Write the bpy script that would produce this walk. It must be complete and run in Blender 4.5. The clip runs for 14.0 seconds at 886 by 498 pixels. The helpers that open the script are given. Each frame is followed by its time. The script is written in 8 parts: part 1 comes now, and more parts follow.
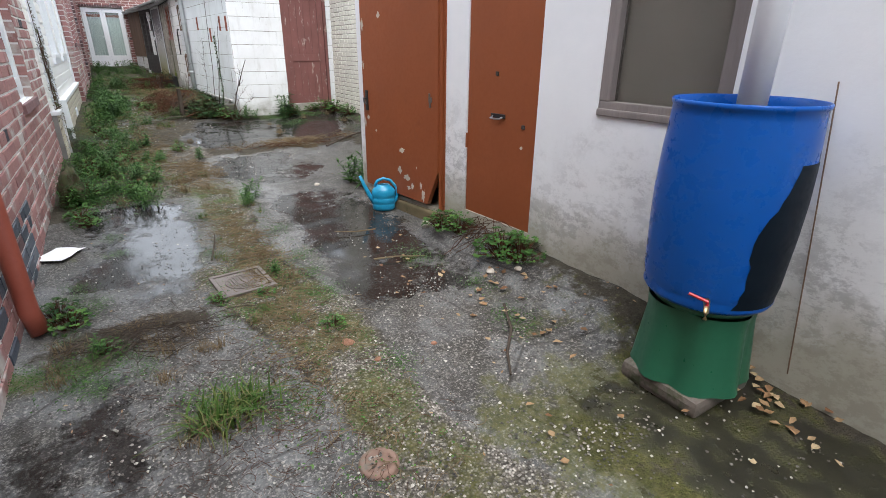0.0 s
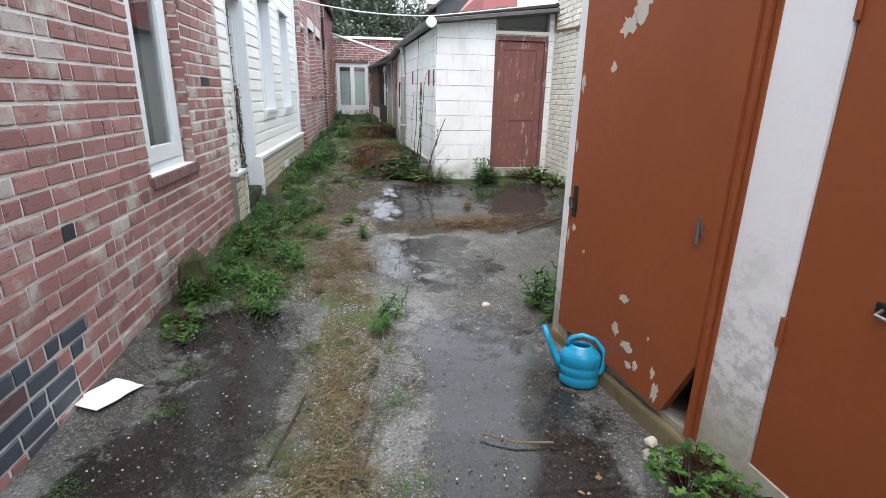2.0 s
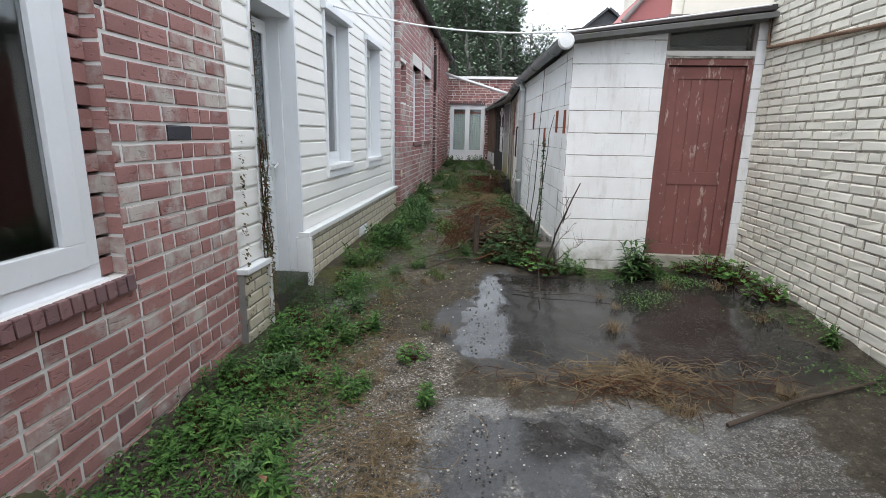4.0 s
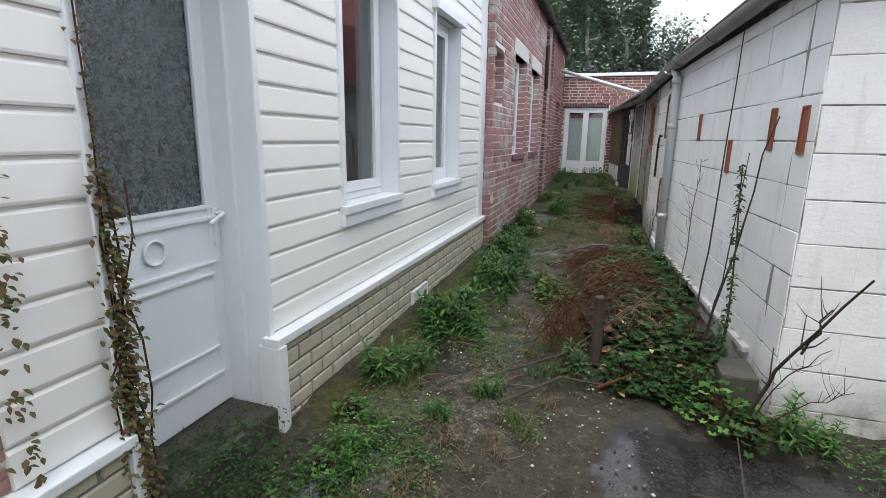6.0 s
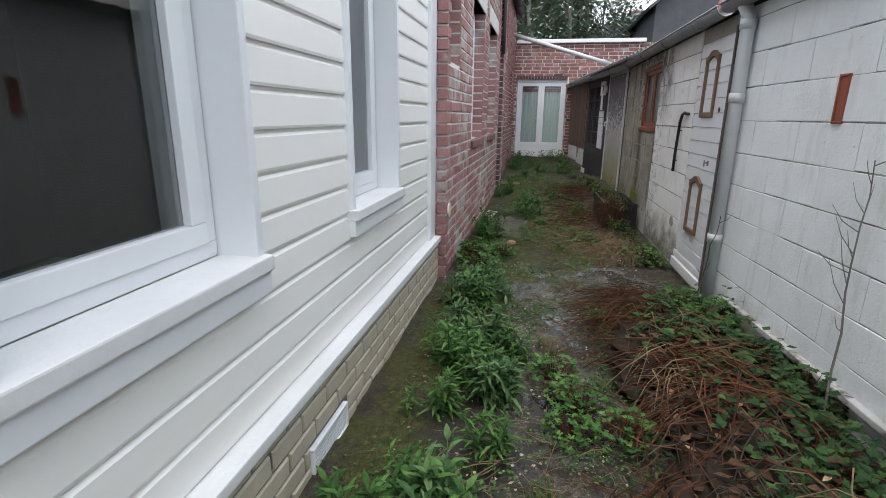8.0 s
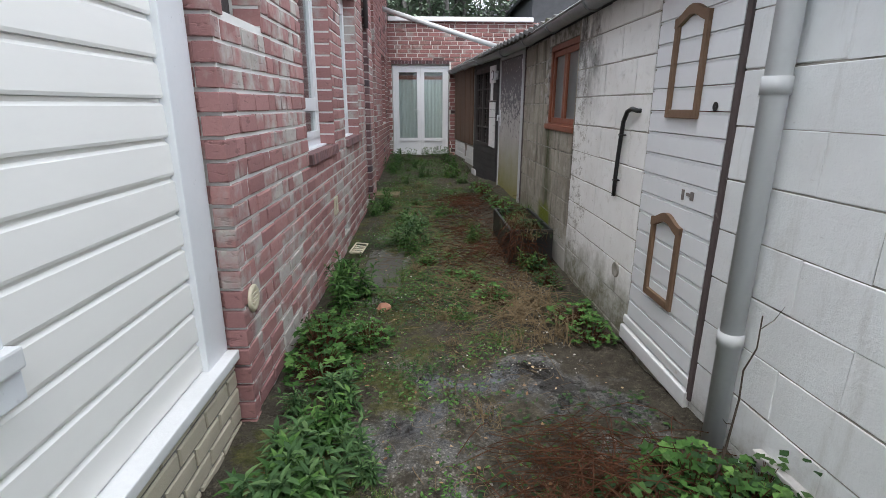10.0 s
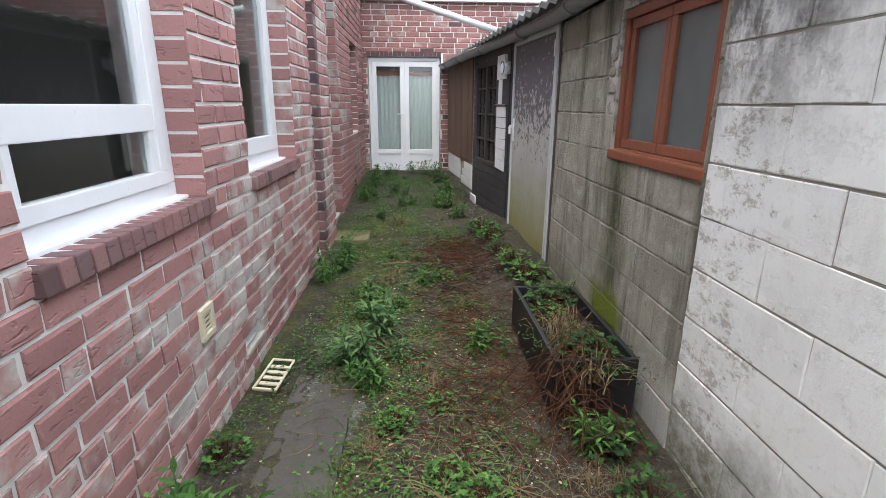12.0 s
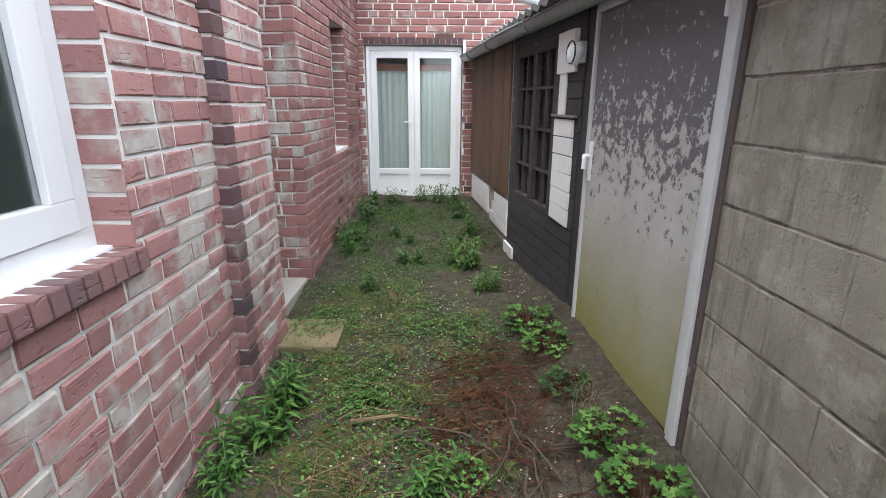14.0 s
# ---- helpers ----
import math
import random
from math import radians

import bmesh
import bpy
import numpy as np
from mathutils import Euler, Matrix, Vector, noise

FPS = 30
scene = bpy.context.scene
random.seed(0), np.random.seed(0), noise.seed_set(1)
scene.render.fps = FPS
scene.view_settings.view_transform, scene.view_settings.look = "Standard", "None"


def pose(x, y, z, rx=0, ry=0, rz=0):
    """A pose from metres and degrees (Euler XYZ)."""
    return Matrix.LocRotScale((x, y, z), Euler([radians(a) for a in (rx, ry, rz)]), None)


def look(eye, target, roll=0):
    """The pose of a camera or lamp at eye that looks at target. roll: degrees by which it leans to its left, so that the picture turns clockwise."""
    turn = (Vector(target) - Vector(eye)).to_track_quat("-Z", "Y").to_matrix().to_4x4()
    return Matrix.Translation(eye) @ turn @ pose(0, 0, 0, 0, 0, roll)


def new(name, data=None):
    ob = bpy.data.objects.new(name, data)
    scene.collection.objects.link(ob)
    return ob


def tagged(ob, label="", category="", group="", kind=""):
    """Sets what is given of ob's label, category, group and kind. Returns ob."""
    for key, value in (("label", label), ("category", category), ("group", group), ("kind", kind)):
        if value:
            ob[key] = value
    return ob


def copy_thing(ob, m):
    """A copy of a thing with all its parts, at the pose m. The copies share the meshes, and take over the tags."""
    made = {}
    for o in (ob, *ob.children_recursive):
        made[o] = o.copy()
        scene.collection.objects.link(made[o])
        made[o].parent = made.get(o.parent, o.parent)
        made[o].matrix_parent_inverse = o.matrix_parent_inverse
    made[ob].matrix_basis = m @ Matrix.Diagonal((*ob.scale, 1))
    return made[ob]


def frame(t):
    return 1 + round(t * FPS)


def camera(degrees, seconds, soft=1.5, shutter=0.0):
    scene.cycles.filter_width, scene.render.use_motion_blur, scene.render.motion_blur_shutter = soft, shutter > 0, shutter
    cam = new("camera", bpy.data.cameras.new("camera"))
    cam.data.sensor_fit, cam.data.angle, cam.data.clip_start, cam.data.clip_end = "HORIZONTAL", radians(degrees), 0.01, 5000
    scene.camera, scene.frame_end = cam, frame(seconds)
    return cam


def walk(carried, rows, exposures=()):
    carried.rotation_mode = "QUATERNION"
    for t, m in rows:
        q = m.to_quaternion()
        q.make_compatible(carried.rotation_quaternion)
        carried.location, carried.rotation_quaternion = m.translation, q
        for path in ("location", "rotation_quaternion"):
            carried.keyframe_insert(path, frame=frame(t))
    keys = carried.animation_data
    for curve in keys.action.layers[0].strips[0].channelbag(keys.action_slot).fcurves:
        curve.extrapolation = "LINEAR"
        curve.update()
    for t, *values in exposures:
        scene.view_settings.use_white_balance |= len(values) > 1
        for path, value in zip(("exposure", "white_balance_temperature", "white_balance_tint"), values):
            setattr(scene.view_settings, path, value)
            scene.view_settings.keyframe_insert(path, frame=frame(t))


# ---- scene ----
cam = camera(83.6, 14.0, soft=0.85)
METRES, EYE, TILT, LEAN, TURN = 15.5, 1.5, 0.0, 0.0, -32.5
ROWS = [
    (0.0, 0.0, 0.0, 0.0, 0.23, -21.93, -0.56),
    (0.5, 0.0033, 0.0268, 0.0027, 11.77, -22.43, -0.82),
    (1.0, 0.0026, 0.059, 0.0039, 17.46, -21.13, -1.02),
    (1.5, -0.0051, 0.093, 0.0055, 21.43, -19.0, -1.02),
    (2.0, -0.0165, 0.1253, 0.0079, 24.68, -17.28, -1.04),
    (2.5, -0.0294, 0.1596, 0.0082, 27.0, -15.72, -1.06),
    (3.0, -0.0452, 0.194, 0.0102, 30.6, -14.11, -1.09),
    (5.5, -0.1513, 0.3596, 0.0183, 48.15, -12.54, -0.84),
    (6.0, -0.178, 0.3832, 0.0193, 50.84, -12.69, -0.83),
    (6.5, -0.2046, 0.4087, 0.0178, 51.73, -13.14, -0.85),
    (7.0, -0.2324, 0.4323, 0.0166, 51.76, -13.58, -0.84),
    (7.5, -0.2581, 0.4541, 0.0185, 48.13, -14.66, -0.71),
    (8.0, -0.2865, 0.4754, 0.0204, 43.58, -15.06, -0.64),
    (10.5, -0.3704, 0.6162, 0.0248, 29.95, -16.26, -0.29),
    (11.0, -0.3895, 0.649, 0.0244, 29.95, -16.15, -0.37),
    (11.5, -0.4066, 0.6802, 0.0269, 29.99, -16.16, -0.36),
    (12.0, -0.4254, 0.714, 0.0282, 29.95, -16.19, -0.42),
    (12.5, -0.4481, 0.7438, 0.0279, 29.86, -16.18, -0.51),
    (13.0, -0.4645, 0.7721, 0.0284, 30.04, -16.22, -0.42),
    (13.5, -0.4817, 0.805, 0.0321, 30.3, -16.34, -0.37),
    (14.0, -0.4973, 0.8372, 0.0335, 32.32, -16.43, -0.37),
]
EXPOSURES = [(0.0, 1.68), (2.0, 1.65), (3.0, 1.45), (5.5, 1.15), (6.5, 1.30), (7.5, 1.18), (8.0, 1.15), (10.5, 1.45), (11.0, 1.6), (12.5, 2.05), (13.5, 2.25), (14.0, 2.1)]
walk(cam, [(t, pose(0, 0, EYE, TILT, LEAN, TURN) @ pose(METRES * x, METRES * y, METRES * z, 90 + pitch, roll, yaw)) for t, x, y, z, yaw, pitch, roll in ROWS], exposures=EXPOSURES)

# ---- world and light ----
world = bpy.data.worlds.new("overcast_sky")
scene.world = world
world.use_nodes = True
wn = world.node_tree
wn.nodes.clear()
w_out = wn.nodes.new("ShaderNodeOutputWorld")
w_bg = wn.nodes.new("ShaderNodeBackground")
w_sky = wn.nodes.new("ShaderNodeTexSky")
w_sky.sky_type, w_sky.sun_disc = "NISHITA", False
w_sky.sun_elevation, w_sky.sun_rotation = radians(68), radians(191)
w_sky.air_density, w_sky.dust_density, w_sky.ozone_density = 1.0, 6.0, 1.0
w_mix = wn.nodes.new("ShaderNodeMix")
w_mix.data_type = "RGBA"
w_mix.inputs[0].default_value = 0.8
w_mix.inputs[7].default_value = (6.3, 6.8, 7.5, 1)
wn.links.new(w_sky.outputs[0], w_mix.inputs[6])
wn.links.new(w_mix.outputs[2], w_bg.inputs[0])
w_bg.inputs[1].default_value = 0.15
wn.links.new(w_bg.outputs[0], w_out.inputs[0])
sun = new("sun", bpy.data.lights.new("sun", "SUN"))
sun.data.energy, sun.data.angle, sun.data.color = 0.9, radians(40), (1.0, 0.98, 0.96)
sun.matrix_world = look((-1, -5, 13), (0, 0, 0))


# ---- materials ----
class Nodes:
    """A small wrapper for building a node material."""

    def __init__(self, name, rough=0.6, metal=0.0, spec=0.5):
        self.m = bpy.data.materials.new(name)
        self.m.use_nodes = True
        self.t = self.m.node_tree
        self.b = self.t.nodes["Principled BSDF"]
        self.b.inputs["Roughness"].default_value = rough
        self.b.inputs["Metallic"].default_value = metal
        self.b.inputs["Specular IOR Level"].default_value = spec
        self.co = self.t.nodes.new("ShaderNodeNewGeometry").outputs["Position"]

    def put(self, sock, v):
        if isinstance(v, (int, float)):
            sock.default_value = v
        elif isinstance(v, tuple):
            sock.default_value = (*v, 1) if len(v) == 3 and sock.type == "RGBA" else v
        else:
            self.t.links.new(v, sock)

    def noise(self, scale, detail=4, rough=0.6, stretch=None, distort=0.0):
        n = self.t.nodes.new("ShaderNodeTexNoise")
        n.inputs["Scale"].default_value, n.inputs["Detail"].default_value = scale, detail
        n.inputs["Roughness"].default_value, n.inputs["Distortion"].default_value = rough, distort
        co = self.co
        if stretch:
            mp = self.t.nodes.new("ShaderNodeMapping")
            mp.inputs["Scale"].default_value = stretch
            self.t.links.new(co, mp.inputs[0])
            co = mp.outputs[0]
        self.t.links.new(co, n.inputs["Vector"])
        return n.outputs[0]

    def voronoi(self, scale, feature="F1", out=0):
        n = self.t.nodes.new("ShaderNodeTexVoronoi")
        n.feature = feature
        n.inputs["Scale"].default_value = scale
        self.t.links.new(self.co, n.inputs["Vector"])
        return n.outputs[out]

    def ramp(self, f, lo, hi, a=0.0, b=1.0):
        n = self.t.nodes.new("ShaderNodeMapRange")
        for i, v in enumerate((f, lo, hi, a, b)):
            self.put(n.inputs[i], v)
        return n.outputs[0]

    def math(self, op, a, b=0.0):
        n = self.t.nodes.new("ShaderNodeMath")
        n.operation = op
        self.put(n.inputs[0], a)
        self.put(n.inputs[1], b)
        return n.outputs[0]

    def mix(self, f, a, b, mode="MIX"):
        n = self.t.nodes.new("ShaderNodeMix")
        n.data_type, n.blend_type = "RGBA", mode
        self.put(n.inputs[0], f)
        self.put(n.inputs[6], a)
        self.put(n.inputs[7], b)
        return n.outputs[2]

    def rand(self):
        """A number of its own for each piece: by object, and by island where pieces are joined."""
        o = self.t.nodes.new("ShaderNodeObjectInfo").outputs["Random"]
        i = self.t.nodes.new("ShaderNodeNewGeometry").outputs["Random Per Island"]
        return self.math("FRACT", self.math("ADD", o, i))

    def attr(self, name):
        n = self.t.nodes.new("ShaderNodeAttribute")
        n.attribute_name = name
        return n.outputs["Fac"]

    def colors(self, f, stops):
        n = self.t.nodes.new("ShaderNodeValToRGB")
        while len(n.color_ramp.elements) < len(stops):
            n.color_ramp.elements.new(0.5)
        for e, (p, c) in zip(n.color_ramp.elements, stops):
            e.position, e.color = p, (*c, 1)
        self.put(n.inputs[0], f)
        return n.outputs[0]

    def bump(self, h, strength=0.3, dist=0.01):
        n = self.t.nodes.new("ShaderNodeBump")
        n.inputs["Strength"].default_value, n.inputs["Distance"].default_value = strength, dist
        self.put(n.inputs["Height"], h)
        self.t.links.new(n.outputs[0], self.b.inputs["Normal"])
        return self

    def done(self, color=None, rough=None):
        if color is not None:
            self.put(self.b.inputs["Base Color"], color)
        if rough is not None:
            self.put(self.b.inputs["Roughness"], rough)
        return self.m


def plain(name, c, dark=0.75, scale=14.0, rough=0.6, bump=0.15, metal=0.0, dirt=None, dirt_at=0.6, stretch=None, spec=0.5):
    """Paint, metal, wood and the like: fine grain, large tone changes and some dirt."""
    n = Nodes(name, rough, metal, spec)
    fine = n.noise(scale * 6, 5, 0.65, stretch)
    big = n.noise(scale * 0.35, 4, 0.6, stretch)
    c2 = tuple(v * dark for v in c)
    col = n.mix(n.ramp(big, 0.3, 0.75), c, c2)
    col = n.mix(n.math("MULTIPLY", n.ramp(fine, 0.45, 0.8), 0.5), col, c2)
    if dirt:
        col = n.mix(n.ramp(n.noise(scale * 0.9, 6, 0.7), dirt_at, dirt_at + 0.12), col, dirt)
    n.bump(fine, bump, 0.004)
    return n.done(col, n.ramp(fine, 0.2, 0.8, max(0.02, rough - 0.12), min(1, rough + 0.12)))


def brick_mat(name, reds, smear, smear_at, dark=(0.05, 0.035, 0.035), dark_share=0.05):
    """Fired brick: a tone of its own for each brick, pale limy faces in clusters, a few pressed folds."""
    n = Nodes(name, 0.85, 0, 0.3)
    r = n.rand()
    r2 = n.math("FRACT", n.math("MULTIPLY", r, 7.3))
    col = n.colors(r, [(0.0, dark), (dark_share, reds[0]), (0.35, reds[1]), (0.7, reds[2]), (1.0, reds[0])])
    fine = n.noise(90, 6, 0.7)
    col = n.mix(n.ramp(fine, 0.4, 0.8, 0, 0.5), col, n.mix(0.55, col, (0.12, 0.06, 0.055)))
    blotch = n.noise(5.5, 5, 0.6)
    stain = n.math("ADD", n.math("ADD", n.math("MULTIPLY", n.math("SUBTRACT", n.noise(1.3, 3, 0.5), 0.5), 1.1), n.math("MULTIPLY", r2, 0.42)), n.math("MULTIPLY", n.math("SUBTRACT", blotch, 0.5), 1.3))
    pale = n.mix(n.ramp(n.noise(12, 5, 0.6), 0.35, 0.7), smear, tuple(v * 0.82 for v in smear))
    col = n.mix(n.math("MULTIPLY", n.ramp(stain, smear_at, smear_at + 0.24), n.ramp(n.noise(40, 4), 0.25, 0.6, 0.7, 0.95)), col, pale)
    col = n.mix(n.ramp(n.noise(1.1, 4), 0.58, 0.8, 0, 0.30), col, (0.09, 0.075, 0.07))
    crease = n.noise(15, 2, 0.4, (1, 1, 3.2), 1.2)
    col = n.mix(n.ramp(crease, 0.66, 0.70, 0, 0.5), col, n.mix(0.6, col, (0.05, 0.03, 0.03)))
    n.bump(n.math("ADD", n.math("MULTIPLY", fine, 0.35), n.ramp(crease, 0.60, 0.70, 1, 0)), 0.5, 0.006)
    return n.done(col)


M = {}
M["brick_a"] = brick_mat("red_brick_weathered", [(0.32, 0.165, 0.15), (0.37, 0.195, 0.178), (0.26, 0.13, 0.12)], (0.50, 0.465, 0.425), 0.25, (0.035, 0.04, 0.05), 0.02)
M["brick_b"] = brick_mat("red_brick_pale", [(0.335, 0.172, 0.163), (0.39, 0.205, 0.193), (0.28, 0.142, 0.135)], (0.47, 0.445, 0.41), 0.21, dark_share=0.0)
M["brick_far"] = brick_mat("red_brick_plain", [(0.27, 0.13, 0.122), (0.31, 0.15, 0.138), (0.22, 0.108, 0.10)], (0.42, 0.395, 0.365), 0.36)
M["brick_slate"] = plain("blue_black_brick", (0.07, 0.085, 0.11), 0.7, 12, 0.6, 0.5)
M["brick_dark"] = brick_mat("dark_glazed_brick", [(0.085, 0.055, 0.06), (0.12, 0.06, 0.062), (0.06, 0.05, 0.06)], (0.22, 0.18, 0.16), 0.55)
M["mortar"] = plain("pale_mortar", (0.74, 0.73, 0.705), 0.86, 12, 0.9, 0.5, dirt=(0.45, 0.43, 0.39), dirt_at=0.66)
M["mortar_rough"] = plain("rough_grey_joint", (0.50, 0.48, 0.44), 0.5, 10, 0.9, 0.6, dirt=(0.15, 0.14, 0.115), dirt_at=0.47)
M["mortar_dark"] = plain("grey_mortar", (0.25, 0.245, 0.23), 0.6, 12, 0.9, 0.5)


def painted_block(name, paint, bare, wear, moss=0.0):
    n = Nodes(name, 0.75, 0, 0.35)
    fine = n.noise(60, 6, 0.7)
    col = n.mix(n.ramp(n.noise(2.2, 5), 0.35, 0.75), paint, tuple(v * 0.86 for v in paint))
    col = n.mix(n.ramp(n.rand(), 0, 1, 0, 0.12), col, tuple(v * 0.6 for v in paint))
    col = n.mix(n.math("MULTIPLY", n.ramp(n.noise(7, 7, 0.75), wear, wear + 0.07), 0.85), col, bare)
    col = n.mix(n.ramp(n.noise(3.0, 5, 0.7, (2.2, 2.2, 0.5)), 0.6, 0.8, 0, 0.45), col, (0.23, 0.23, 0.20))
    if moss:
        col = n.mix(n.ramp(n.noise(2.4, 5, 0.7, (2.5, 2.5, 0.7)), 0.62 - moss, 0.78 - moss, 0, 0.75), col, (0.11, 0.11, 0.05))
    n.bump(n.math("ADD", fine, n.noise(9, 5)), 0.5, 0.008)
    return n.done(col)


def worn_block():
    """White paint gone from block in ragged flakes, with black mould by the grey bay and mossy damp at its foot."""
    n = Nodes("worn_white_block", 0.8, 0, 0.3)
    sep = n.t.nodes.new("ShaderNodeSeparateXYZ")
    n.t.links.new(n.co, sep.inputs[0])
    y, z = sep.outputs[1], sep.outputs[2]
    fine = n.noise(60, 6, 0.7)
    col = n.mix(n.ramp(n.noise(2.2, 5), 0.35, 0.75), (0.84, 0.84, 0.825), (0.74, 0.735, 0.71))
    col = n.mix(n.ramp(n.noise(13, 7, 0.78), 0.55, 0.66, 0, 0.4), col, (0.50, 0.48, 0.43))
    far = n.ramp(n.math("ADD", y, n.math("MULTIPLY", n.noise(3.2, 6, 0.7), 1.1)), 14.6, 15.05)
    flake = n.math("ADD", n.noise(8, 9, 0.82, (1, 1, 1.6)), n.math("MULTIPLY", far, 0.15))
    col = n.mix(n.ramp(flake, 0.66, 0.72, 0, 0.75), col, n.mix(n.ramp(fine, 0.4, 0.65), (0.40, 0.375, 0.33), (0.24, 0.225, 0.19)))
    col = n.mix(n.ramp(n.noise(3.4, 7, 0.75, (1.6, 1.6, 0.5)), 0.55, 0.70, 0, 0.2), col, (0.36, 0.345, 0.30))
    mould = n.math("MULTIPLY", n.math("MULTIPLY", far, n.ramp(z, 1.75, 2.15)), n.ramp(n.noise(9, 6, 0.7, (1, 1, 0.5)), 0.36, 0.55))
    col = n.mix(n.math("MULTIPLY", mould, 0.85), col, (0.055, 0.052, 0.045))
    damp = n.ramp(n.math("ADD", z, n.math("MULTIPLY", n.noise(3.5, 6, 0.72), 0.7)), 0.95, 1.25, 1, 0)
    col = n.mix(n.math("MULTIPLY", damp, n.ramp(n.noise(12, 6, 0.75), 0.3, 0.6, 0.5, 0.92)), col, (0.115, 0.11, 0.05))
    n.bump(n.math("ADD", n.math("ADD", fine, n.noise(11, 5)), n.ramp(flake, 0.58, 0.63, 0.8, 0)), 0.55, 0.008)
    return n.done(col)


def streaked_block():
    """Bare grey block with run-off streaks, a green streak under the window and moss at its foot."""
    n = Nodes("streaked_grey_block", 0.85, 0, 0.3)
    fine = n.noise(60, 6, 0.7)
    sep = n.t.nodes.new("ShaderNodeSeparateXYZ")
    n.t.links.new(n.co, sep.inputs[0])
    y, z = sep.outputs[1], sep.outputs[2]
    col = n.mix(n.ramp(n.noise(2.0, 5), 0.3, 0.7), (0.44, 0.41, 0.345), (0.28, 0.255, 0.205))
    col = n.mix(n.ramp(n.rand(), 0, 1, 0, 0.35), col, (0.17, 0.15, 0.125))
    col = n.mix(n.ramp(n.noise(22, 7, 0.75), 0.59, 0.66, 0, 0.6), col, (0.10, 0.09, 0.078))
    col = n.mix(n.ramp(n.noise(6, 7, 0.72), 0.5, 0.66, 0, 0.6), col, (0.50, 0.47, 0.42))
    col = n.mix(n.ramp(n.noise(2.6, 6, 0.7, (2.4, 2.4, 0.22)), 0.50, 0.66, 0, 0.8), col, (0.085, 0.078, 0.06))
    pale = n.math("MULTIPLY", n.ramp(n.math("ADD", z, n.math("MULTIPLY", n.noise(4, 5), 0.4)), 0.92, 1.0, 1, 0), n.ramp(y, 14.5, 16.2, 1, 0.35))
    col = n.mix(n.math("MULTIPLY", pale, 0.8), col, (0.55, 0.54, 0.50))
    off = n.math("ABSOLUTE", n.math("ADD", n.math("SUBTRACT", y, 15.50), n.math("MULTIPLY", n.math("SUBTRACT", n.noise(5, 5), 0.5), 0.25)))
    below = n.math("MULTIPLY", n.ramp(z, 1.72, 1.78, 1, 0), n.ramp(n.noise(9, 6, 0.75, (1, 1, 0.3)), 0.3, 0.6, 0.45, 1))
    col = n.mix(n.math("MULTIPLY", n.math("MULTIPLY", n.ramp(off, 0.02, 0.20, 1, 0), below), 0.95), col, (0.045, 0.055, 0.016))
    moss = n.math("MULTIPLY", n.ramp(off, 0.15, 0.30, 1, 0), n.ramp(n.math("ADD", z, n.math("MULTIPLY", n.noise(7, 5), 0.25)), 1.0, 1.1, 1, 0))
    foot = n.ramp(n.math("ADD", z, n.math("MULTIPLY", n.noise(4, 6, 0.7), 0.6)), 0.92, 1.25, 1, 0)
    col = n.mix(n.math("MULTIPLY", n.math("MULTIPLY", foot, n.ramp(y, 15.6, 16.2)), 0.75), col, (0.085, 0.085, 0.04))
    col = n.mix(moss, col, n.mix(n.ramp(fine, 0.4, 0.7), (0.16, 0.20, 0.015), (0.09, 0.11, 0.012)))
    n.bump(n.math("ADD", n.math("MULTIPLY", fine, 1.4), n.noise(18, 6, 0.7)), 1.0, 0.012)
    return n.done(col)


def shed_block():
    """White-painted block, its paint worn off in rows of brownish scuffs low beside the clay tiles."""
    n = Nodes("white_painted_block", 0.75, 0, 0.35)
    sep = n.t.nodes.new("ShaderNodeSeparateXYZ")
    n.t.links.new(n.co, sep.inputs[0])
    y, z = sep.outputs[1], sep.outputs[2]
    fine = n.noise(60, 6, 0.7)
    col = n.mix(n.ramp(n.noise(2.2, 5), 0.35, 0.75), (0.79, 0.81, 0.82), (0.68, 0.69, 0.69))
    col = n.mix(n.ramp(n.noise(3.0, 6, 0.72, (2.2, 2.2, 0.4)), 0.54, 0.74, 0, 0.5), col, (0.40, 0.39, 0.35))
    at = n.math("MULTIPLY", n.math("MULTIPLY", n.ramp(y, 9.85, 10.25), n.ramp(y, 10.9, 11.4, 1, 0)), n.ramp(z, 1.55, 1.8, 1, 0))
    scuff = n.math("ADD", n.noise(7, 8, 0.78, (1, 1, 2.4)), n.math("MULTIPLY", at, 0.03))
    col = n.mix(n.ramp(scuff, 0.62, 0.72, 0, 0.65), col, n.mix(n.ramp(fine, 0.4, 0.65), (0.34, 0.30, 0.275), (0.22, 0.185, 0.165)))
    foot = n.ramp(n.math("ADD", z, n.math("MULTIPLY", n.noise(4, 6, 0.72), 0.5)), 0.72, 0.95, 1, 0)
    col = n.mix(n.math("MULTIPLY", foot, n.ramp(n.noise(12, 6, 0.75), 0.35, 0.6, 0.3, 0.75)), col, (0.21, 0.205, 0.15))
    n.bump(n.math("ADD", n.math("ADD", fine, n.noise(9, 5)), n.ramp(scuff, 0.63, 0.69, 0.8, 0)), 0.5, 0.008)
    return n.done(col)


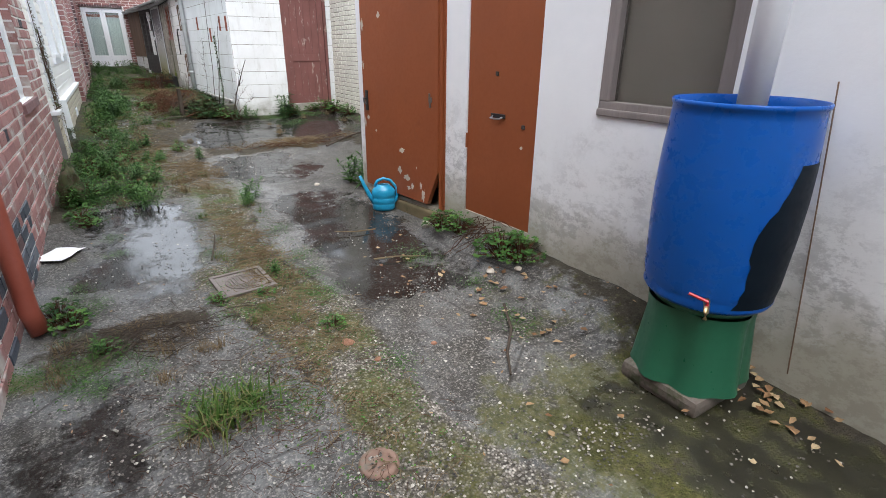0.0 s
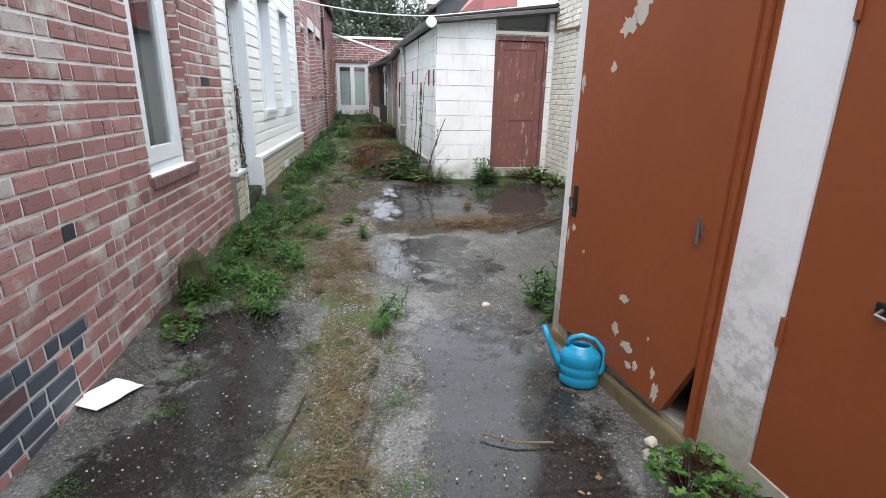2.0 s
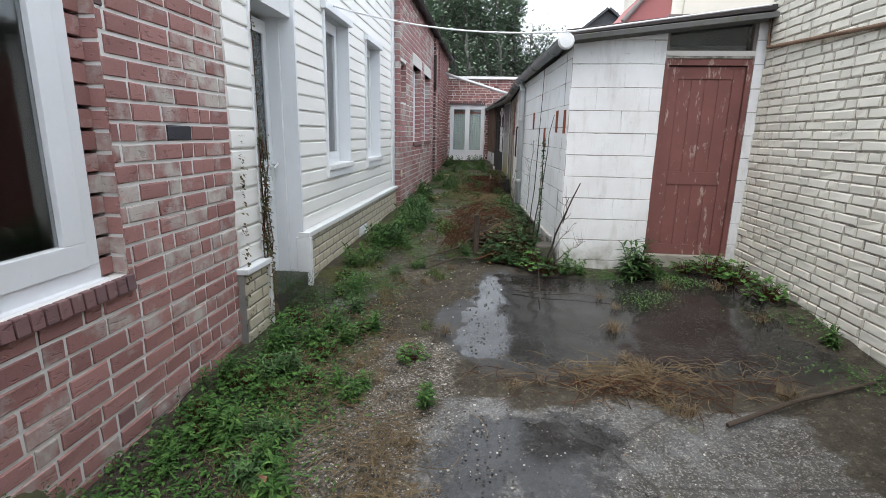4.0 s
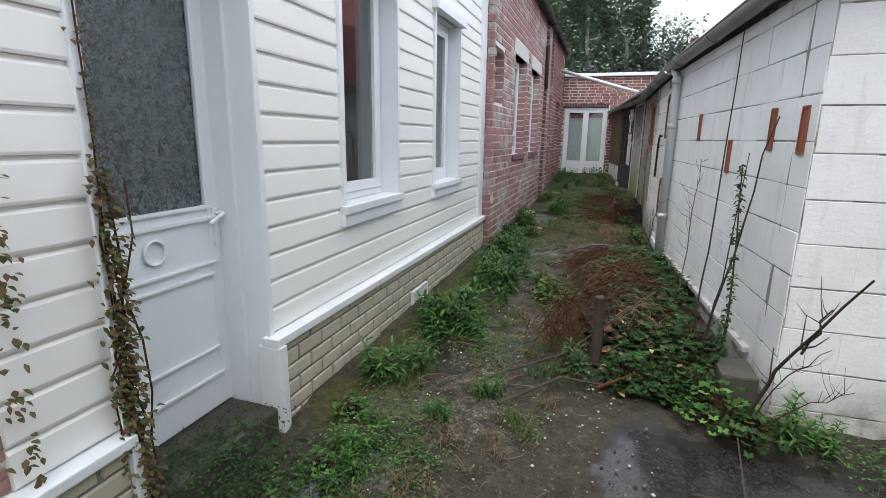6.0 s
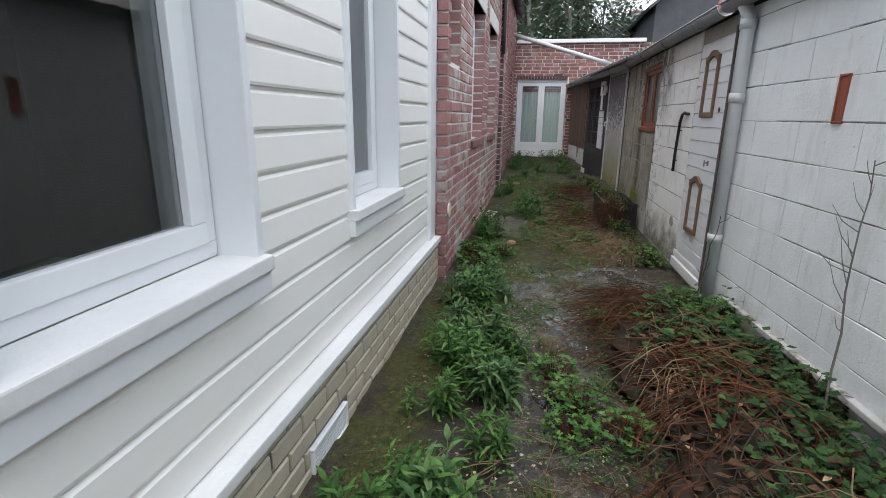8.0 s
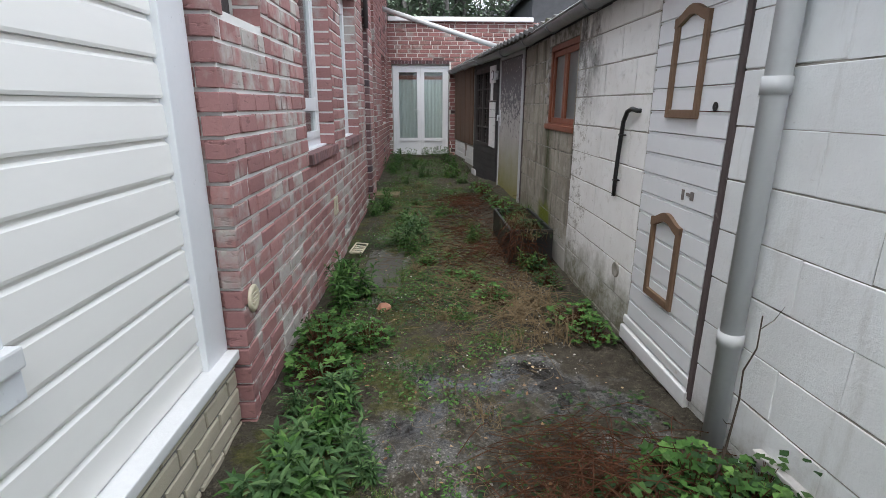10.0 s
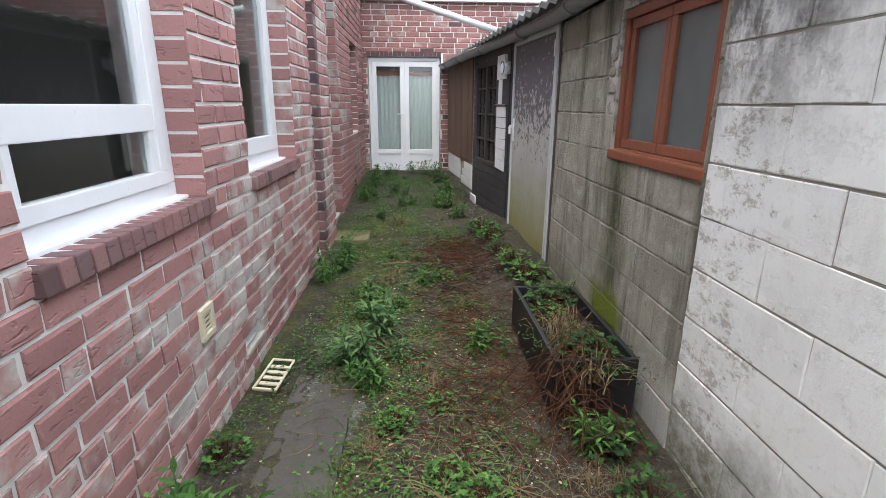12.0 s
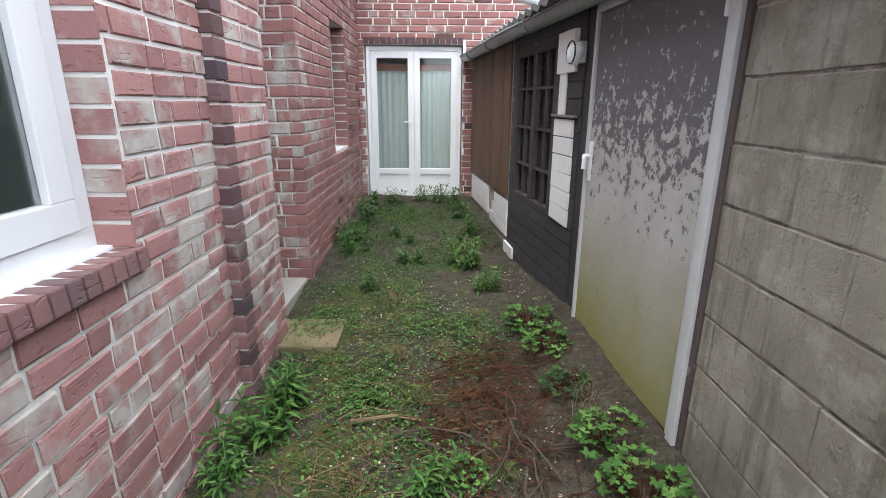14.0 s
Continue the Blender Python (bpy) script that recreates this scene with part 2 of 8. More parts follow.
M["block_white"] = shed_block()
M["block_worn"] = worn_block()
M["block_grey"] = streaked_block()
M["brick_cream"] = painted_block("cream_painted_brick", (0.75, 0.725, 0.635), (0.40, 0.34, 0.28), 0.605)
M["mortar_cream"] = plain("dirty_cream_joint", (0.52, 0.49, 0.42), 0.6, 10, 0.9, 0.6, dirt=(0.2, 0.18, 0.15), dirt_at=0.5)
M["brick_sill"] = brick_mat("worn_sill_brick", [(0.19, 0.105, 0.105), (0.23, 0.125, 0.12), (0.14, 0.09, 0.095)], (0.30, 0.26, 0.25), 0.45)
M["brick_tan"] = plain("tan_facing_brick", (0.52, 0.47, 0.36), 0.8, 20, 0.8, 0.4, dirt=(0.30, 0.28, 0.2), dirt_at=0.68)


def plaster():
    n = Nodes("white_lime_plaster", 0.85, 0, 0.3)
    fine = n.noise(50, 6, 0.7)
    sep = n.t.nodes.new("ShaderNodeSeparateXYZ")
    n.t.links.new(n.co, sep.inputs[0])
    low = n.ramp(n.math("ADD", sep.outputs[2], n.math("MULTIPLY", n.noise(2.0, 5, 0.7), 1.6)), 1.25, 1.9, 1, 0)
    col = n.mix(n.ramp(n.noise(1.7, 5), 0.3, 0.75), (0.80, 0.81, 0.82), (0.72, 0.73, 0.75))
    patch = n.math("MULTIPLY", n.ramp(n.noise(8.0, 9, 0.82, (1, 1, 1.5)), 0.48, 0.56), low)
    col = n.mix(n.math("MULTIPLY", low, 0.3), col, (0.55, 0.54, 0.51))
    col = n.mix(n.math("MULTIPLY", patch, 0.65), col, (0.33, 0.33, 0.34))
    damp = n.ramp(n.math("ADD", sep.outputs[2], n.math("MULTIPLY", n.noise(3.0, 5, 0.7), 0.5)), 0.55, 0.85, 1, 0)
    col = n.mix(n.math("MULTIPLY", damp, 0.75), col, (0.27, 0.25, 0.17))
    n.bump(n.math("ADD", n.math("MULTIPLY", fine, 0.5), n.noise(4, 4)), 0.22, 0.01)
    return n.done(col)


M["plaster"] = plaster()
M["orange"] = plain("rust_orange_paint", (0.275, 0.078, 0.028), 0.84, 5, 0.5, 0.1, dirt=(0.23, 0.066, 0.026), dirt_at=0.60, spec=0.3)
M["bare_patch"] = plain("bare_plaster_patch", (0.55, 0.50, 0.43), 0.8, 20, 0.8, 0.4)
M["white_pvc"] = plain("white_pvc", (0.76, 0.78, 0.80), 0.93, 6, 0.35, 0.05, dirt=(0.62, 0.63, 0.62), dirt_at=0.68)
M["siding"] = plain("cream_white_siding", (0.85, 0.84, 0.805), 0.93, 3, 0.42, 0.1, dirt=(0.68, 0.67, 0.60), dirt_at=0.7, stretch=(1, 0.3, 1))
M["white_wood"] = plain("old_white_wood", (0.74, 0.75, 0.75), 0.85, 8, 0.6, 0.3, dirt=(0.45, 0.42, 0.36), dirt_at=0.68)
M["concrete"] = plain("pale_concrete", (0.36, 0.34, 0.30), 0.7, 12, 0.85, 0.5, dirt=(0.14, 0.15, 0.08), dirt_at=0.6)
M["lintel"] = plain("white_lintel", (0.62, 0.61, 0.58), 0.85, 10, 0.8, 0.3)
M["slab_old"] = plain("old_mossy_slab", (0.20, 0.165, 0.10), 0.65, 9, 0.9, 0.5, dirt=(0.09, 0.085, 0.04), dirt_at=0.55, spec=0.12)
M["slab_dark"] = plain("dark_damp_slab", (0.075, 0.068, 0.058), 0.6, 9, 0.7, 0.5, dirt=(0.05, 0.055, 0.025), dirt_at=0.55)
M["grey_frame"] = plain("weathered_grey_wood", (0.23, 0.20, 0.19), 0.6, 10, 0.8, 0.5, stretch=(1, 1, 0.15))
M["brown_board"] = plain("brown_board", (0.135, 0.075, 0.045), 0.6, 9, 0.75, 0.5, stretch=(1.6, 1.6, 0.1))
M["mahogany"] = plain("mahogany_stained_wood", (0.235, 0.075, 0.038), 0.75, 8, 0.45, 0.2, stretch=(1.5, 1.5, 0.3))
M["dark_frame"] = plain("dark_old_wood", (0.05, 0.042, 0.042), 0.6, 10, 0.8, 0.4)
M["tar_board"] = plain("black_tarred_board", (0.045, 0.043, 0.045), 0.6, 9, 0.7, 0.6, dirt=(0.16, 0.16, 0.15), dirt_at=0.62)
M["moulding"] = plain("brown_moulding_wood", (0.19, 0.115, 0.07), 0.65, 12, 0.7, 0.4)
M["black_rubber"] = plain("black_rubber", (0.012, 0.012, 0.013), 0.8, 12, 0.5, 0.1)
M["black_metal"] = plain("black_metal", (0.018, 0.018, 0.02), 0.7, 12, 0.4, 0.2)
M["steel"] = plain("dull_steel", (0.42, 0.42, 0.42), 0.7, 15, 0.4, 0.2, metal=0.9)
M["zinc"] = plain("zinc_gutter", (0.30, 0.31, 0.32), 0.7, 6, 0.5, 0.2, metal=0.35, dirt=(0.16, 0.16, 0.15), dirt_at=0.6)
M["grey_pvc"] = plain("grey_pvc_pipe", (0.52, 0.54, 0.55), 0.85, 6, 0.45, 0.1)
M["red_pipe"] = plain("rust_red_pipe", (0.27, 0.065, 0.04), 0.8, 7, 0.5, 0.2)
M["blue_plastic"] = plain("blue_plastic", (0.003, 0.078, 0.36), 0.95, 2, 0.3, 0.0, spec=0.3)
M["green_plastic"] = plain("green_plastic", (0.018, 0.115, 0.062), 0.75, 5, 0.35, 0.0)
M["cyan_plastic"] = plain("cyan_plastic", (0.015, 0.30, 0.52), 0.85, 5, 0.32, 0.0)
M["clay"] = plain("terracotta", (0.33, 0.16, 0.10), 0.7, 14, 0.8, 0.4, dirt=(0.4, 0.3, 0.22), dirt_at=0.62)
M["terracotta_slot"] = plain("red_clay_tile", (0.27, 0.075, 0.04), 0.75, 12, 0.75, 0.3)
M["cast_iron"] = plain("cast_iron", (0.19, 0.16, 0.145), 0.6, 14, 0.6, 0.4, metal=0.4)
M["slate"] = plain("dark_slate", (0.06, 0.062, 0.07), 0.6, 9, 0.6, 0.3)
M["roof_sheet"] = plain("grey_roof_sheet", (0.13, 0.13, 0.13), 0.6, 7, 0.8, 0.4, dirt=(0.08, 0.085, 0.05), dirt_at=0.55)
M["red_wall"] = plain("red_rendered_wall", (0.36, 0.13, 0.125), 0.85, 3, 0.8, 0.2)
M["cream_wall"] = plain("cream_rendered_wall", (0.66, 0.62, 0.54), 0.88, 3, 0.8, 0.2)
M["room"] = plain("dim_room_wall", (0.28, 0.27, 0.25), 0.8, 3, 0.9, 0.1)
M["room_pale"] = plain("pale_green_room_wall", (0.62, 0.66, 0.62), 0.85, 3, 0.9, 0.1)
M["curtain"] = plain("pale_curtain", (0.42, 0.48, 0.46), 0.9, 9, 0.9, 0.1)
M["paper"] = plain("white_sheet", (0.78, 0.80, 0.82), 0.95, 8, 0.6, 0.05)
M["straw"] = plain("dry_straw", (0.20, 0.15, 0.088), 0.5, 30, 0.9, 0.2, spec=0.12)
M["bramble"] = plain("dry_brown_stem", (0.085, 0.036, 0.020), 0.5, 30, 0.9, 0.2, spec=0.12)
M["rust_stem"] = plain("rust_brown_stem", (0.13, 0.058, 0.033), 0.6, 30, 0.85, 0.2, spec=0.12)
M["twig"] = plain("grey_twig", (0.078, 0.062, 0.05), 0.6, 30, 0.9, 0.3, spec=0.12)
M["bark"] = plain("grey_bark", (0.17, 0.16, 0.15), 0.6, 12, 0.9, 0.6)
M["soil"] = plain("dark_soil", (0.035, 0.025, 0.018), 0.6, 20, 0.9, 0.6, spec=0.12)
M["red_plastic"] = plain("red_plastic", (0.5, 0.02, 0.03), 0.8, 10, 0.4, 0.05)
M["brass"] = plain("brass", (0.55, 0.42, 0.22), 0.7, 14, 0.35, 0.1, metal=0.9)
M["ivory"] = plain("ivory_plastic", (0.62, 0.56, 0.42), 0.85, 10, 0.5, 0.1)
M["hill"] = plain("wooded_slope", (0.08, 0.10, 0.055), 0.6, 1.2, 0.95, 0.4)


def leaf_mat(name, a, b, c):
    n = Nodes(name, 0.68, 0, 0.18)
    r = n.rand()
    col = n.colors(r, [(0.0, a), (0.5, b), (1.0, c)])
    col = n.mix(n.ramp(n.noise(35, 4), 0.4, 0.8, 0, 0.5), col, tuple(v * 0.55 for v in a))
    n.b.inputs["Subsurface Weight"].default_value = 0.0
    return n.done(col)


M["leaf"] = leaf_mat("weed_leaf", (0.022, 0.06, 0.012), (0.045, 0.115, 0.024), (0.105, 0.205, 0.05))
M["leaf_grey"] = leaf_mat("grey_green_leaf", (0.028, 0.065, 0.022), (0.055, 0.115, 0.04), (0.12, 0.20, 0.075))
M["leaf_dark"] = leaf_mat("dark_ivy_leaf", (0.011, 0.034, 0.010), (0.022, 0.056, 0.016), (0.05, 0.10, 0.026))
M["grass"] = leaf_mat("grass_blade", (0.035, 0.08, 0.014), (0.06, 0.12, 0.022), (0.16, 0.15, 0.055))
M["dead_leaf"] = leaf_mat("dead_leaf", (0.16, 0.08, 0.04), (0.30, 0.19, 0.10), (0.42, 0.33, 0.20))
# leaf greens of the far trees, paled because distance haze is put into the colour
M["hazed_leaf"] = leaf_mat("hazed_tree_leaf", (0.15, 0.205, 0.15), (0.195, 0.26, 0.185), (0.25, 0.32, 0.235))
M["moss"] = plain("green_moss", (0.10, 0.13, 0.025), 0.55, 25, 0.95, 0.8, spec=0.12)


def glass_mat(name, tint=(0.85, 0.9, 0.9), rough=0.02, wave=1.2, depth=0.03):
    n = Nodes(name, rough, 0, 0.5)
    n.b.inputs["Transmission Weight"].default_value = 1.0
    n.b.inputs["IOR"].default_value = 1.45
    n.bump(n.noise(wave, 2), depth, 0.02)
    return n.done(tint)


M["glass"] = glass_mat("window_glass")


def figured_glass():
    """Rolled glass with a pressed leaf figure, hazy grey over a dark hall."""
    n = Nodes("figured_glass", 0.22, 0, 0.5)
    fig = n.noise(48, 3, 0.5, None, 1.6)
    mask = n.ramp(fig, 0.47, 0.53)
    n.put(n.b.inputs["Transmission Weight"], n.ramp(mask, 0, 1, 0.6, 0.4))
    n.b.inputs["IOR"].default_value = 1.45
    n.bump(fig, 0.6, 0.01)
    return n.done(n.mix(mask, (0.13, 0.15, 0.155), (0.19, 0.215, 0.22)), n.ramp(mask, 0, 1, 0.15, 0.4))


M["glass_frosted"] = figured_glass()
g_ = Nodes("frosted_grey_glass", 0.35, 0, 0.5)
g_.b.inputs["Transmission Weight"].default_value = 0.35
M["glass_grey"] = g_.done(g_.mix(g_.ramp(g_.noise(3, 4), 0.3, 0.7), (0.19, 0.215, 0.21), (0.14, 0.16, 0.155)))
M["glass_dim"] = glass_mat("dusty_glass", (0.55, 0.56, 0.54), 0.2)


def flaked_door():
    n = Nodes("flaking_grey_paint", 0.7, 0, 0.4)
    sep = n.t.nodes.new("ShaderNodeSeparateXYZ")
    n.t.links.new(n.co, sep.inputs[0])
    z = sep.outputs[2]
    flake = n.noise(17, 8, 0.72)
    hi = n.ramp(z, 1.25, 2.25, -0.16, 0.13)
    mask = n.ramp(n.math("ADD", flake, hi), 0.5, 0.52)
    col = n.mix(n.ramp(n.noise(3, 5), 0.3, 0.7), (0.46, 0.45, 0.44), (0.36, 0.35, 0.33))
    col = n.mix(mask, col, (0.125, 0.12, 0.13))
    green = n.ramp(n.math("ADD", z, n.math("MULTIPLY", n.noise(4, 5), 0.5)), 1.0, 1.75, 1, 0)
    col = n.mix(n.math("MULTIPLY", green, 0.9), col, (0.22, 0.21, 0.055))
    n.bump(mask, 0.4, 0.003)
    return n.done(col)


M["flaked"] = flaked_door()


def peeling_red():
    n = Nodes("peeling_red_paint", 0.7, 0, 0.35)
    peel = n.noise(9, 7, 0.72, (1.6, 1.6, 0.45))
    col = n.mix(n.ramp(n.noise(3, 5), 0.3, 0.7), (0.21, 0.085, 0.075), (0.15, 0.065, 0.058))
    col = n.mix(n.ramp(peel, 0.58, 0.63), col, (0.36, 0.27, 0.24))
    n.bump(peel, 0.4, 0.004)
    return n.done(col)


M["peeling"] = peeling_red()


def ground_mat():
    """Wet old concrete, gravel, soil and moss, by the zones laid out on the ground sheet."""
    n = Nodes("yard_ground", 0.8, 0, 0.5)
    fine = n.noise(70, 6, 0.7)
    mid = n.noise(11, 6, 0.7)
    edge = n.math("ADD", n.math("MULTIPLY", n.math("SUBTRACT", n.noise(7, 7, 0.7), 0.5), 0.9), n.math("MULTIPLY", n.math("SUBTRACT", n.noise(1.9, 4, 0.6), 0.5), 1.3))
    conc = n.ramp(n.math("ADD", n.attr("conc"), edge), 0.42, 0.56)
    mossy = n.ramp(n.math("ADD", n.attr("moss"), n.math("MULTIPLY", n.math("SUBTRACT", n.noise(4.5, 7, 0.75), 0.5), 2.4)), 0.45, 0.7)
    grav = n.attr("gravel")
    wet = n.ramp(n.math("ADD", n.attr("wet"), edge), 0.45, 0.65)
    cell = n.voronoi(95, "F1", 1)
    dist = n.voronoi(95, "F1", 0)
    peb = n.t.nodes.new("ShaderNodeSeparateColor")
    n.t.links.new(cell, peb.inputs[0])
    stone = n.colors(peb.outputs[0], [(0, (0.05, 0.046, 0.042)), (0.45, (0.15, 0.14, 0.125)), (0.8, (0.30, 0.28, 0.25)), (1, (0.48, 0.455, 0.41))])
    soil = n.mix(n.ramp(mid, 0.3, 0.7), (0.033, 0.029, 0.022), (0.078, 0.069, 0.053))
    soil = n.mix(n.ramp(fine, 0.5, 0.75, 0, 0.85), soil, (0.014, 0.011, 0.008))
    soil = n.mix(n.ramp(n.noise(33, 6, 0.75), 0.56, 0.66, 0, 0.75), soil, (0.145, 0.13, 0.10))
    rubble = n.mix(n.math("MULTIPLY", n.ramp(n.math("ADD", grav, n.math("MULTIPLY", n.math("SUBTRACT", mid, 0.5), 1.2)), 0.35, 0.7), n.ramp(dist, 0.2, 0.75, 1, 0.25)), soil, stone)
    slab = n.mix(n.ramp(n.noise(1.6, 6, 0.65), 0.3, 0.7), (0.158, 0.162, 0.163), (0.077, 0.079, 0.079))
    slab = n.mix(n.ramp(n.noise(3.0, 7, 0.72), 0.45, 0.58, 0, 0.9), slab, (0.030, 0.027, 0.023))
    slab = n.mix(n.ramp(n.math("ADD", n.noise(1.3, 7, 0.72), n.math("MULTIPLY", fine, 0.12)), 0.52, 0.64, 0, 0.85), slab, (0.042, 0.039, 0.032))
    slab = n.mix(n.ramp(fine, 0.54, 0.64, 0, 0.8), slab, (0.34, 0.325, 0.30))
    slab = n.mix(n.ramp(n.noise(110, 4, 0.6), 0.40, 0.32, 0, 0.8), slab, (0.022, 0.02, 0.018))
    slab = n.mix(n.math("MULTIPLY", n.ramp(peb.outputs[1], 0.6, 0.95, 0, 0.7), n.ramp(dist, 0.3, 0.5, 0.8, 0)), slab, (0.30, 0.285, 0.26))
    slab = n.mix(n.ramp(n.noise(38, 5, 0.7), 0.56, 0.64, 0, 0.65), slab, (0.21, 0.20, 0.18))
    slab = n.mix(n.ramp(n.noise(44, 5, 0.7), 0.44, 0.37, 0, 0.7), slab, (0.025, 0.023, 0.02))
    crack = n.ramp(n.voronoi(1.1, "DISTANCE_TO_EDGE"), 0.004, 0.012, 0.6, 0)
    slab = n.mix(crack, slab, (0.025, 0.022, 0.02))
    col = n.mix(conc, rubble, slab)
    col = n.mix(n.math("MULTIPLY", mossy, n.ramp(fine, 0.3, 0.65, 0.95, 0.45)), col, n.mix(n.ramp(n.noise(28, 6, 0.75), 0.35, 0.68), (0.032, 0.042, 0.008), (0.125, 0.118, 0.038)))
    col = n.mix(n.math("MULTIPLY", wet, 0.95), col, n.mix(0.88, col, (0.010, 0.009, 0.008)))
    h = n.mix(conc, n.math("ADD", n.math("MULTIPLY", dist, -0.8), fine), n.math("MULTIPLY", fine, 0.45))
    n.bump(n.mix(wet, h, n.math("MULTIPLY", fine, 0.05)), 0.7, 0.012)
    rough = n.math("SUBTRACT", n.ramp(conc, 0, 1, 0.85, n.ramp(n.noise(2.5, 5), 0.35, 0.7, 0.34, 0.6)), n.math("MULTIPLY", wet, 0.42))
    n.put(n.b.inputs["Specular IOR Level"], n.ramp(n.math("MAXIMUM", wet, n.math("MULTIPLY", conc, 0.45)), 0, 1, 0.1, 0.4))
    return n.done(col, n.math("MAXIMUM", rough, 0.05))


M["ground"] = ground_mat()


# ---- mesh helpers ----
def link(name, bm, material, parent=None, label="", matrix=None, smooth=False):
    me = bpy.data.meshes.new(name)
    bmesh.ops.recalc_face_normals(bm, faces=bm.faces[:])
    if smooth:
        for f in bm.faces:
            f.smooth = True
    bm.to_mesh(me)
    bm.free()
    me.materials.append(material)
    ob = new(name, me)
    if matrix is not None:
        ob.matrix_basis = matrix
    if parent is not None:
        ob.parent = parent
    if label:
        tagged(ob, label)
    return ob


def part(name, bm, material, parent, label="", matrix=None, smooth=False):
    return link(name, bm, material, parent, label, matrix, smooth)


def thing(name, label, category, matrix=None, group="", kind=""):
    ob = new(name)
    ob.empty_display_size = 0.1
    if matrix is not None:
        ob.matrix_basis = matrix
    return tagged(ob, label, category, group, kind)


def box(bm, x0, x1, y0, y1, z0, z1, bevel=0.0, m=None):
    r = bmesh.ops.create_cube(bm, size=1)
    bmesh.ops.transform(bm, verts=r["verts"], matrix=Matrix.LocRotScale(((x0 + x1) / 2, (y0 + y1) / 2, (z0 + z1) / 2), None, (abs(x1 - x0), abs(y1 - y0), abs(z1 - z0))))
    vs = r["verts"]
    if bevel:
        es = list({e for v in vs for e in v.link_edges})
        g = bmesh.ops.bevel(bm, geom=es, offset=bevel, segments=2, affect="EDGES", profile=0.6)
        vs = list({v for f in g["faces"] for v in f.verts} | {v for v in vs if v.is_valid})
    if m is not None:
        bmesh.ops.transform(bm, verts=vs, matrix=m)
    return vs


def boxes(*specs, bevel=0.0):
    bm = bmesh.new()
    for s in specs:
        box(bm, *s, bevel=bevel)
    return bm


def tube(bm, pts, radius, sides=10, caps=True):
    """A round tube along points; radius is one number, or one for each point."""
    pts = [Vector(p) for p in pts]
    rad = radius if isinstance(radius, (list, tuple)) else [radius] * len(pts)
    rings, up = [], Vector((0.31, 0.17, 0.93))
    for i, p in enumerate(pts):
        d = (pts[min(i + 1, len(pts) - 1)] - pts[max(i - 1, 0)]).normalized()
        a = d.cross(up)
        a = (a if a.length > 0.05 else d.cross(Vector((1, 0, 0)))).normalized()
        b = d.cross(a).normalized()
        rings.append([bm.verts.new(p + rad[i] * (math.cos(k * math.tau / sides) * a + math.sin(k * math.tau / sides) * b)) for k in range(sides)])
    for r0, r1 in zip(rings, rings[1:]):
        for k in range(sides):
            bm.faces.new((r0[k], r0[(k + 1) % sides], r1[(k + 1) % sides], r1[k]))
    if caps and sides > 2:
        bm.faces.new(rings[0][::-1])
        bm.faces.new(rings[-1])
    return bm


def lathe(bm, profile, steps=32, close=False):
    """Turns a profile of (radius, height) about z."""
    rings = [[bm.verts.new((r * math.cos(k * math.tau / steps), r * math.sin(k * math.tau / steps), z)) for k in range(steps)] for r, z in profile]
    for a, b in zip(rings, rings[1:]):
        for k in range(steps):
            bm.faces.new((a[k], a[(k + 1) % steps], b[(k + 1) % steps], b[k]))
    if close:
        bm.faces.new(rings[0][::-1])
        bm.faces.new(rings[-1])
    return bm


def wall_frame(p0, p1):
    """A frame with x along the wall, y out of its face (to the left of p0 to p1), z up; and the wall's length."""
    a, b = Vector((*p0, 0)), Vector((*p1, 0))
    u = (b - a).normalized()
    m = Matrix(((u.x, -u.y, 0, a.x), (u.y, u.x, 0, a.y), (0, 0, 1, 0), (0, 0, 0, 1)))
    return m, (b - a).length


def wall_core(name, m, length, z0, z1, thick, holes, material, label="", z_end=None):
    """A wall with openings through it; z_end: the height of the top at its far end."""
    us = sorted({0.0, length, *[v for h in holes for v in h[:2]]})
    zs = sorted({z0, z1, *[min(max(v, z0), z1) for h in holes for v in h[2:4]]})
    solid = set()
    for i in range(len(us) - 1):
        for j in range(len(zs) - 1):
            cu, cz = (us[i] + us[i + 1]) / 2, (zs[j] + zs[j + 1]) / 2
            if not any(h[0] < cu < h[1] and h[2] < cz < h[3] for h in holes):
                solid.add((i, j))
    bm, seen = bmesh.new(), {}

    def v(i, d, j):
        if (i, d, j) not in seen:
            z = zs[j]
            if z_end is not None and j == len(zs) - 1:
                z += (z_end - z1) * us[i] / length
            seen[i, d, j] = bm.verts.new((us[i], -thick * d, z))
        return seen[i, d, j]

    for i, j in solid:
        for d in (0, 1):
            bm.faces.new([v(i, d, j), v(i + 1, d, j), v(i + 1, d, j + 1), v(i, d, j + 1)])
        for (di, dj), (a, b) in (((-1, 0), ((i, j), (i, j + 1))), ((1, 0), ((i + 1, j), (i + 1, j + 1))), ((0, -1), ((i, j), (i + 1, j))), ((0, 1), ((i, j + 1), (i + 1, j + 1)))):
            if (i + di, j + dj) not in solid:
                bm.faces.new([v(a[0], 0, a[1]), v(b[0], 0, b[1]), v(b[0], 1, b[1]), v(a[0], 1, a[1])])
    ob = link(name, bm, material, None, label, m)
    return tagged(ob, kind="structure")


PIECES = []  # courses of bricks and blocks, laid at the end of the file


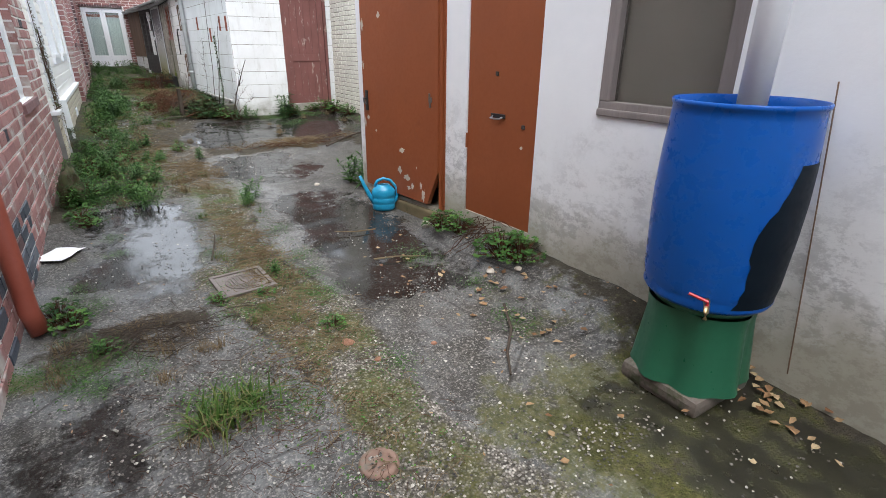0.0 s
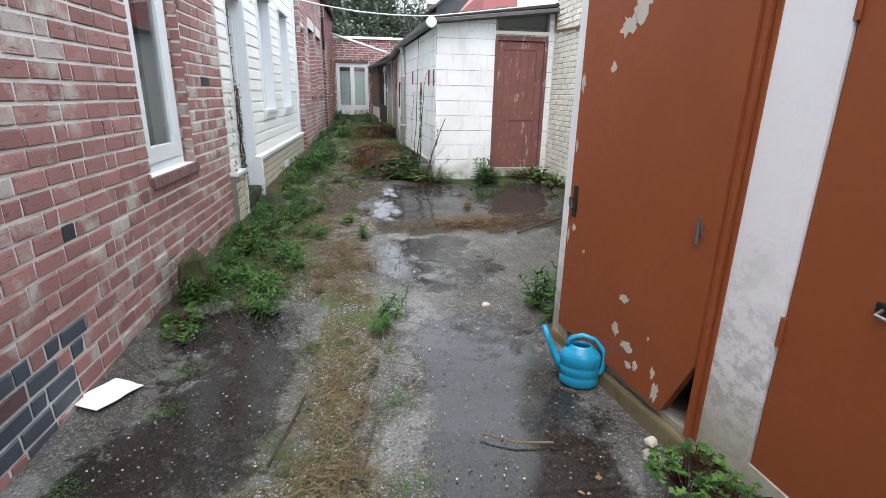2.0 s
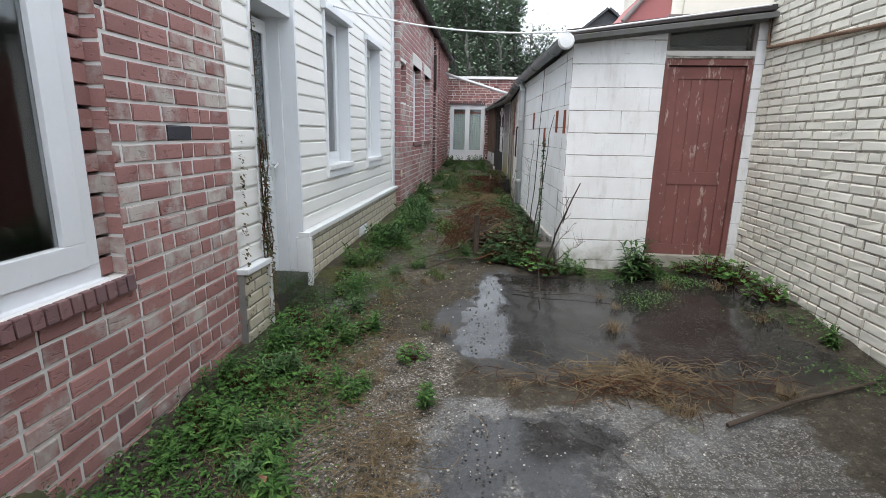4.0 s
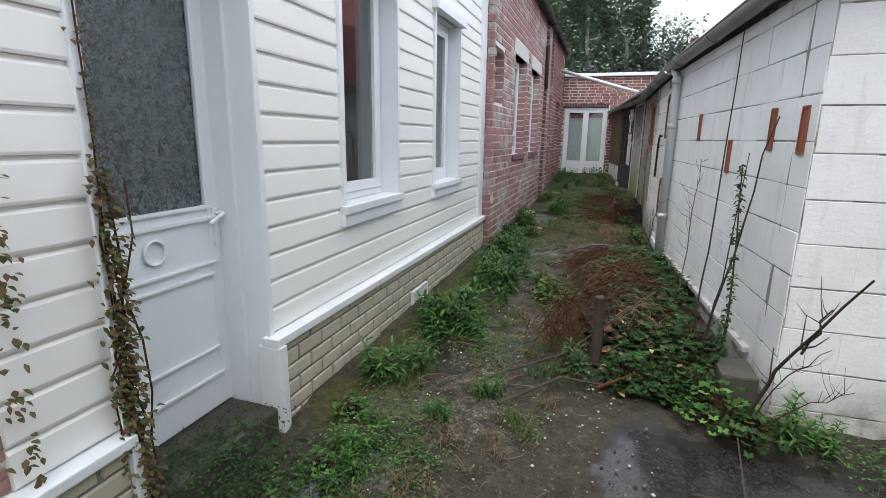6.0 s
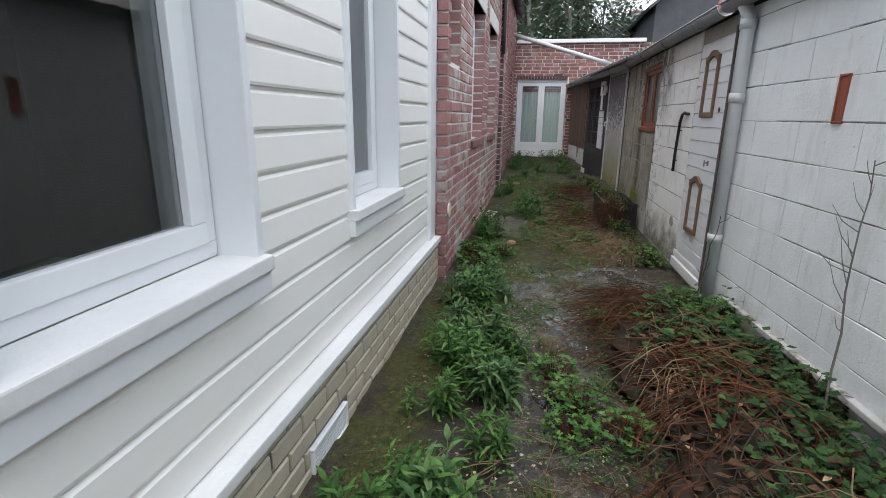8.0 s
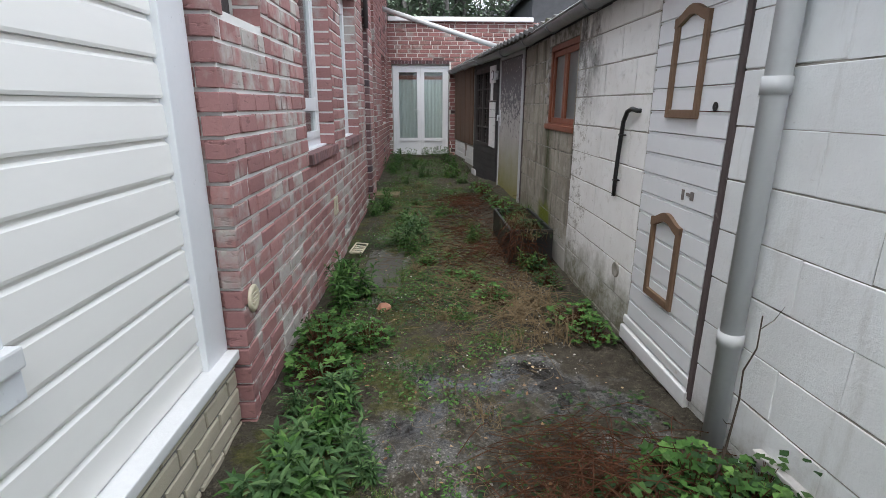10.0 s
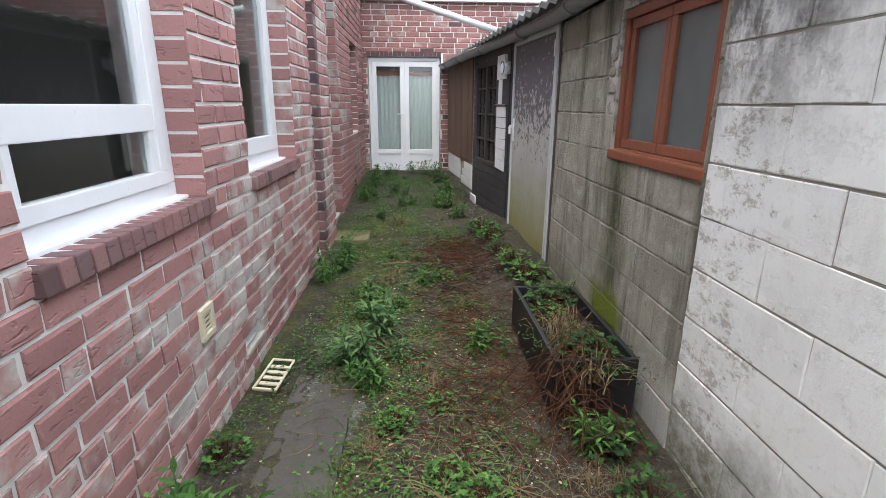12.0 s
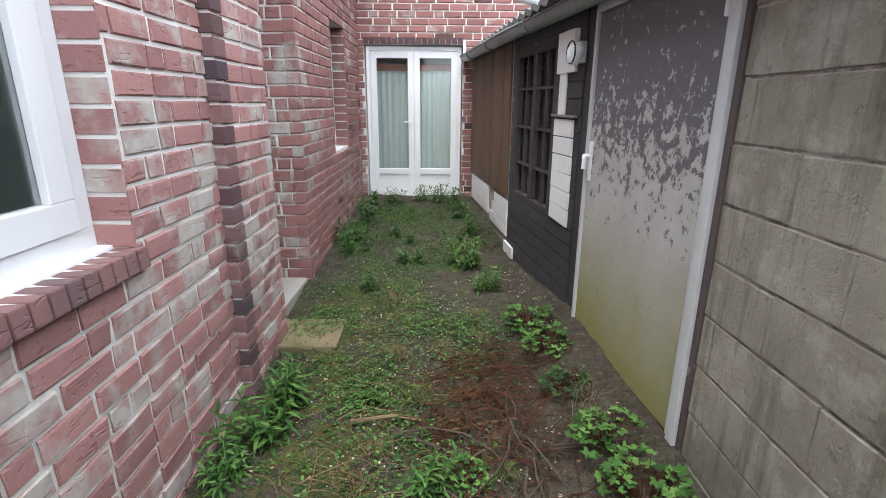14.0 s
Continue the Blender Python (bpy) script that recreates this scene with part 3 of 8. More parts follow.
def masonry(wall, length, z0, z1, holes, material, size=(0.215, 0.058), joint=0.012, depth=0.012, headers=0.3, near=(0, 99), piece="brick", u0=0.0, slope=None, seed=1, rag=0.004, limit=300, znear=(-9, 99), odd=None, vj=None):
    PIECES.append(dict(wall=wall, length=length, z0=z0, z1=z1, holes=holes, material=material, size=size, joint=joint, depth=depth, headers=headers, near=near, piece=piece, u0=u0, slope=slope, seed=seed, rag=rag, limit=limit, znear=znear, odd=odd, vj=joint if vj is None else vj))


def smooth_step(a, b, t):
    t = min(1, max(0, (t - a) / (b - a)))
    return t * t * (3 - 2 * t)


def ground_z(x, y):
    """The height of the yard, which climbs gently away from the start."""
    z = float(np.interp(y, (-6, 0, 2.1, 3, 4, 5.2, 7.3, 9.2, 11, 12.6, 15.5, 17.4, 19, 21.4, 30), (-0.05, 0, 0.05, 0.075, 0.10, 0.16, 0.27, 0.40, 0.44, 0.45, 0.49, 0.55, 0.69, 0.85, 0.85)))
    if y < 3.6:
        z += 0.15 * smooth_step(1.85, 2.3, x) * smooth_step(3.6, 3.2, y) * smooth_step(0.6, 1.8, y)
    z += 0.13 * smooth_step(2.2, 3.3, x) * smooth_step(4.8, 5.6, y) * smooth_step(9.6, 9.0, y)
    z += 0.16 * smooth_step(0.9, 1.35, x) * smooth_step(15.9, 16.8, y) * smooth_step(19.5, 18.0, y)
    z += 0.05 * smooth_step(0.7, 1.2, x) * smooth_step(9.4, 10.0, y) * smooth_step(13.2, 12.3, y)
    return z


# ---- ground ----
def blob(x, y, cx, cy, rx, ry, soft=0.25):
    d = math.hypot((x - cx) / rx, (y - cy) / ry)
    return smooth_step(1 + soft, 1 - soft, d)


def slab(x, y, x0, x1, y0, y1, soft=0.12):
    return smooth_step(x0 - soft, x0 + soft, x) * smooth_step(x1 + soft, x1 - soft, x) * smooth_step(y0 - soft, y0 + soft, y) * smooth_step(y1 + soft, y1 - soft, y)


def zones(x, y):
    """How much concrete, gravel, moss and water the yard has at a place."""
    mid = 0.62 + 0.10 * math.sin(y * 1.3) + 0.06 * math.sin(y * 3.1) + 0.10 * smooth_step(3.2, 1.5, y)
    half = 0.24 + 0.06 * math.sin(y * 2.3 + 1)
    strip = smooth_step(half + 0.12, half - 0.08, abs(x - mid)) * smooth_step(6.0, 5.3, y)
    conc = max(slab(x, y, -2, 4, -8, 4.9) * (1 - strip), slab(x, y, 0.75, 2.7, 4.6, 6.75, 0.25), slab(x, y, -0.5, 0.5, 3.5, 5.25), 0.9 * slab(x, y, 0.85, 3.2, 7.2, 8.9, 0.3))
    conc = max(conc, 0.45 * slab(x, y, -0.2, 1.4, 12.2, 13.3, 0.2), 0.5 * slab(x, y, -0.5, 0.1, 7.6, 9.0, 0.3), 0.55 * slab(x, y, 0.2, 0.7, 9.8, 12.3, 0.3), 0.5 * slab(x, y, -0.3, 0.1, 13.9, 16.0))
    conc *= 1 - 0.6 * slab(x, y, -0.7, 0.25, 2.7, 3.0, 0.15)
    conc *= 1 - 0.7 * slab(x, y, 1.15, 3, -1, 1.3, 0.4)
    conc *= 1 - 0.6 * smooth_step(1.95, 2.3, x) * smooth_step(4.5, 3.5, y)
    gravel = max(0.9 * strip, 0.45 * slab(x, y, -0.1, 0.6, 8.4, 13, 0.3), 0.6 * slab(x, y, 0.1, 0.9, 5.0, 7.5), 0.2)
    gravel = max(gravel, 0.85 * slab(x, y, -0.4, 1.6, -1, 1.7, 0.4) * (0.4 + strip))
    moss = max(0.60 * strip, 0.60 * slab(x, y, -0.5, 0.5, 12.5, 19, 0.4), 0.8 * slab(x, y, -0.6, 0.0, 8.4, 12.6, 0.2), 0.85 * slab(x, y, 1.0, 2.4, -0.6, 1.5, 0.3), 0.2 * conc)
    moss = max(moss, 0.75 * slab(x, y, -0.7, -0.25, 2.5, 2.7, 0.08), 0.40 * blob(x, y, 1.95, 1.6, 0.4, 0.8), 0.55 * slab(x, y, -0.56, -0.4, 14.8, 17.3, 0.06))
    wet = max(1.1 * slab(x, y, 0.85, 3.2, 7.0, 9.0, 0.3), 0.74 * slab(x, y, 0.95, 1.95, 2.4, 5.0, 0.3), 0.66 * blob(x, y, 1.35, 6.0, 0.65, 0.75), 0.78 * blob(x, y, 1.1, 7.8, 0.5, 0.65), 0.6 * blob(x, y, 2.0, 8.2, 0.8, 0.4), 0.78 * slab(x, y, -0.5, 0.4, 3.4, 5.2, 0.3), 0.45 * slab(x, y, -0.3, 0.5, 2.8, 3.7, 0.3))
    wet = max(wet, 0.62 * slab(x, y, -0.7, -0.1, 1.2, 2.5, 0.15))
    # damp path; this value also darkens it for the shade of the weeds
    wet = max(wet, 0.56 * slab(x, y, -0.35, 1.5, 8.9, 12.2, 0.3))
    wet = max(wet, 0.62 * slab(x, y, 1.3, 2.5, -0.6, 1.4, 0.3))
    wet = max(wet, 0.45 * slab(x, y, -0.05, 1.4, 12.3, 13.2, 0.2))
    return conc, gravel, moss, wet


def make_ground():
    xs = [-400, -120, -30, -8, -3, -1.6] + list(np.arange(-1.0, 4.0, 0.045)) + [4.4, 6, 12, 40, 130, 400]
    ys = [-400, -120, -30, -9, -5] + list(np.arange(-3.2, 22.0, 0.045)) + [23, 26, 34, 60, 140, 420]
    verts, keys = [], []
    for y in ys:
        for x in xs:
            z = ground_z(min(max(x, -3), 5), min(max(y, -6), 30))
            c = zones(x, y)
            if -1.2 < x < 4.2 and -3.5 < y < 22:
                rough = 1 - 0.8 * c[0]
                z += rough * (0.028 * noise.noise((x * 2.2, y * 2.2, 1)) + 0.016 * noise.noise((x * 7, y * 7, 4)) + 0.008 * noise.noise((x * 19, y * 19, 9)))
                z += 0.004 * noise.noise((x * 1.3, y * 1.3, 7))
                z -= 0.012 * smooth_step(0.2, 0.7, c[3])
            verts.append((x, y, z))
            keys.append(c)
    w = len(xs)
    faces = [(j * w + i, j * w + i + 1, (j + 1) * w + i + 1, (j + 1) * w + i) for j in range(len(ys) - 1) for i in range(w - 1)]
    me = bpy.data.meshes.new("ground")
    me.from_pydata(verts, [], faces)
    for k, name in enumerate(("conc", "gravel", "moss", "wet")):
        me.attributes.new(name, "FLOAT", "POINT").data.foreach_set("value", [c[k] for c in keys])
    me.polygons.foreach_set("use_smooth", [True] * len(faces))
    me.materials.append(M["ground"])
    tagged(new("ground", me), "wet cracked concrete yard with gravel, moss and soil", kind="structure")


make_ground()

# ---- large structure ----
# left side, from the far end back to the start; the walls' frames run towards the start
HOUSE_TOP = 4.15
XL_A, XL_S, XL_B = -0.67, -0.65, -0.55

fa, la = wall_frame((XL_A, 7.27), (XL_A, -3.2))
holes_a = [(7.27 - 6.255, 7.27 - 5.36, 1.045, 2.55)]
wall_a = wall_core("wall_west_1", fa, la, -0.15, HOUSE_TOP, 0.3, holes_a, M["mortar"], "weathered red brick wall with pale mortar")
masonry(wall_a, la, -0.043, HOUSE_TOP, [(holes_a[0][0], holes_a[0][1], 0.975, 2.62)], M["brick_a"], size=(0.205, 0.077), joint=0.0175, depth=0.008, rag=0.005, seed=3, near=(0.0, 5.2), znear=(0.1, 2.0), odd=(2.9, 4.35, 0.05, 0.52, 0.42, "brick_slate"))

fs, ls = wall_frame((XL_S, 12.47), (XL_S, 7.27))
sw = [(12.47 - 11.53, 12.47 - 10.79, 1.38, 2.86), (12.47 - 9.95, 12.47 - 9.16, 1.38, 2.86)]
hole_door = (12.47 - 8.40, 12.47 - 7.61, 0.30, 2.62)
wall_s = wall_core("wall_west_2", fs @ pose(0, -0.02, 0), ls, 0.0, HOUSE_TOP, 0.3, sw + [hole_door], M["white_wood"], "house wall clad in cream-white boards")

fb, lb = wall_frame((XL_B, 17.35), (XL_B, 12.64))
bw = [(17.35 - 16.68, 17.35 - 15.64, 1.545, 3.0), (17.35 - 15.06, 17.35 - 14.04, 1.545, 3.0), (17.35 - 13.25, 17.35 - 12.66, 2.24, 2.9), (17.35 - 15.57, 17.35 - 15.30, 0.655, 0.745)]
wall_b = wall_core("wall_west_3", fb, lb, 0.2, HOUSE_TOP, 0.3, bw, M["mortar"], "red brick wall with pale smears and white mortar")
hb = [(a, b, c - 0.07, d + 0.2) for a, b, c, d in bw[:2]] + bw[2:]
masonry(wall_b, lb, 0.38, HOUSE_TOP, hb, M["brick_b"], size=(0.205, 0.0755), joint=0.0165, depth=0.009, rag=0.005, seed=5, near=(0.6, 4.9), znear=(0.5, 1.55))

fq, lq = wall_frame((XL_B + 0.008, 12.636), (XL_B - 0.2, 12.636))
wall_q = wall_core("wall_west_8", fq, lq, 0.2, HOUSE_TOP, 0.012, [], M["mortar"], "narrow brick end beside the white corner board")
masonry(wall_q, lq, 0.38, HOUSE_TOP, [], M["brick_b"], size=(0.205, 0.0755), joint=0.0165, depth=0.009, rag=0.002, seed=6)

fc, lc_ = wall_frame((XL_B, 21.5), (XL_B, 18.80))
for m_, u_, z_, step, h_, out_, n_, mt in ((fb, lb, 0.38, 0.092, 0.0755, 0.024, 41, "brick_b"), (fc, lc_, 0.52, 0.0855, 0.0725, 0.034, 42, "brick_far")):
    quoin = thing("wall_corner", "brick corner of the house wall", "wall", m_, kind="structure")
    for k in range(n_):
        part("brick", boxes((u_ - (0.05 if k % 2 else 0.11), u_ + out_, -0.07, 0.0115, z_ + k * step, z_ + k * step + h_), bevel=0.004), M[mt], quoin)

# the projecting pier, the doorway recess and the last stretch of the west side
fp, lp = wall_frame((XL_B + 0.05, 17.95), (XL_B + 0.05, 17.35))
wall_p = wall_core("wall_west_4", fp, lp, 0.3, HOUSE_TOP, 0.35, [], M["mortar"], "projecting brick pier beside the doorway")
masonry(wall_p, lp, 0.45, HOUSE_TOP, [], M["brick_b"], size=(0.205, 0.0755), joint=0.0165, depth=0.008, seed=8, headers=0.5, limit=120)
for k in range(40):
    part("brick", boxes((lp - 0.10, lp + 0.012, -0.07, 0.013, 0.455 + k * 0.092, 0.532 + k * 0.092), bevel=0.005), M["brick_dark"] if k % 3 == 0 else M["brick_sill"], wall_p)
lc = lc_
holes_c = [(21.5 - 20.62, 21.5 - 19.93, 1.56, 2.75)]
wall_c = wall_core("wall_west_5", fc, lc, 0.3, HOUSE_TOP, 0.3, holes_c, M["mortar"], "dark red brick wall near the glazed door")
masonry(wall_c, lc, 0.52, HOUSE_TOP, holes_c, M["brick_far"], size=(0.205, 0.0725), joint=0.013, seed=9, limit=200, near=(1.2, 2.8), znear=(0.6, 2.4))
fj, lj = wall_frame((XL_B + 0.004, 18.78), (XL_B - 0.45, 18.78))
wall_j = wall_core("wall_west_6", fj, lj, 0.3, HOUSE_TOP, 0.25, [], M["mortar"], "brick side of the doorway recess")
masonry(wall_j, lj, 0.60, HOUSE_TOP, [], M["brick_far"], size=(0.205, 0.0725), joint=0.013, seed=11, headers=0.4, limit=120)
fd, ld = wall_frame((XL_B - 0.42, 18.78), (XL_B - 0.42, 17.9))
wall_d = wall_core("wall_west_7", fd, ld, 0.3, HOUSE_TOP, 0.2, [], M["mortar"], "brick back of the doorway recess")
masonry(wall_d, ld, 0.60, HOUSE_TOP, [(0.04, 0.84, 0.5, 2.65)], M["brick_far"], size=(0.205, 0.0725), joint=0.013, seed=12, limit=60)

# the far wall with the glazed door
ff, lf = wall_frame((4.5, 21.5), (-1.0, 21.5))
FR = (4.5 - 0.73, 4.5 + 0.47, 0.80, 2.69)
wall_f = wall_core("wall_north", ff, lf, 0.3, 3.5, 0.3, [FR], M["mortar"], "red brick wall above the white glazed door")
masonry(wall_f, lf, 0.75, 3.5, [(FR[0], FR[1], FR[2], 2.76)], M["brick_far"], size=(0.21, 0.067), joint=0.013, seed=14, near=(2.6, 5.2), headers=0.15)

# east side: shed of painted blocks, bending slightly on the way
EAST = [(1.74, 9.2), (1.50, 12.6), (1.467, 14.70), (1.44, 16.75), (1.30, 18.1), (1.09, 19.5), (0.86, 21.5)]
EH = 2.52
fe1, le1 = wall_frame(EAST[0], EAST[1])
SLOTS = [(11.34, 1.80), (10.42, 1.585), (9.70, 1.755), (9.31, 1.745)]
holes_e1 = [((y - 9.2) * 1.0025 - 0.035, (y - 9.2) * 1.0025 + 0.035, z, z + 0.225) for y, z in SLOTS]
wall_e1 = wall_core("wall_east_1", fe1, le1, 0.1, EH, 0.2, [], M["mortar_rough"], "white-painted concrete block shed wall")
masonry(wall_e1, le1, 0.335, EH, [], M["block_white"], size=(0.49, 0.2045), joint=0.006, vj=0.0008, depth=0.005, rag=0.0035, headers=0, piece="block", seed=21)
fe2, le2 = wall_frame(EAST[1], EAST[2])
WOOD_GATE = (0.0, 0.76, 0.62, 2.40)
wall_e2 = wall_core("wall_east_2", fe2, le2, 0.1, EH, 0.2, [WOOD_GATE], M["concrete"], "worn white block wall beside a boarded doorway")
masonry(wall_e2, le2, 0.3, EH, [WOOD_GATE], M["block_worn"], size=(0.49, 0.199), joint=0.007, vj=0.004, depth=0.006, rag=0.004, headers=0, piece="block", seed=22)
fe3, le3 = wall_frame(EAST[2], EAST[3])
OW = (0.03, 15.66 - 14.70, 1.67, 2.42)
wall_e3 = wall_core("wall_east_3", fe3, le3, 0.1, EH, 0.2, [OW], M["mortar_rough"], "bare grey concrete block wall")
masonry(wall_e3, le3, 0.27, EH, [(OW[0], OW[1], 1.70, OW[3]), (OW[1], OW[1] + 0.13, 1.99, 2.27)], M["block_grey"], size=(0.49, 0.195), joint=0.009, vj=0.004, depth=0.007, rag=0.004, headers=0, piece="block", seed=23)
fe4, le4 = wall_frame(EAST[3], EAST[4])
GD = (0.035, 1.22, 0.68, 2.50)
wall_e4 = wall_core("wall_east_4", fe4, le4, 0.1, EH, 0.15, [GD], M["tar_board"], "dark boarded wall round a grey door")
fe5, le5 = wall_frame(EAST[4], EAST[5])
SW5 = (0.42, 1.32, 1.25, 2.42)
wall_e5 = wall_core("wall_east_5", fe5, le5, 0.1, EH, 0.12, [SW5], M["tar_board"], "dark tarred board wall with an old window")
fe6, le6 = wall_frame(EAST[5], EAST[6])
wall_e6 = wall_core("wall_east_6", fe6, le6, 0.1, EH + 0.03, 0.12, [], M["concrete"], "low concrete wall behind brown boards")

# front wall of the shed, with the red door
fw, lw = wall_frame((3.46, 9.2), (1.74, 9.2))
RD = (3.46 - 3.37, 3.46 - 2.585, 0.40, 2.44)
TR = (3.46 - 3.37, 3.46 - 2.585, 2.50, 2.80)
wall_w = wall_core("wall_east_7", fw, lw, 0.1, 2.80, 0.2, [RD, TR], M["mortar_rough"], "white block gable wall with a red door", z_end=2.60)
masonry(wall_w, lw, 0.283, 2.76, [RD, TR], M["block_white"], size=(0.49, 0.2045), joint=0.006, vj=0.0008, depth=0.005, rag=0.0035, headers=0, piece="block", seed=24, slope=(2.78, 2.58))

# cream brick wall
fy, ly = wall_frame((3.46, 4.4), (3.46, 9.2))
wall_y = wall_core("wall_east_8", fy, ly, 0.1, 4.6, 0.25, [], M["mortar_cream"], "cream-painted old brick wall")
masonry(wall_y, ly, 0.40, 4.6, [], M["brick_cream"], size=(0.215, 0.058), joint=0.012, depth=0.010, seed=26, near=(2.3, 4.8), rag=0.007, znear=(0.5, 2.3))

# plastered building with the rust-orange doors
fo1, lo1 = wall_frame((2.70, -3.2), (2.215, 3.20))
UY = lambda y: (y + 3.2) * lo1 / 6.40
RW = (UY(1.28), UY(1.995), 1.17, 2.4)
D2 = (UY(2.455), UY(3.165), 0.30, 2.40)
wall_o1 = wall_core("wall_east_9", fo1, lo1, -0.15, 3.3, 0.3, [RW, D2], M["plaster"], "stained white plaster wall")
fo2, lo2 = wall_frame((2.215, 3.20), (1.975, 4.62))
D1 = (0.215, 1.30, 0.22, 2.42)
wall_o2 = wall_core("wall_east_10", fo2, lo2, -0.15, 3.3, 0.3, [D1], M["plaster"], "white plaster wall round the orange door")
fo3, lo3 = wall_frame((1.985, 4.60), (3.46, 4.60))
wall_o3 = wall_core("wall_east_11", fo3 @ pose(0, 0, 0), lo3, 0.0, 3.3, 0.2, [], M["plaster"], "white plaster end wall")

# walls that close the place behind the start, and dim rooms behind the openings
wall_core("wall_south", *wall_frame((-0.67, -3.2), (2.6, -3.2)), -0.2, 3.0, 0.25, [], M["plaster"], "plain plaster wall behind the start")


def half_room(name, side, x0, x1, y0, y1, z0, z1, material="room"):
    """A dim room open towards the yard: floor, ceiling, back and two ends."""
    back = (x0 - 0.1, x0) if side == "west" else (x1, x1 + 0.1)
    bm = boxes((x0, x1, y0, y1, z0 - 0.1, z0), (x0, x1, y0, y1, z1, z1 + 0.1), (*back, y0, y1, z0 - 0.1, z1 + 0.1), (x0, x1, y0 - 0.1, y0, z0 - 0.1, z1 + 0.1), (x0, x1, y1, y1 + 0.1, z0 - 0.1, z1 + 0.1))
    tagged(link(name, bm, M[material], None, "dim plain room behind a window"), kind="structure")


half_room("interior_1", "west", -4.2, -0.975, 3.5, 7.1, 0.3, 3.4)
half_room("interior_2", "west", -4.2, -0.975, 7.4, 12.3, 0.5, 3.4)
half_room("interior_3", "west", -4.2, -0.86, 12.6, 15.30, 0.6, 3.4)
half_room("interior_8", "west", -1.9, -0.86, 15.42, 17.2, 0.6, 3.4, "room_pale")
half_room("interior_4", "west", -4.2, -0.86, 19.1, 21.3, 0.8, 3.4)
half_room("interior_5", "east", 1.72, 4.5, 9.5, 21.0, 0.3, 2.48)
half_room("interior_6", "east", 2.9, 5.0, -2.8, 4.3, 0.1, 2.9)
tagged(link("interior_7", boxes((-1.0, 1.6, 23.4, 23.5, 0.7, 3.3), (-1.1, -1.0, 21.82, 23.5, 0.7, 3.3), (1.6, 1.7, 21.82, 23.5, 0.7, 3.3), (-1.0, 1.6, 21.82, 23.4, 0.7, 0.8), (-1.0, 1.6, 21.82, 23.4, 3.2, 3.3)), M["room"], None, "dim plain room behind the glazed door"), kind="structure")


# roofs
def roof_sheet(name, label, pts, ribs=0.0, thick=0.04, material=None):
    """A roof plane over four corners a, b (eave) and c, d (top), with ribs running up it."""
    a, b, c, d = [Vector(p) for p in pts]
    bm = bmesh.new()
    n = max(2, int((b - a).length / 0.06)) if ribs else 2
    rows = []
    for k in range(n + 1):
        f = k / n
        h = ribs * math.sin(k * math.pi / 1.5)
        rows.append([bm.verts.new(p + Vector((0, 0, h + s))) for p in (a.lerp(b, f), d.lerp(c, f)) for s in (0, -thick)])
    for p, q in zip(rows, rows[1:]):
        bm.faces.new((p[0], q[0], q[2], p[2]))
        bm.faces.new((p[1], p[3], q[3], q[1]))
        bm.faces.new((p[0], p[1], q[1], q[0]))
        bm.faces.new((p[2], q[2], q[3], p[3]))
    bm.faces.new(rows[0][:2] + rows[0][:1:-1])
    bm.faces.new(rows[-1][:2] + rows[-1][:1:-1])
    return tagged(link(name, bm, material or M["roof_sheet"], None, label), kind="structure")


roof_sheet("roof_shed", "grey corrugated lean-to roof of the shed", [(1.64, 9.05, 2.60), (1.38, 14.5, 2.60), (4.6, 14.5, 2.93), (4.6, 9.05, 2.93)], 0.018)
roof_sheet("roof_shed_far", "grey corrugated lean-to roof of the far shed", [(1.38, 14.51, 2.60), (0.80, 21.45, 2.62), (4.6, 21.45, 2.93), (4.6, 14.51, 2.93)], 0.018)
roof_sheet("roof_west", "dark slate roof of the brick house", [(-0.46, -3.2, HOUSE_TOP), (-0.46, 21.9, HOUSE_TOP), (-4.4, 21.9, 6.6), (-4.4, -3.2, 6.6)], 0.006, 0.08, M["slate"])
roof_sheet("roof_east", "flat roof of the plastered building", [(2.15, -3.3, 3.32), (1.88, 4.75, 3.32), (5.4, 4.75, 3.7), (5.4, -3.3, 3.7)], 0.01, 0.08)
link("coping", boxes((-0.52, 2.42, 21.40, 21.86, 3.50, 3.585), bevel=0.01), M["white_pvc"], None, "white coping on the brick wall")
tagged(bpy.data.objects["coping"], kind="structure")
tagged(link("roof_north", boxes((-1.2, 4.6, 21.86, 24.0, 3.36, 3.46)), M["roof_sheet"], None, "flat roof behind the far brick wall"), kind="structure")


# ---- windows and doors of the setting ----
def bars(w, h, t, d, y0=0.0, bevel=0.004):
    """A rectangular frame of width w and height h, from x=0, z=0, its members t wide and d deep."""
    return boxes((0, w, y0 - d, y0, 0, t), (0, w, y0 - d, y0, h - t, h), (0, t, y0 - d, y0, t, h - t), (w - t, w, y0 - d, y0, t, h - t), bevel=bevel)


def pane_bm(x0, x1, z0, z1, y):
    return boxes((x0, x1, y - 0.006, y, z0, z1))


def pane(parent, x0, x1, z0, z1, y, material="glass", label=""):
    p = part("pane", pane_bm(x0, x1, z0, z1, y), M[material], parent, label)
    p.visible_shadow = False
    return p


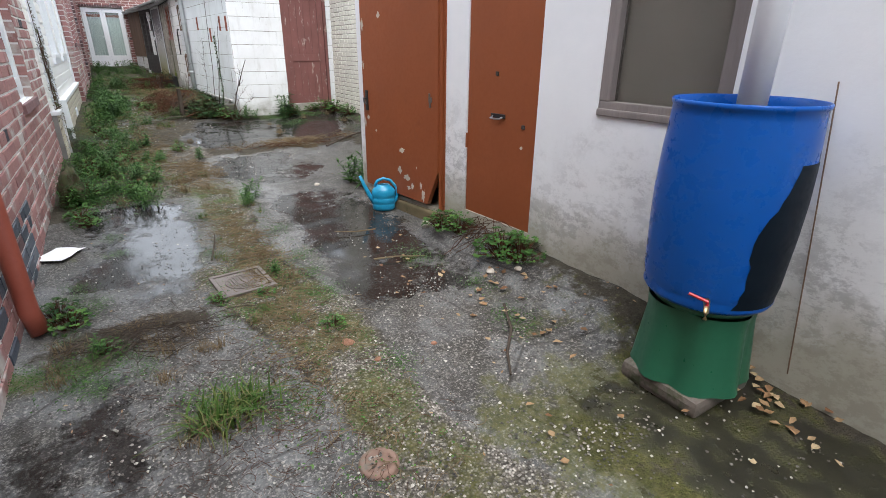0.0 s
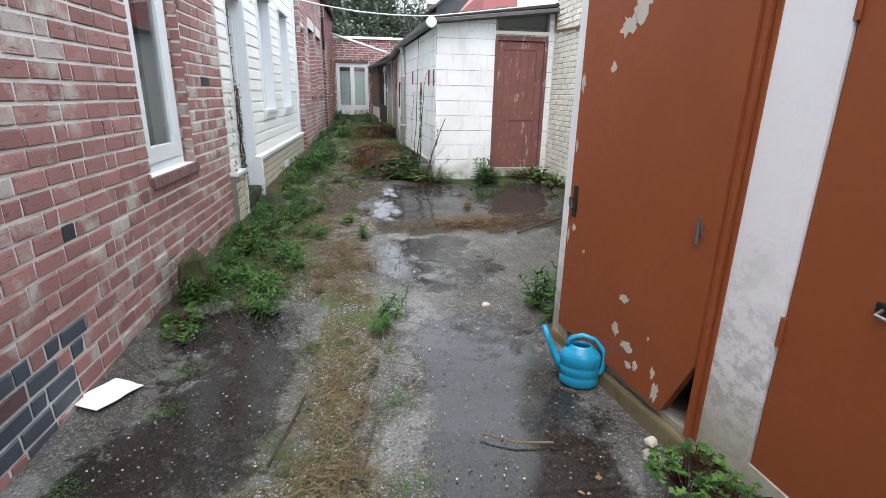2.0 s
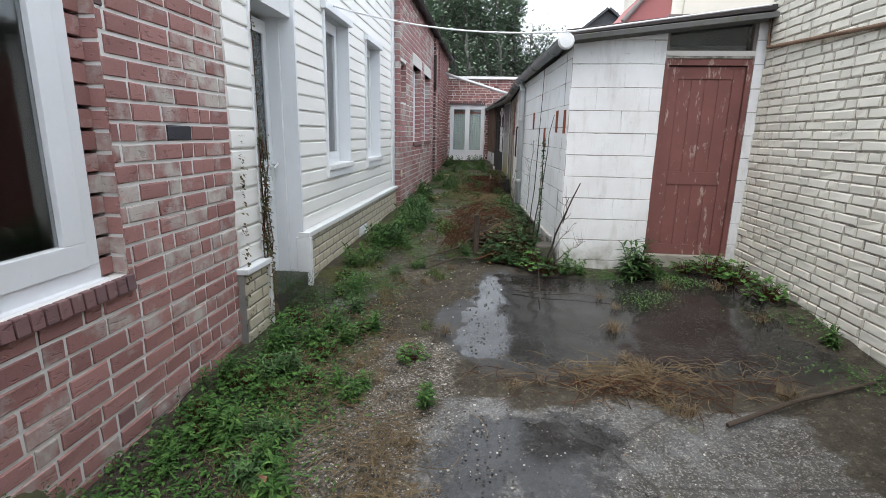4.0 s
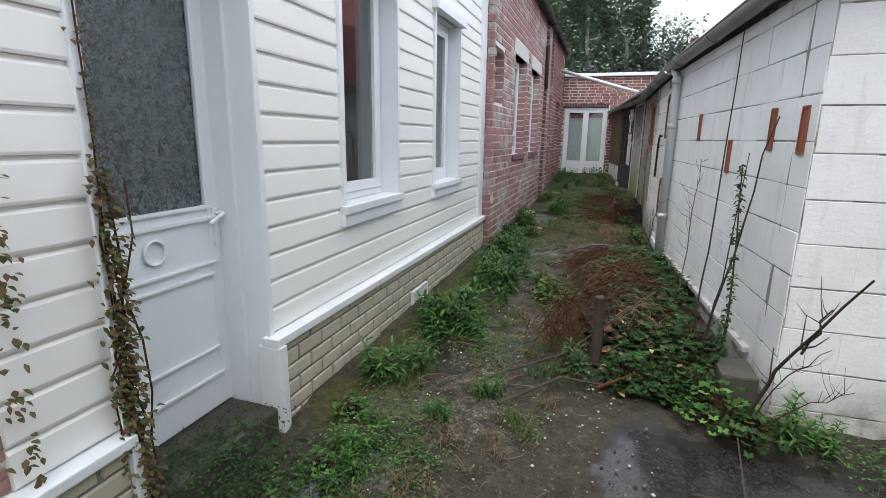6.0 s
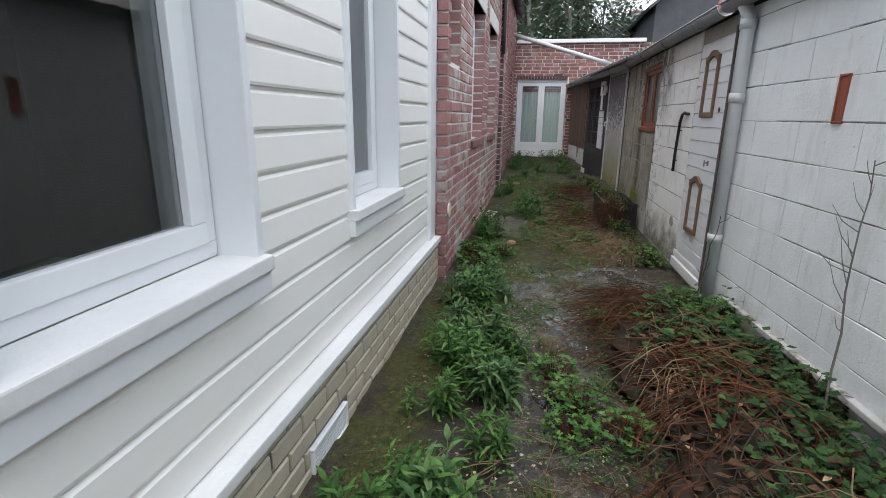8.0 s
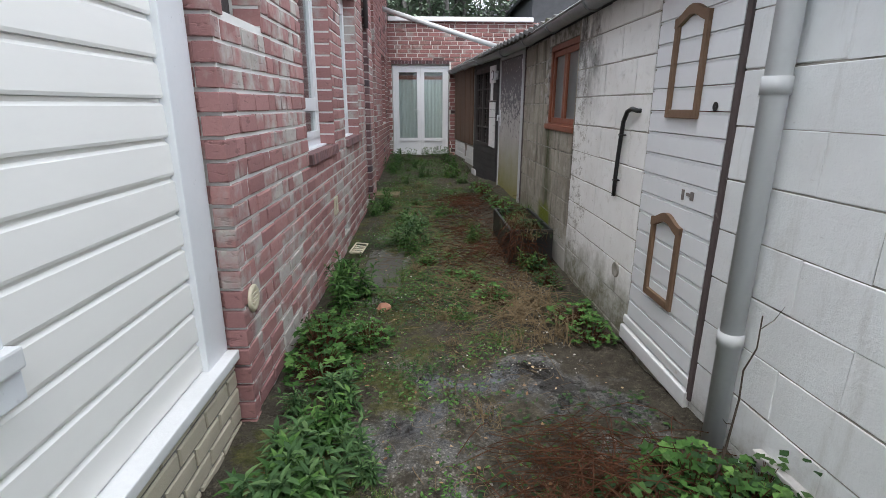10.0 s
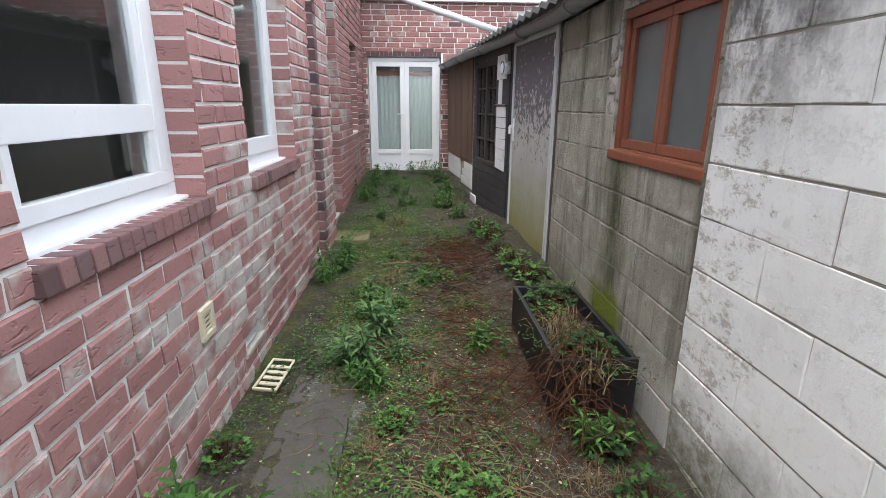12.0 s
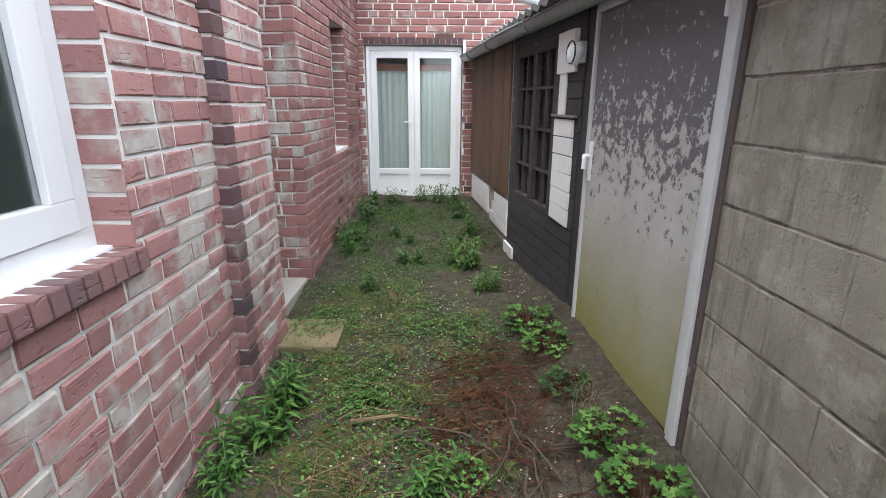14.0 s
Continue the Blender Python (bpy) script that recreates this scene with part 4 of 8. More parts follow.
def casement(name, m, w, h, label, mat="white_pvc", leaves=2, frame_t=0.05, sash_t=0.06, rail=None, glass="glass", sill=True, rail_t=0.04, sill_out=0.075, side=0.0):
    """A casement window: fixed frame, leaves with panes, a sill board. Origin at the lower left of its outer face."""
    root = thing(name, label, "window", m, kind="structure")
    part("window_frame", bars(w, h, frame_t, 0.07), M[mat], root)
    lw_ = (w - 2 * frame_t) / leaves
    for k in range(leaves):
        x0 = frame_t + k * lw_
        s = part("sash", bars(lw_ - 0.004, h - 2 * frame_t - 0.004, sash_t, 0.05, 0.012), M[mat], root, matrix=pose(x0 + 0.002, 0, frame_t + 0.002))
        hh = h - 2 * frame_t - 0.004
        if side:
            for a in (sash_t, lw_ - 0.004 - sash_t - side):
                part("stile", boxes((a, a + side, -0.036, 0.006, sash_t - 0.002, hh - sash_t + 0.002), bevel=0.004), M[mat], s)
        if rail:
            part("rail", boxes((sash_t, lw_ - sash_t, -0.038, 0.010, rail - rail_t, rail + rail_t), bevel=0.004), M[mat], s)
            pane(s, sash_t, lw_ - sash_t, sash_t, rail - rail_t, -0.015, glass)
            pane(s, sash_t, lw_ - sash_t, rail + rail_t, hh - sash_t, -0.015, glass)
        else:
            pane(s, sash_t, lw_ - sash_t, sash_t, hh - sash_t, -0.015, glass)
    if sill:
        part("window_sill", boxes((-0.01, w + 0.01, -0.02, sill_out, -0.045, 0.004), bevel=0.008), M[mat], root)
    return root


# west 1: white window in the brick wall, with a brick sill
casement("window_1", fa @ pose(7.27 - 6.165, -0.055, 1.05), 0.80, 1.49, "white plastic casement window in brick wall", leaves=1, frame_t=0.07, sash_t=0.11, sill_out=0.03)


def brick_sill(name, m, w, label):
    root = thing(name, label, "sill", m, kind="structure")
    n = int(w / 0.062)
    for k in range(n):
        b = bmesh.new()
        box(b, 0.004, w / n - 0.004, -0.13, 0.03, -0.075, 0.0, bevel=0.006)
        part("brick", b, M["brick_sill"], root, matrix=pose(k * w / n, 0, 0, 4))
    return root


reb = thing("window_rebate", "brick rebate beside the window frame", "reveal", fa @ pose(7.27 - 6.255, 0, 0), kind="structure")
for k in range(16):
    part("brick", boxes((0.006, 0.088, -0.14, -0.062 - 0.004 * (k % 2), 1.055 + k * 0.0945, 1.133 + k * 0.0945), bevel=0.003), M["brick_a"], reb)
brick_sill("window_sill_1", fa @ pose(7.27 - 6.27, 0.0, 1.045), 0.93, "sloping dark red brick sill under the window")
# brick reveals, one brick a course on the visible side
for y1, m0, x_, z0, z1, mt in ((6.255, fa, 7.27, 1.05, 2.55, "brick_a"), (15.06, fb, 17.35, 1.55, 3.0, "brick_b"), (16.68, fb, 17.35, 1.55, 3.0, "brick_b"), (13.25, fb, 17.35, 2.25, 2.9, "brick_b"), (20.62, fc, 21.5, 1.57, 2.75, "brick_far")):
    rev = thing("window_reveal", "brick side of the window opening", "reveal", m0 @ pose(x_ - y1, 0, 0), kind="structure")
    k, z = 0, z0
    while z < z1 - 0.05:
        b = bmesh.new()
        box(b, -0.002, 0.005, -0.125, 0.006, z, z + (0.0775 if mt != "brick_far" else 0.0725), bevel=0.002)
        part("brick", b, M[mt], rev)
        z += {"brick_a": 0.0945, "brick_b": 0.092, "brick_far": 0.0855}[mt]
        k += 1

casement("window_2", fb @ pose(17.35 - 15.055, -0.12, 1.555), 1.01, 1.44, "white window with a low cross rail", rail=0.265, leaves=1, frame_t=0.06, sash_t=0.055, rail_t=0.05, sill_out=0.05, side=0.05)
brick_sill("window_sill_2", fb @ pose(17.35 - 15.08, 0, 1.55), 1.05, "sloping dark brick sill under white window")
casement("window_3", fb @ pose(17.35 - 16.675, -0.12, 1.555), 1.03, 1.44, "white plastic window in pale brick wall", leaves=1, frame_t=0.07, sash_t=0.10, sill_out=0.05)
brick_sill("window_sill_3", fb @ pose(17.35 - 16.70, 0, 1.55), 1.07, "sloping dark brick sill under double window")
for k, (a, b, c, d) in enumerate(bw[:2]):
    tagged(link("lintel", boxes((a - 0.12, b + 0.12, -0.2, 0.015, d, d + 0.2), bevel=0.008), M["lintel"], None, "white concrete lintel over the window", fb), kind="structure")
casement("window_4", fb @ pose(17.35 - 13.25, -0.14, 2.24), 0.59, 0.66, "small dark high window in brick", mat="dark_frame", leaves=1, sill=False)
casement("window_5", fc @ pose(21.5 - 20.62, -0.14, 1.56), 0.69, 1.19, "narrow dark window in the far brick wall", mat="dark_frame", leaves=1, sill=False)
# doorway in the recess
tagged(link("door_step", boxes((0.02, 0.86, 0.0, 0.40, 0.40, 0.70), bevel=0.012), M["concrete"], None, "worn concrete step in the doorway recess", fd), kind="structure")
rec = thing("door_1", "plain white door in the brick recess", "door", fd @ pose(0.05, 0.0, 0.70), kind="structure")
part("door_leaf", boxes((0, 0.78, 0.005, 0.045, 0, 1.93), bevel=0.004), M["white_wood"], rec)
tagged(link("paving_slab", boxes((-0.60, -0.15, 17.75, 18.15, 0.57, 0.625), bevel=0.015), M["slab_old"], None, "mossy yellowish concrete paving slab"), category="slab")

# west 2: boards, windows, door
BOARD = 0.1325
siding = thing("siding", "cream-white horizontal plastic wall boards", "cladding", fs, kind="structure")


def siding_run(u0, u1, z0, z1, holes):
    z = z0
    while z < z1 - 0.01:
        zt = min(z + BOARD, z1)
        cuts = sorted({u0, u1, *[v for h in holes if h[2] < zt - 0.02 and h[3] > z + 0.02 for v in h[:2] if u0 < v < u1]})
        for a, b in zip(cuts, cuts[1:]):
            if any(h[0] < (a + b) / 2 < h[1] and h[2] < zt - 0.02 and h[3] > z + 0.02 for h in holes):
                continue
            bm = bmesh.new()
            prof = [(0.0, z + 0.002), (0.019, z + 0.002), (0.022, z + 0.012), (0.018, zt - 0.022), (0.006, zt - 0.012), (0.006, zt), (0.0, zt)]
            ra = [bm.verts.new((a, d - 0.02, h)) for d, h in prof]
            rb = [bm.verts.new((b, d - 0.02, h)) for d, h in prof]
            for i in range(len(prof)):
                j = (i + 1) % len(prof)
                bm.faces.new((ra[i], ra[j], rb[j], rb[i]))
            bm.faces.new(ra[::-1])
            bm.faces.new(rb)
            part("board", bm, M["siding"], siding)
        z += BOARD


win_zone = [(a - 0.03, b + 0.03, 1.27, 2.95) for a, b, *_ in sw]
siding_run(0.06, 12.47 - 8.41, 0.8385, HOUSE_TOP, win_zone)
siding_run(12.47 - 7.60, 12.47 - 7.27, 0.806, HOUSE_TOP, [])
for k, (a, b, c, d) in enumerate(sw):
    casement("window_%d" % (6 + k), fs @ pose(a + 0.01, -0.115, 1.385), b - a - 0.02, 1.47, "white plastic window in cream boards", leaves=1, frame_t=0.05, sash_t=0.065, sill=False)
    sur = thing("window_surround", "white boards round the window opening", "trim", fs, kind="structure")
    part("trim", boxes((a - 0.03, a + 0.005, -0.18, 0.022, 1.30, d + 0.06), bevel=0.004), M["white_pvc"], sur)
    part("trim", boxes((b - 0.005, b + 0.03, -0.18, 0.022, 1.30, d + 0.06), bevel=0.004), M["white_pvc"], sur)
    part("trim", boxes((a - 0.075, b + 0.075, -0.05, 0.06, d, d + 0.07), bevel=0.006), M["white_pvc"], sur)
    part("window_sill", boxes((a - 0.042, b + 0.042, -0.115, 0.05, 1.335, 1.385), bevel=0.006), M["white_wood"], sur)
    part("apron", boxes((a - 0.042, b + 0.042, -0.06, 0.034, 1.258, 1.335), bevel=0.003), M["white_pvc"], sur)
# corner post, door, ledge, dado
trim = thing("trim", "white corner boards of the clad house", "trim", fs, kind="structure")
part("corner_board", boxes((12.47 - 8.42, 12.47 - 8.385, -0.28, 0.012, 0.45, HOUSE_TOP), bevel=0.006), M["white_pvc"], trim)
part("door_post", boxes((12.47 - 8.386, 12.47 - 8.365, -0.28, -0.12, 0.45, HOUSE_TOP), bevel=0.004), M["white_pvc"], trim)
part("corner_board", boxes((-0.138, 0.06, -0.05, 0.025, 0.45, HOUSE_TOP), bevel=0.006), M["white_pvc"], trim)
part("corner_board", boxes((12.47 - 7.63, 12.47 - 7.595, -0.28, 0.012, 0.80, HOUSE_TOP), bevel=0.005), M["white_pvc"], trim)
part("ledge", boxes((-0.135, 12.47 - 8.36, -0.02, 0.075, 0.79, 0.835), bevel=0.006), M["white_wood"], trim)
part("ledge", boxes((12.47 - 7.60, 12.47 - 7.23, -0.02, 0.07, 0.76, 0.80), bevel=0.006), M["white_pvc"], trim)
part("edge_board", boxes((12.47 - 8.42, 12.47 - 8.36, -0.05, 0.082, 0.22, 0.79), bevel=0.006), M["white_wood"], trim)
part("edge_board", boxes((12.47 - 7.61, 12.47 - 7.575, -0.05, 0.065, 0.26, 0.76), bevel=0.006), M["white_wood"], trim)
dado = wall_core("wall_base_1", fs @ pose(-0.135, 0.04, 0), 12.605 - 8.42, 0.2, 0.79, 0.05, [], M["mortar_dark"], "low base of tan facing bricks")
GR = (12.605 - 10.50, 12.605 - 10.14, 0.41, 0.55)
masonry(dado, 12.605 - 8.42, 0.222, 0.79, [GR], M["brick_tan"], size=(0.205, 0.0725), joint=0.014, depth=0.010, headers=0, seed=31, rag=0.002)
dado2 = wall_core("wall_base_2", fs @ pose(12.47 - 7.575, 0.035, 0), 7.575 - 7.235, 0.2, 0.76, 0.05, [], M["mortar_dark"], "short base of tan facing bricks")
masonry(dado2, 7.575 - 7.235, 0.27, 0.76, [], M["brick_tan"], size=(0.205, 0.072), joint=0.014, depth=0.010, headers=0, seed=32, rag=0.002)
gr = thing("air_vent", "white slatted air vent in the tan brick base", "vent", fs @ pose(-0.135, 0, 0))
part("vent_frame", bars(0.36, 0.13, 0.015, 0.025), M["white_pvc"], gr, matrix=pose(GR[0], 0.062, 0.415))
for k in range(6):
    part("slat", boxes((GR[0] + 0.015, GR[1] - 0.015, 0.035, 0.055, 0.435 + k * 0.017, 0.445 + k * 0.017)), M["white_pvc"], gr)

# panelled white house door with figured glass
dr = thing("door_2", "white panelled door with figured glass pane", "door", fs @ pose(12.47 - 8.375, -0.225, 0.485), kind="structure")
W_, H_ = 0.73, 2.1
leaf = part("door_leaf", boxes((0, 0.075, -0.04, 0, 0, H_), (W_ - 0.075, W_, -0.04, 0, 0, H_), (0.075, W_ - 0.075, -0.04, 0, 0.0, 0.98), (0.075, W_ - 0.075, -0.04, 0, H_ - 0.09, H_), bevel=0.003), M["white_pvc"], dr)
part("glazing_bead", bars(W_ - 0.15, H_ - 0.09 - 0.98, 0.018, 0.02, 0.012), M["white_pvc"], leaf, matrix=pose(0.075, 0, 0.98))
pane(leaf, 0.093, W_ - 0.093, 0.998, H_ - 0.108, -0.01, "glass_frosted", "dark figured glass")
for z0, z1, w0 in ((0.72, 0.735, 0.05), (0.925, 0.945, 0.04), (0.16, 0.178, 0.06), (0.30, 0.315, 0.08), (0.665, 0.68, 0.07)):
    part("moulding", boxes((w0, W_ - w0, 0, 0.014, z0, z1), bevel=0.005), M["white_pvc"], leaf)
bm = bmesh.new()
for a, b in ((0.038, 0.050),):
    ring = [(0.05 * math.cos(i * math.tau / 28), 0.008, 0.05 * math.sin(i * math.tau / 28)) for i in range(29)]
    tube(bm, ring, 0.007, 6, False)
part("rosette", bm, M["white_pvc"], leaf, matrix=pose(W_ * 0.52, 0, 0.835))
bm = bmesh.new()
box(bm, 0.012, 0.048, 0, 0.010, 0.80, 0.98, bevel=0.004)
tube(bm, [(0.030, 0.008, 0.955), (0.030, 0.05, 0.955), (0.042, 0.056, 0.952), (0.12, 0.056, 0.920)], 0.009, 8)
part("door_handle", bm, M["white_pvc"], leaf)
tagged(link("door_sill", boxes((12.47 - 8.37, 12.47 - 7.62, -0.27, 0.05, 0.25, 0.475), bevel=0.02), M["slab_dark"], None, "mossy concrete doorstep", fs), kind="structure")

# glazed double door at the far end
fd_ = thing("door_3", "white glazed double door with pale curtains", "door", ff @ pose(FR[0] + 0.015, -0.06, 0.83), kind="structure")
w2, h2 = (FR[1] - FR[0] - 0.03), 1.845
part("door_frame", boxes((0, 0.05, -0.06, 0, 0, h2), (w2 - 0.05, w2, -0.06, 0, 0, h2), (0.05, w2 - 0.05, -0.06, 0, h2 - 0.05, h2), bevel=0.004), M["white_pvc"], fd_)
for k in range(2):
    lw2 = (w2 - 0.1) / 2
    lf2 = part("door_leaf", boxes((0, 0.075, -0.045, 0.012, 0, 1.78), (lw2 - 0.075, lw2 - 0.003, -0.045, 0.012, 0, 1.78), (0.075, lw2 - 0.075, -0.045, 0.012, 0, 0.09), (0.075, lw2 - 0.075, -0.045, 0.012, 0.29, 0.36), (0.075, lw2 - 0.075, -0.045, 0.012, 1.70, 1.78), bevel=0.004), M["white_pvc"], fd_, matrix=pose(0.05 + k * lw2, 0, 0.01))
    part("panel", boxes((0.07, lw2 - 0.07, -0.03, -0.005, 0.085, 0.295)), M["white_pvc"], lf2)
    pane(lf2, 0.075, lw2 - 0.075, 0.36, 1.70, -0.015)
    if k == 1:
        bm = bmesh.new()
        box(bm, 0.018, 0.052, 0.012, 0.022, 0.80, 1.0, bevel=0.004)
        tube(bm, [(0.035, 0.02, 0.95), (0.035, 0.055, 0.95), (0.13, 0.058, 0.945)], 0.009, 8)
        part("door_handle", bm, M["white_pvc"], lf2)
cur = thing("curtain", "pale grey-green pleated curtains behind glass", "curtain", ff @ pose(FR[0] + 0.05, -0.16, 0.86))
for k in range(2):
    bm = bmesh.new()
    top = [bm.verts.new((i * 0.0105, 0.006 * math.sin(i * 0.9) + 0.003 * math.sin(i * 2.1), 1.62)) for i in range(54)]
    bot = [bm.verts.new((i * 0.0105, 0.007 * math.sin(i * 0.9 + 0.3), 0.0)) for i in range(54)]
    for i in range(53):
        bm.faces.new((top[i], top[i + 1], bot[i + 1], bot[i]))
    part("drape", bm, M["curtain"], cur, matrix=pose(k * 0.57, 0, 0), smooth=True)
# solid band that stands in for an orange reflection high in the panes
part("pelmet", boxes((0, 1.14, -0.02, 0.02, 1.54, 1.62)), M["mahogany"], cur, "orange-brown band in place of a reflection")
tagged(link("lintel_brick", boxes((0, 0.01, 0, 0.01, 0, 0.01)), M["brick_dark"], None, "dark brick soldier course over the glazed door", ff), kind="structure")
for k in range(17):
    part("brick", boxes((0.003, 0.068, -0.1, 0.014, 0, 0.075), bevel=0.004), M["brick_dark"], bpy.data.objects["lintel_brick"], matrix=pose(FR[0] - 0.0 + k * 0.0712, 0, 2.695))


# ---- doors and fixtures of the east side ----
def splash(cx, cz, r, seed, y, flat=1.0, n=14):
    """A thin irregular flake of bare ground in a painted door."""
    rnd = random.Random(seed)
    bm = bmesh.new()
    ring = [(cx + r * flat * math.cos(i * math.tau / n) * rnd.uniform(0.45, 1.15), cz + r * math.sin(i * math.tau / n) * rnd.uniform(0.45, 1.15)) for i in range(n)]
    a = [bm.verts.new((x, y, z)) for x, z in ring]
    b = [bm.verts.new((x, y - 0.006, z)) for x, z in ring]
    bm.faces.new(a)
    bm.faces.new(b[::-1])
    for i in range(n):
        bm.faces.new((a[i], b[i], b[(i + 1) % n], a[(i + 1) % n]))
    return bm


d1 = thing("door_4", "rust-orange sheet metal door with chipped paint", "door", fo2 @ pose(0.175, 0, 0.245), kind="structure")
bm = bmesh.new()
outline = [(0.22, 0.0), (1.14, 0.02), (1.14, 2.16), (0.085, 2.16), (0.085, 0.30), (0.12, 0.22)]
face = bm.faces.new([bm.verts.new((x, -0.005, z)) for x, z in outline])
for v in [g for g in bmesh.ops.extrude_face_region(bm, geom=[face])["geom"] if isinstance(g, bmesh.types.BMVert)]:
    v.co.y = 0.038
leaf = part("door_leaf", bm, M["orange"], d1)
part("hinge_strip", boxes((0.03, 0.055, -0.025, 0.006, -0.03, 2.16), bevel=0.004), M["orange"], d1)
part("hinge_strip", boxes((0.057, 0.083, -0.02, 0.026, -0.03, 2.16), bevel=0.004), M["orange"], d1)
for k, (cx, cz, r, fl) in enumerate(((0.70, 1.80, 0.10, 0.7), (0.78, 1.70, 0.055, 1.2), (0.62, 1.95, 0.15, 0.9), (0.86, 1.52, 0.03, 0.8), (1.115, 1.45, 0.06, 0.35), (1.12, 1.12, 0.04, 0.35), (1.07, 0.66, 0.025, 0.9), (1.12, 0.60, 0.05, 0.25), (0.56, 0.42, 0.025, 1.6), (0.60, 0.24, 0.04, 0.9), (0.50, 0.19, 0.035, 1.3), (0.42, 0.12, 0.03, 0.8), (0.30, 0.15, 0.03, 0.5), (0.27, 0.07, 0.06, 0.45), (0.47, 0.10, 0.02, 1.3), (0.95, 0.55, 0.012, 1.2), (0.36, 0.30, 0.012, 0.6))):
    part("bare_patch", splash(cx, cz, r, k + 3, 0.0395, fl, 20), M["bare_patch"], leaf, "chipped pale patch")
bm = boxes((1.06, 1.10, 0.038, 0.046, 0.72, 0.90), bevel=0.003)
tube(bm, [(1.08, 0.044, 0.83), (1.08, 0.075, 0.83), (1.06, 0.085, 0.80), (1.03, 0.085, 0.78)], 0.008, 8)
part("door_handle", bm, M["black_metal"], leaf, "black lever handle on plate")
bm = tube(bmesh.new(), [(0.172, 0.046, 0.82), (0.172, 0.052, 0.93)], 0.008, 8)
box(bm, 0.155, 0.195, 0.036, 0.044, 0.86, 0.90, bevel=0.003)
part("latch", bm, M["cast_iron"], leaf, "rusty latch pin")
tagged(link("door_threshold", boxes((0.0, 1.40, -0.30, 0.03, 0.0, 0.19), bevel=0.02), M["slab_old"], None, "worn concrete threshold of the orange door", fo2), kind="structure")

d2 = thing("door_5", "rust-orange sheet metal door with pull handle", "door", fo1 @ pose(D2[0], 0, 0.30), kind="structure")
W2_ = D2[1] - D2[0]
leaf = part("door_leaf", boxes((0.004, W2_ - 0.004, -0.05, -0.008, 0, 2.10), bevel=0.004), M["orange"], d2)
bm = boxes((0.30, 0.44, -0.008, 0.004, 0.755, 0.785), bevel=0.003)
pl = part("handle_plate", bm, M["black_metal"], leaf)
bm = tube(bmesh.new(), [(0.32, 0.0, 0.765), (0.325, 0.03, 0.755), (0.37, 0.034, 0.753), (0.415, 0.03, 0.755), (0.42, 0.0, 0.765)], 0.006, 8)
part("door_handle", bm, M["steel"], leaf, "chrome pull handle")
for cx, cz in ((0.12, 0.72), (0.40, 1.05)):
    part("keyhole", boxes((cx - 0.016, cx + 0.016, -0.008, -0.002, cz - 0.014, cz + 0.014), bevel=0.004), M["dark_frame"], leaf)
part("bare_patch", splash(0.13, 0.58, 0.012, 41, -0.0065, 1.3), M["bare_patch"], leaf)
for z in (0.5, 1.55):
    part("hinge", tube(bmesh.new(), [(W2_ - 0.004, -0.002, z), (W2_ - 0.004, -0.002, z + 0.11)], 0.010, 8), M["orange"], leaf)

# red planked door with a transom light
rd = thing("door_6", "peeling dull red wooden door", "door", fw @ pose(RD[0], -0.03, 0.58), kind="structure")
wr = RD[1] - RD[0]
part("door_frame", boxes((0, 0.045, -0.08, 0.02, -0.18, 1.86), (wr - 0.045, wr, -0.08, 0.02, -0.18, 1.86), (0.045, wr - 0.045, -0.08, 0.02, 1.80, 1.86), bevel=0.004), M["peeling"], rd)
lf = part("door_leaf", boxes((0.05, wr - 0.05, -0.055, -0.02, 0, 1.79), bevel=0.003), M["peeling"], rd)
for spec in ((0.05, 0.15, 0.0, 1.79), (wr - 0.15, wr - 0.05, 0.0, 1.79), (0.15, wr - 0.15, 0.0, 0.10), (0.15, wr - 0.15, 0.70, 0.82), (0.15, wr - 0.15, 1.68, 1.79)):
    part("stile", boxes((spec[0], spec[1], -0.02, -0.004, spec[2], spec[3]), bevel=0.003), M["peeling"], lf)
for k in range(4):
    x0 = 0.15 + k * (wr - 0.30) / 4
    part("plank", boxes((x0 + 0.003, x0 + (wr - 0.30) / 4 - 0.003, -0.02, -0.012, 0.10, 1.68), bevel=0.003), M["peeling"], lf)
tagged(link("door_sill", boxes((RD[0], RD[1], -0.18, 0.01, 0.35, 0.575), bevel=0.01), M["concrete"], None, "pale concrete step under the red door", fw), kind="structure")
tw = thing("window_8", "dark transom window over the red door", "window", fw @ pose(TR[0], -0.03, TR[2] - 0.04), kind="structure")
part("window_frame", bars(wr, 0.36, 0.03, 0.06, 0.02), M["grey_frame"], tw)
part("window_sill", boxes((0, wr, -0.05, 0.035, 0.0, 0.045), bevel=0.005), M["lintel"], tw)
pane(tw, 0.03, wr - 0.03, 0.045, 0.33, -0.01)
tagged(link("roof_edge", boxes((-0.02, lw + 0.10, -0.3, 0.10, -0.025, 0.025), bevel=0.006), M["dark_frame"], None, "dark edge board of the shed roof", fw @ pose(0, 0, 2.855, 0, math.degrees(math.atan2(0.20, 1.72)), 0)), kind="structure")

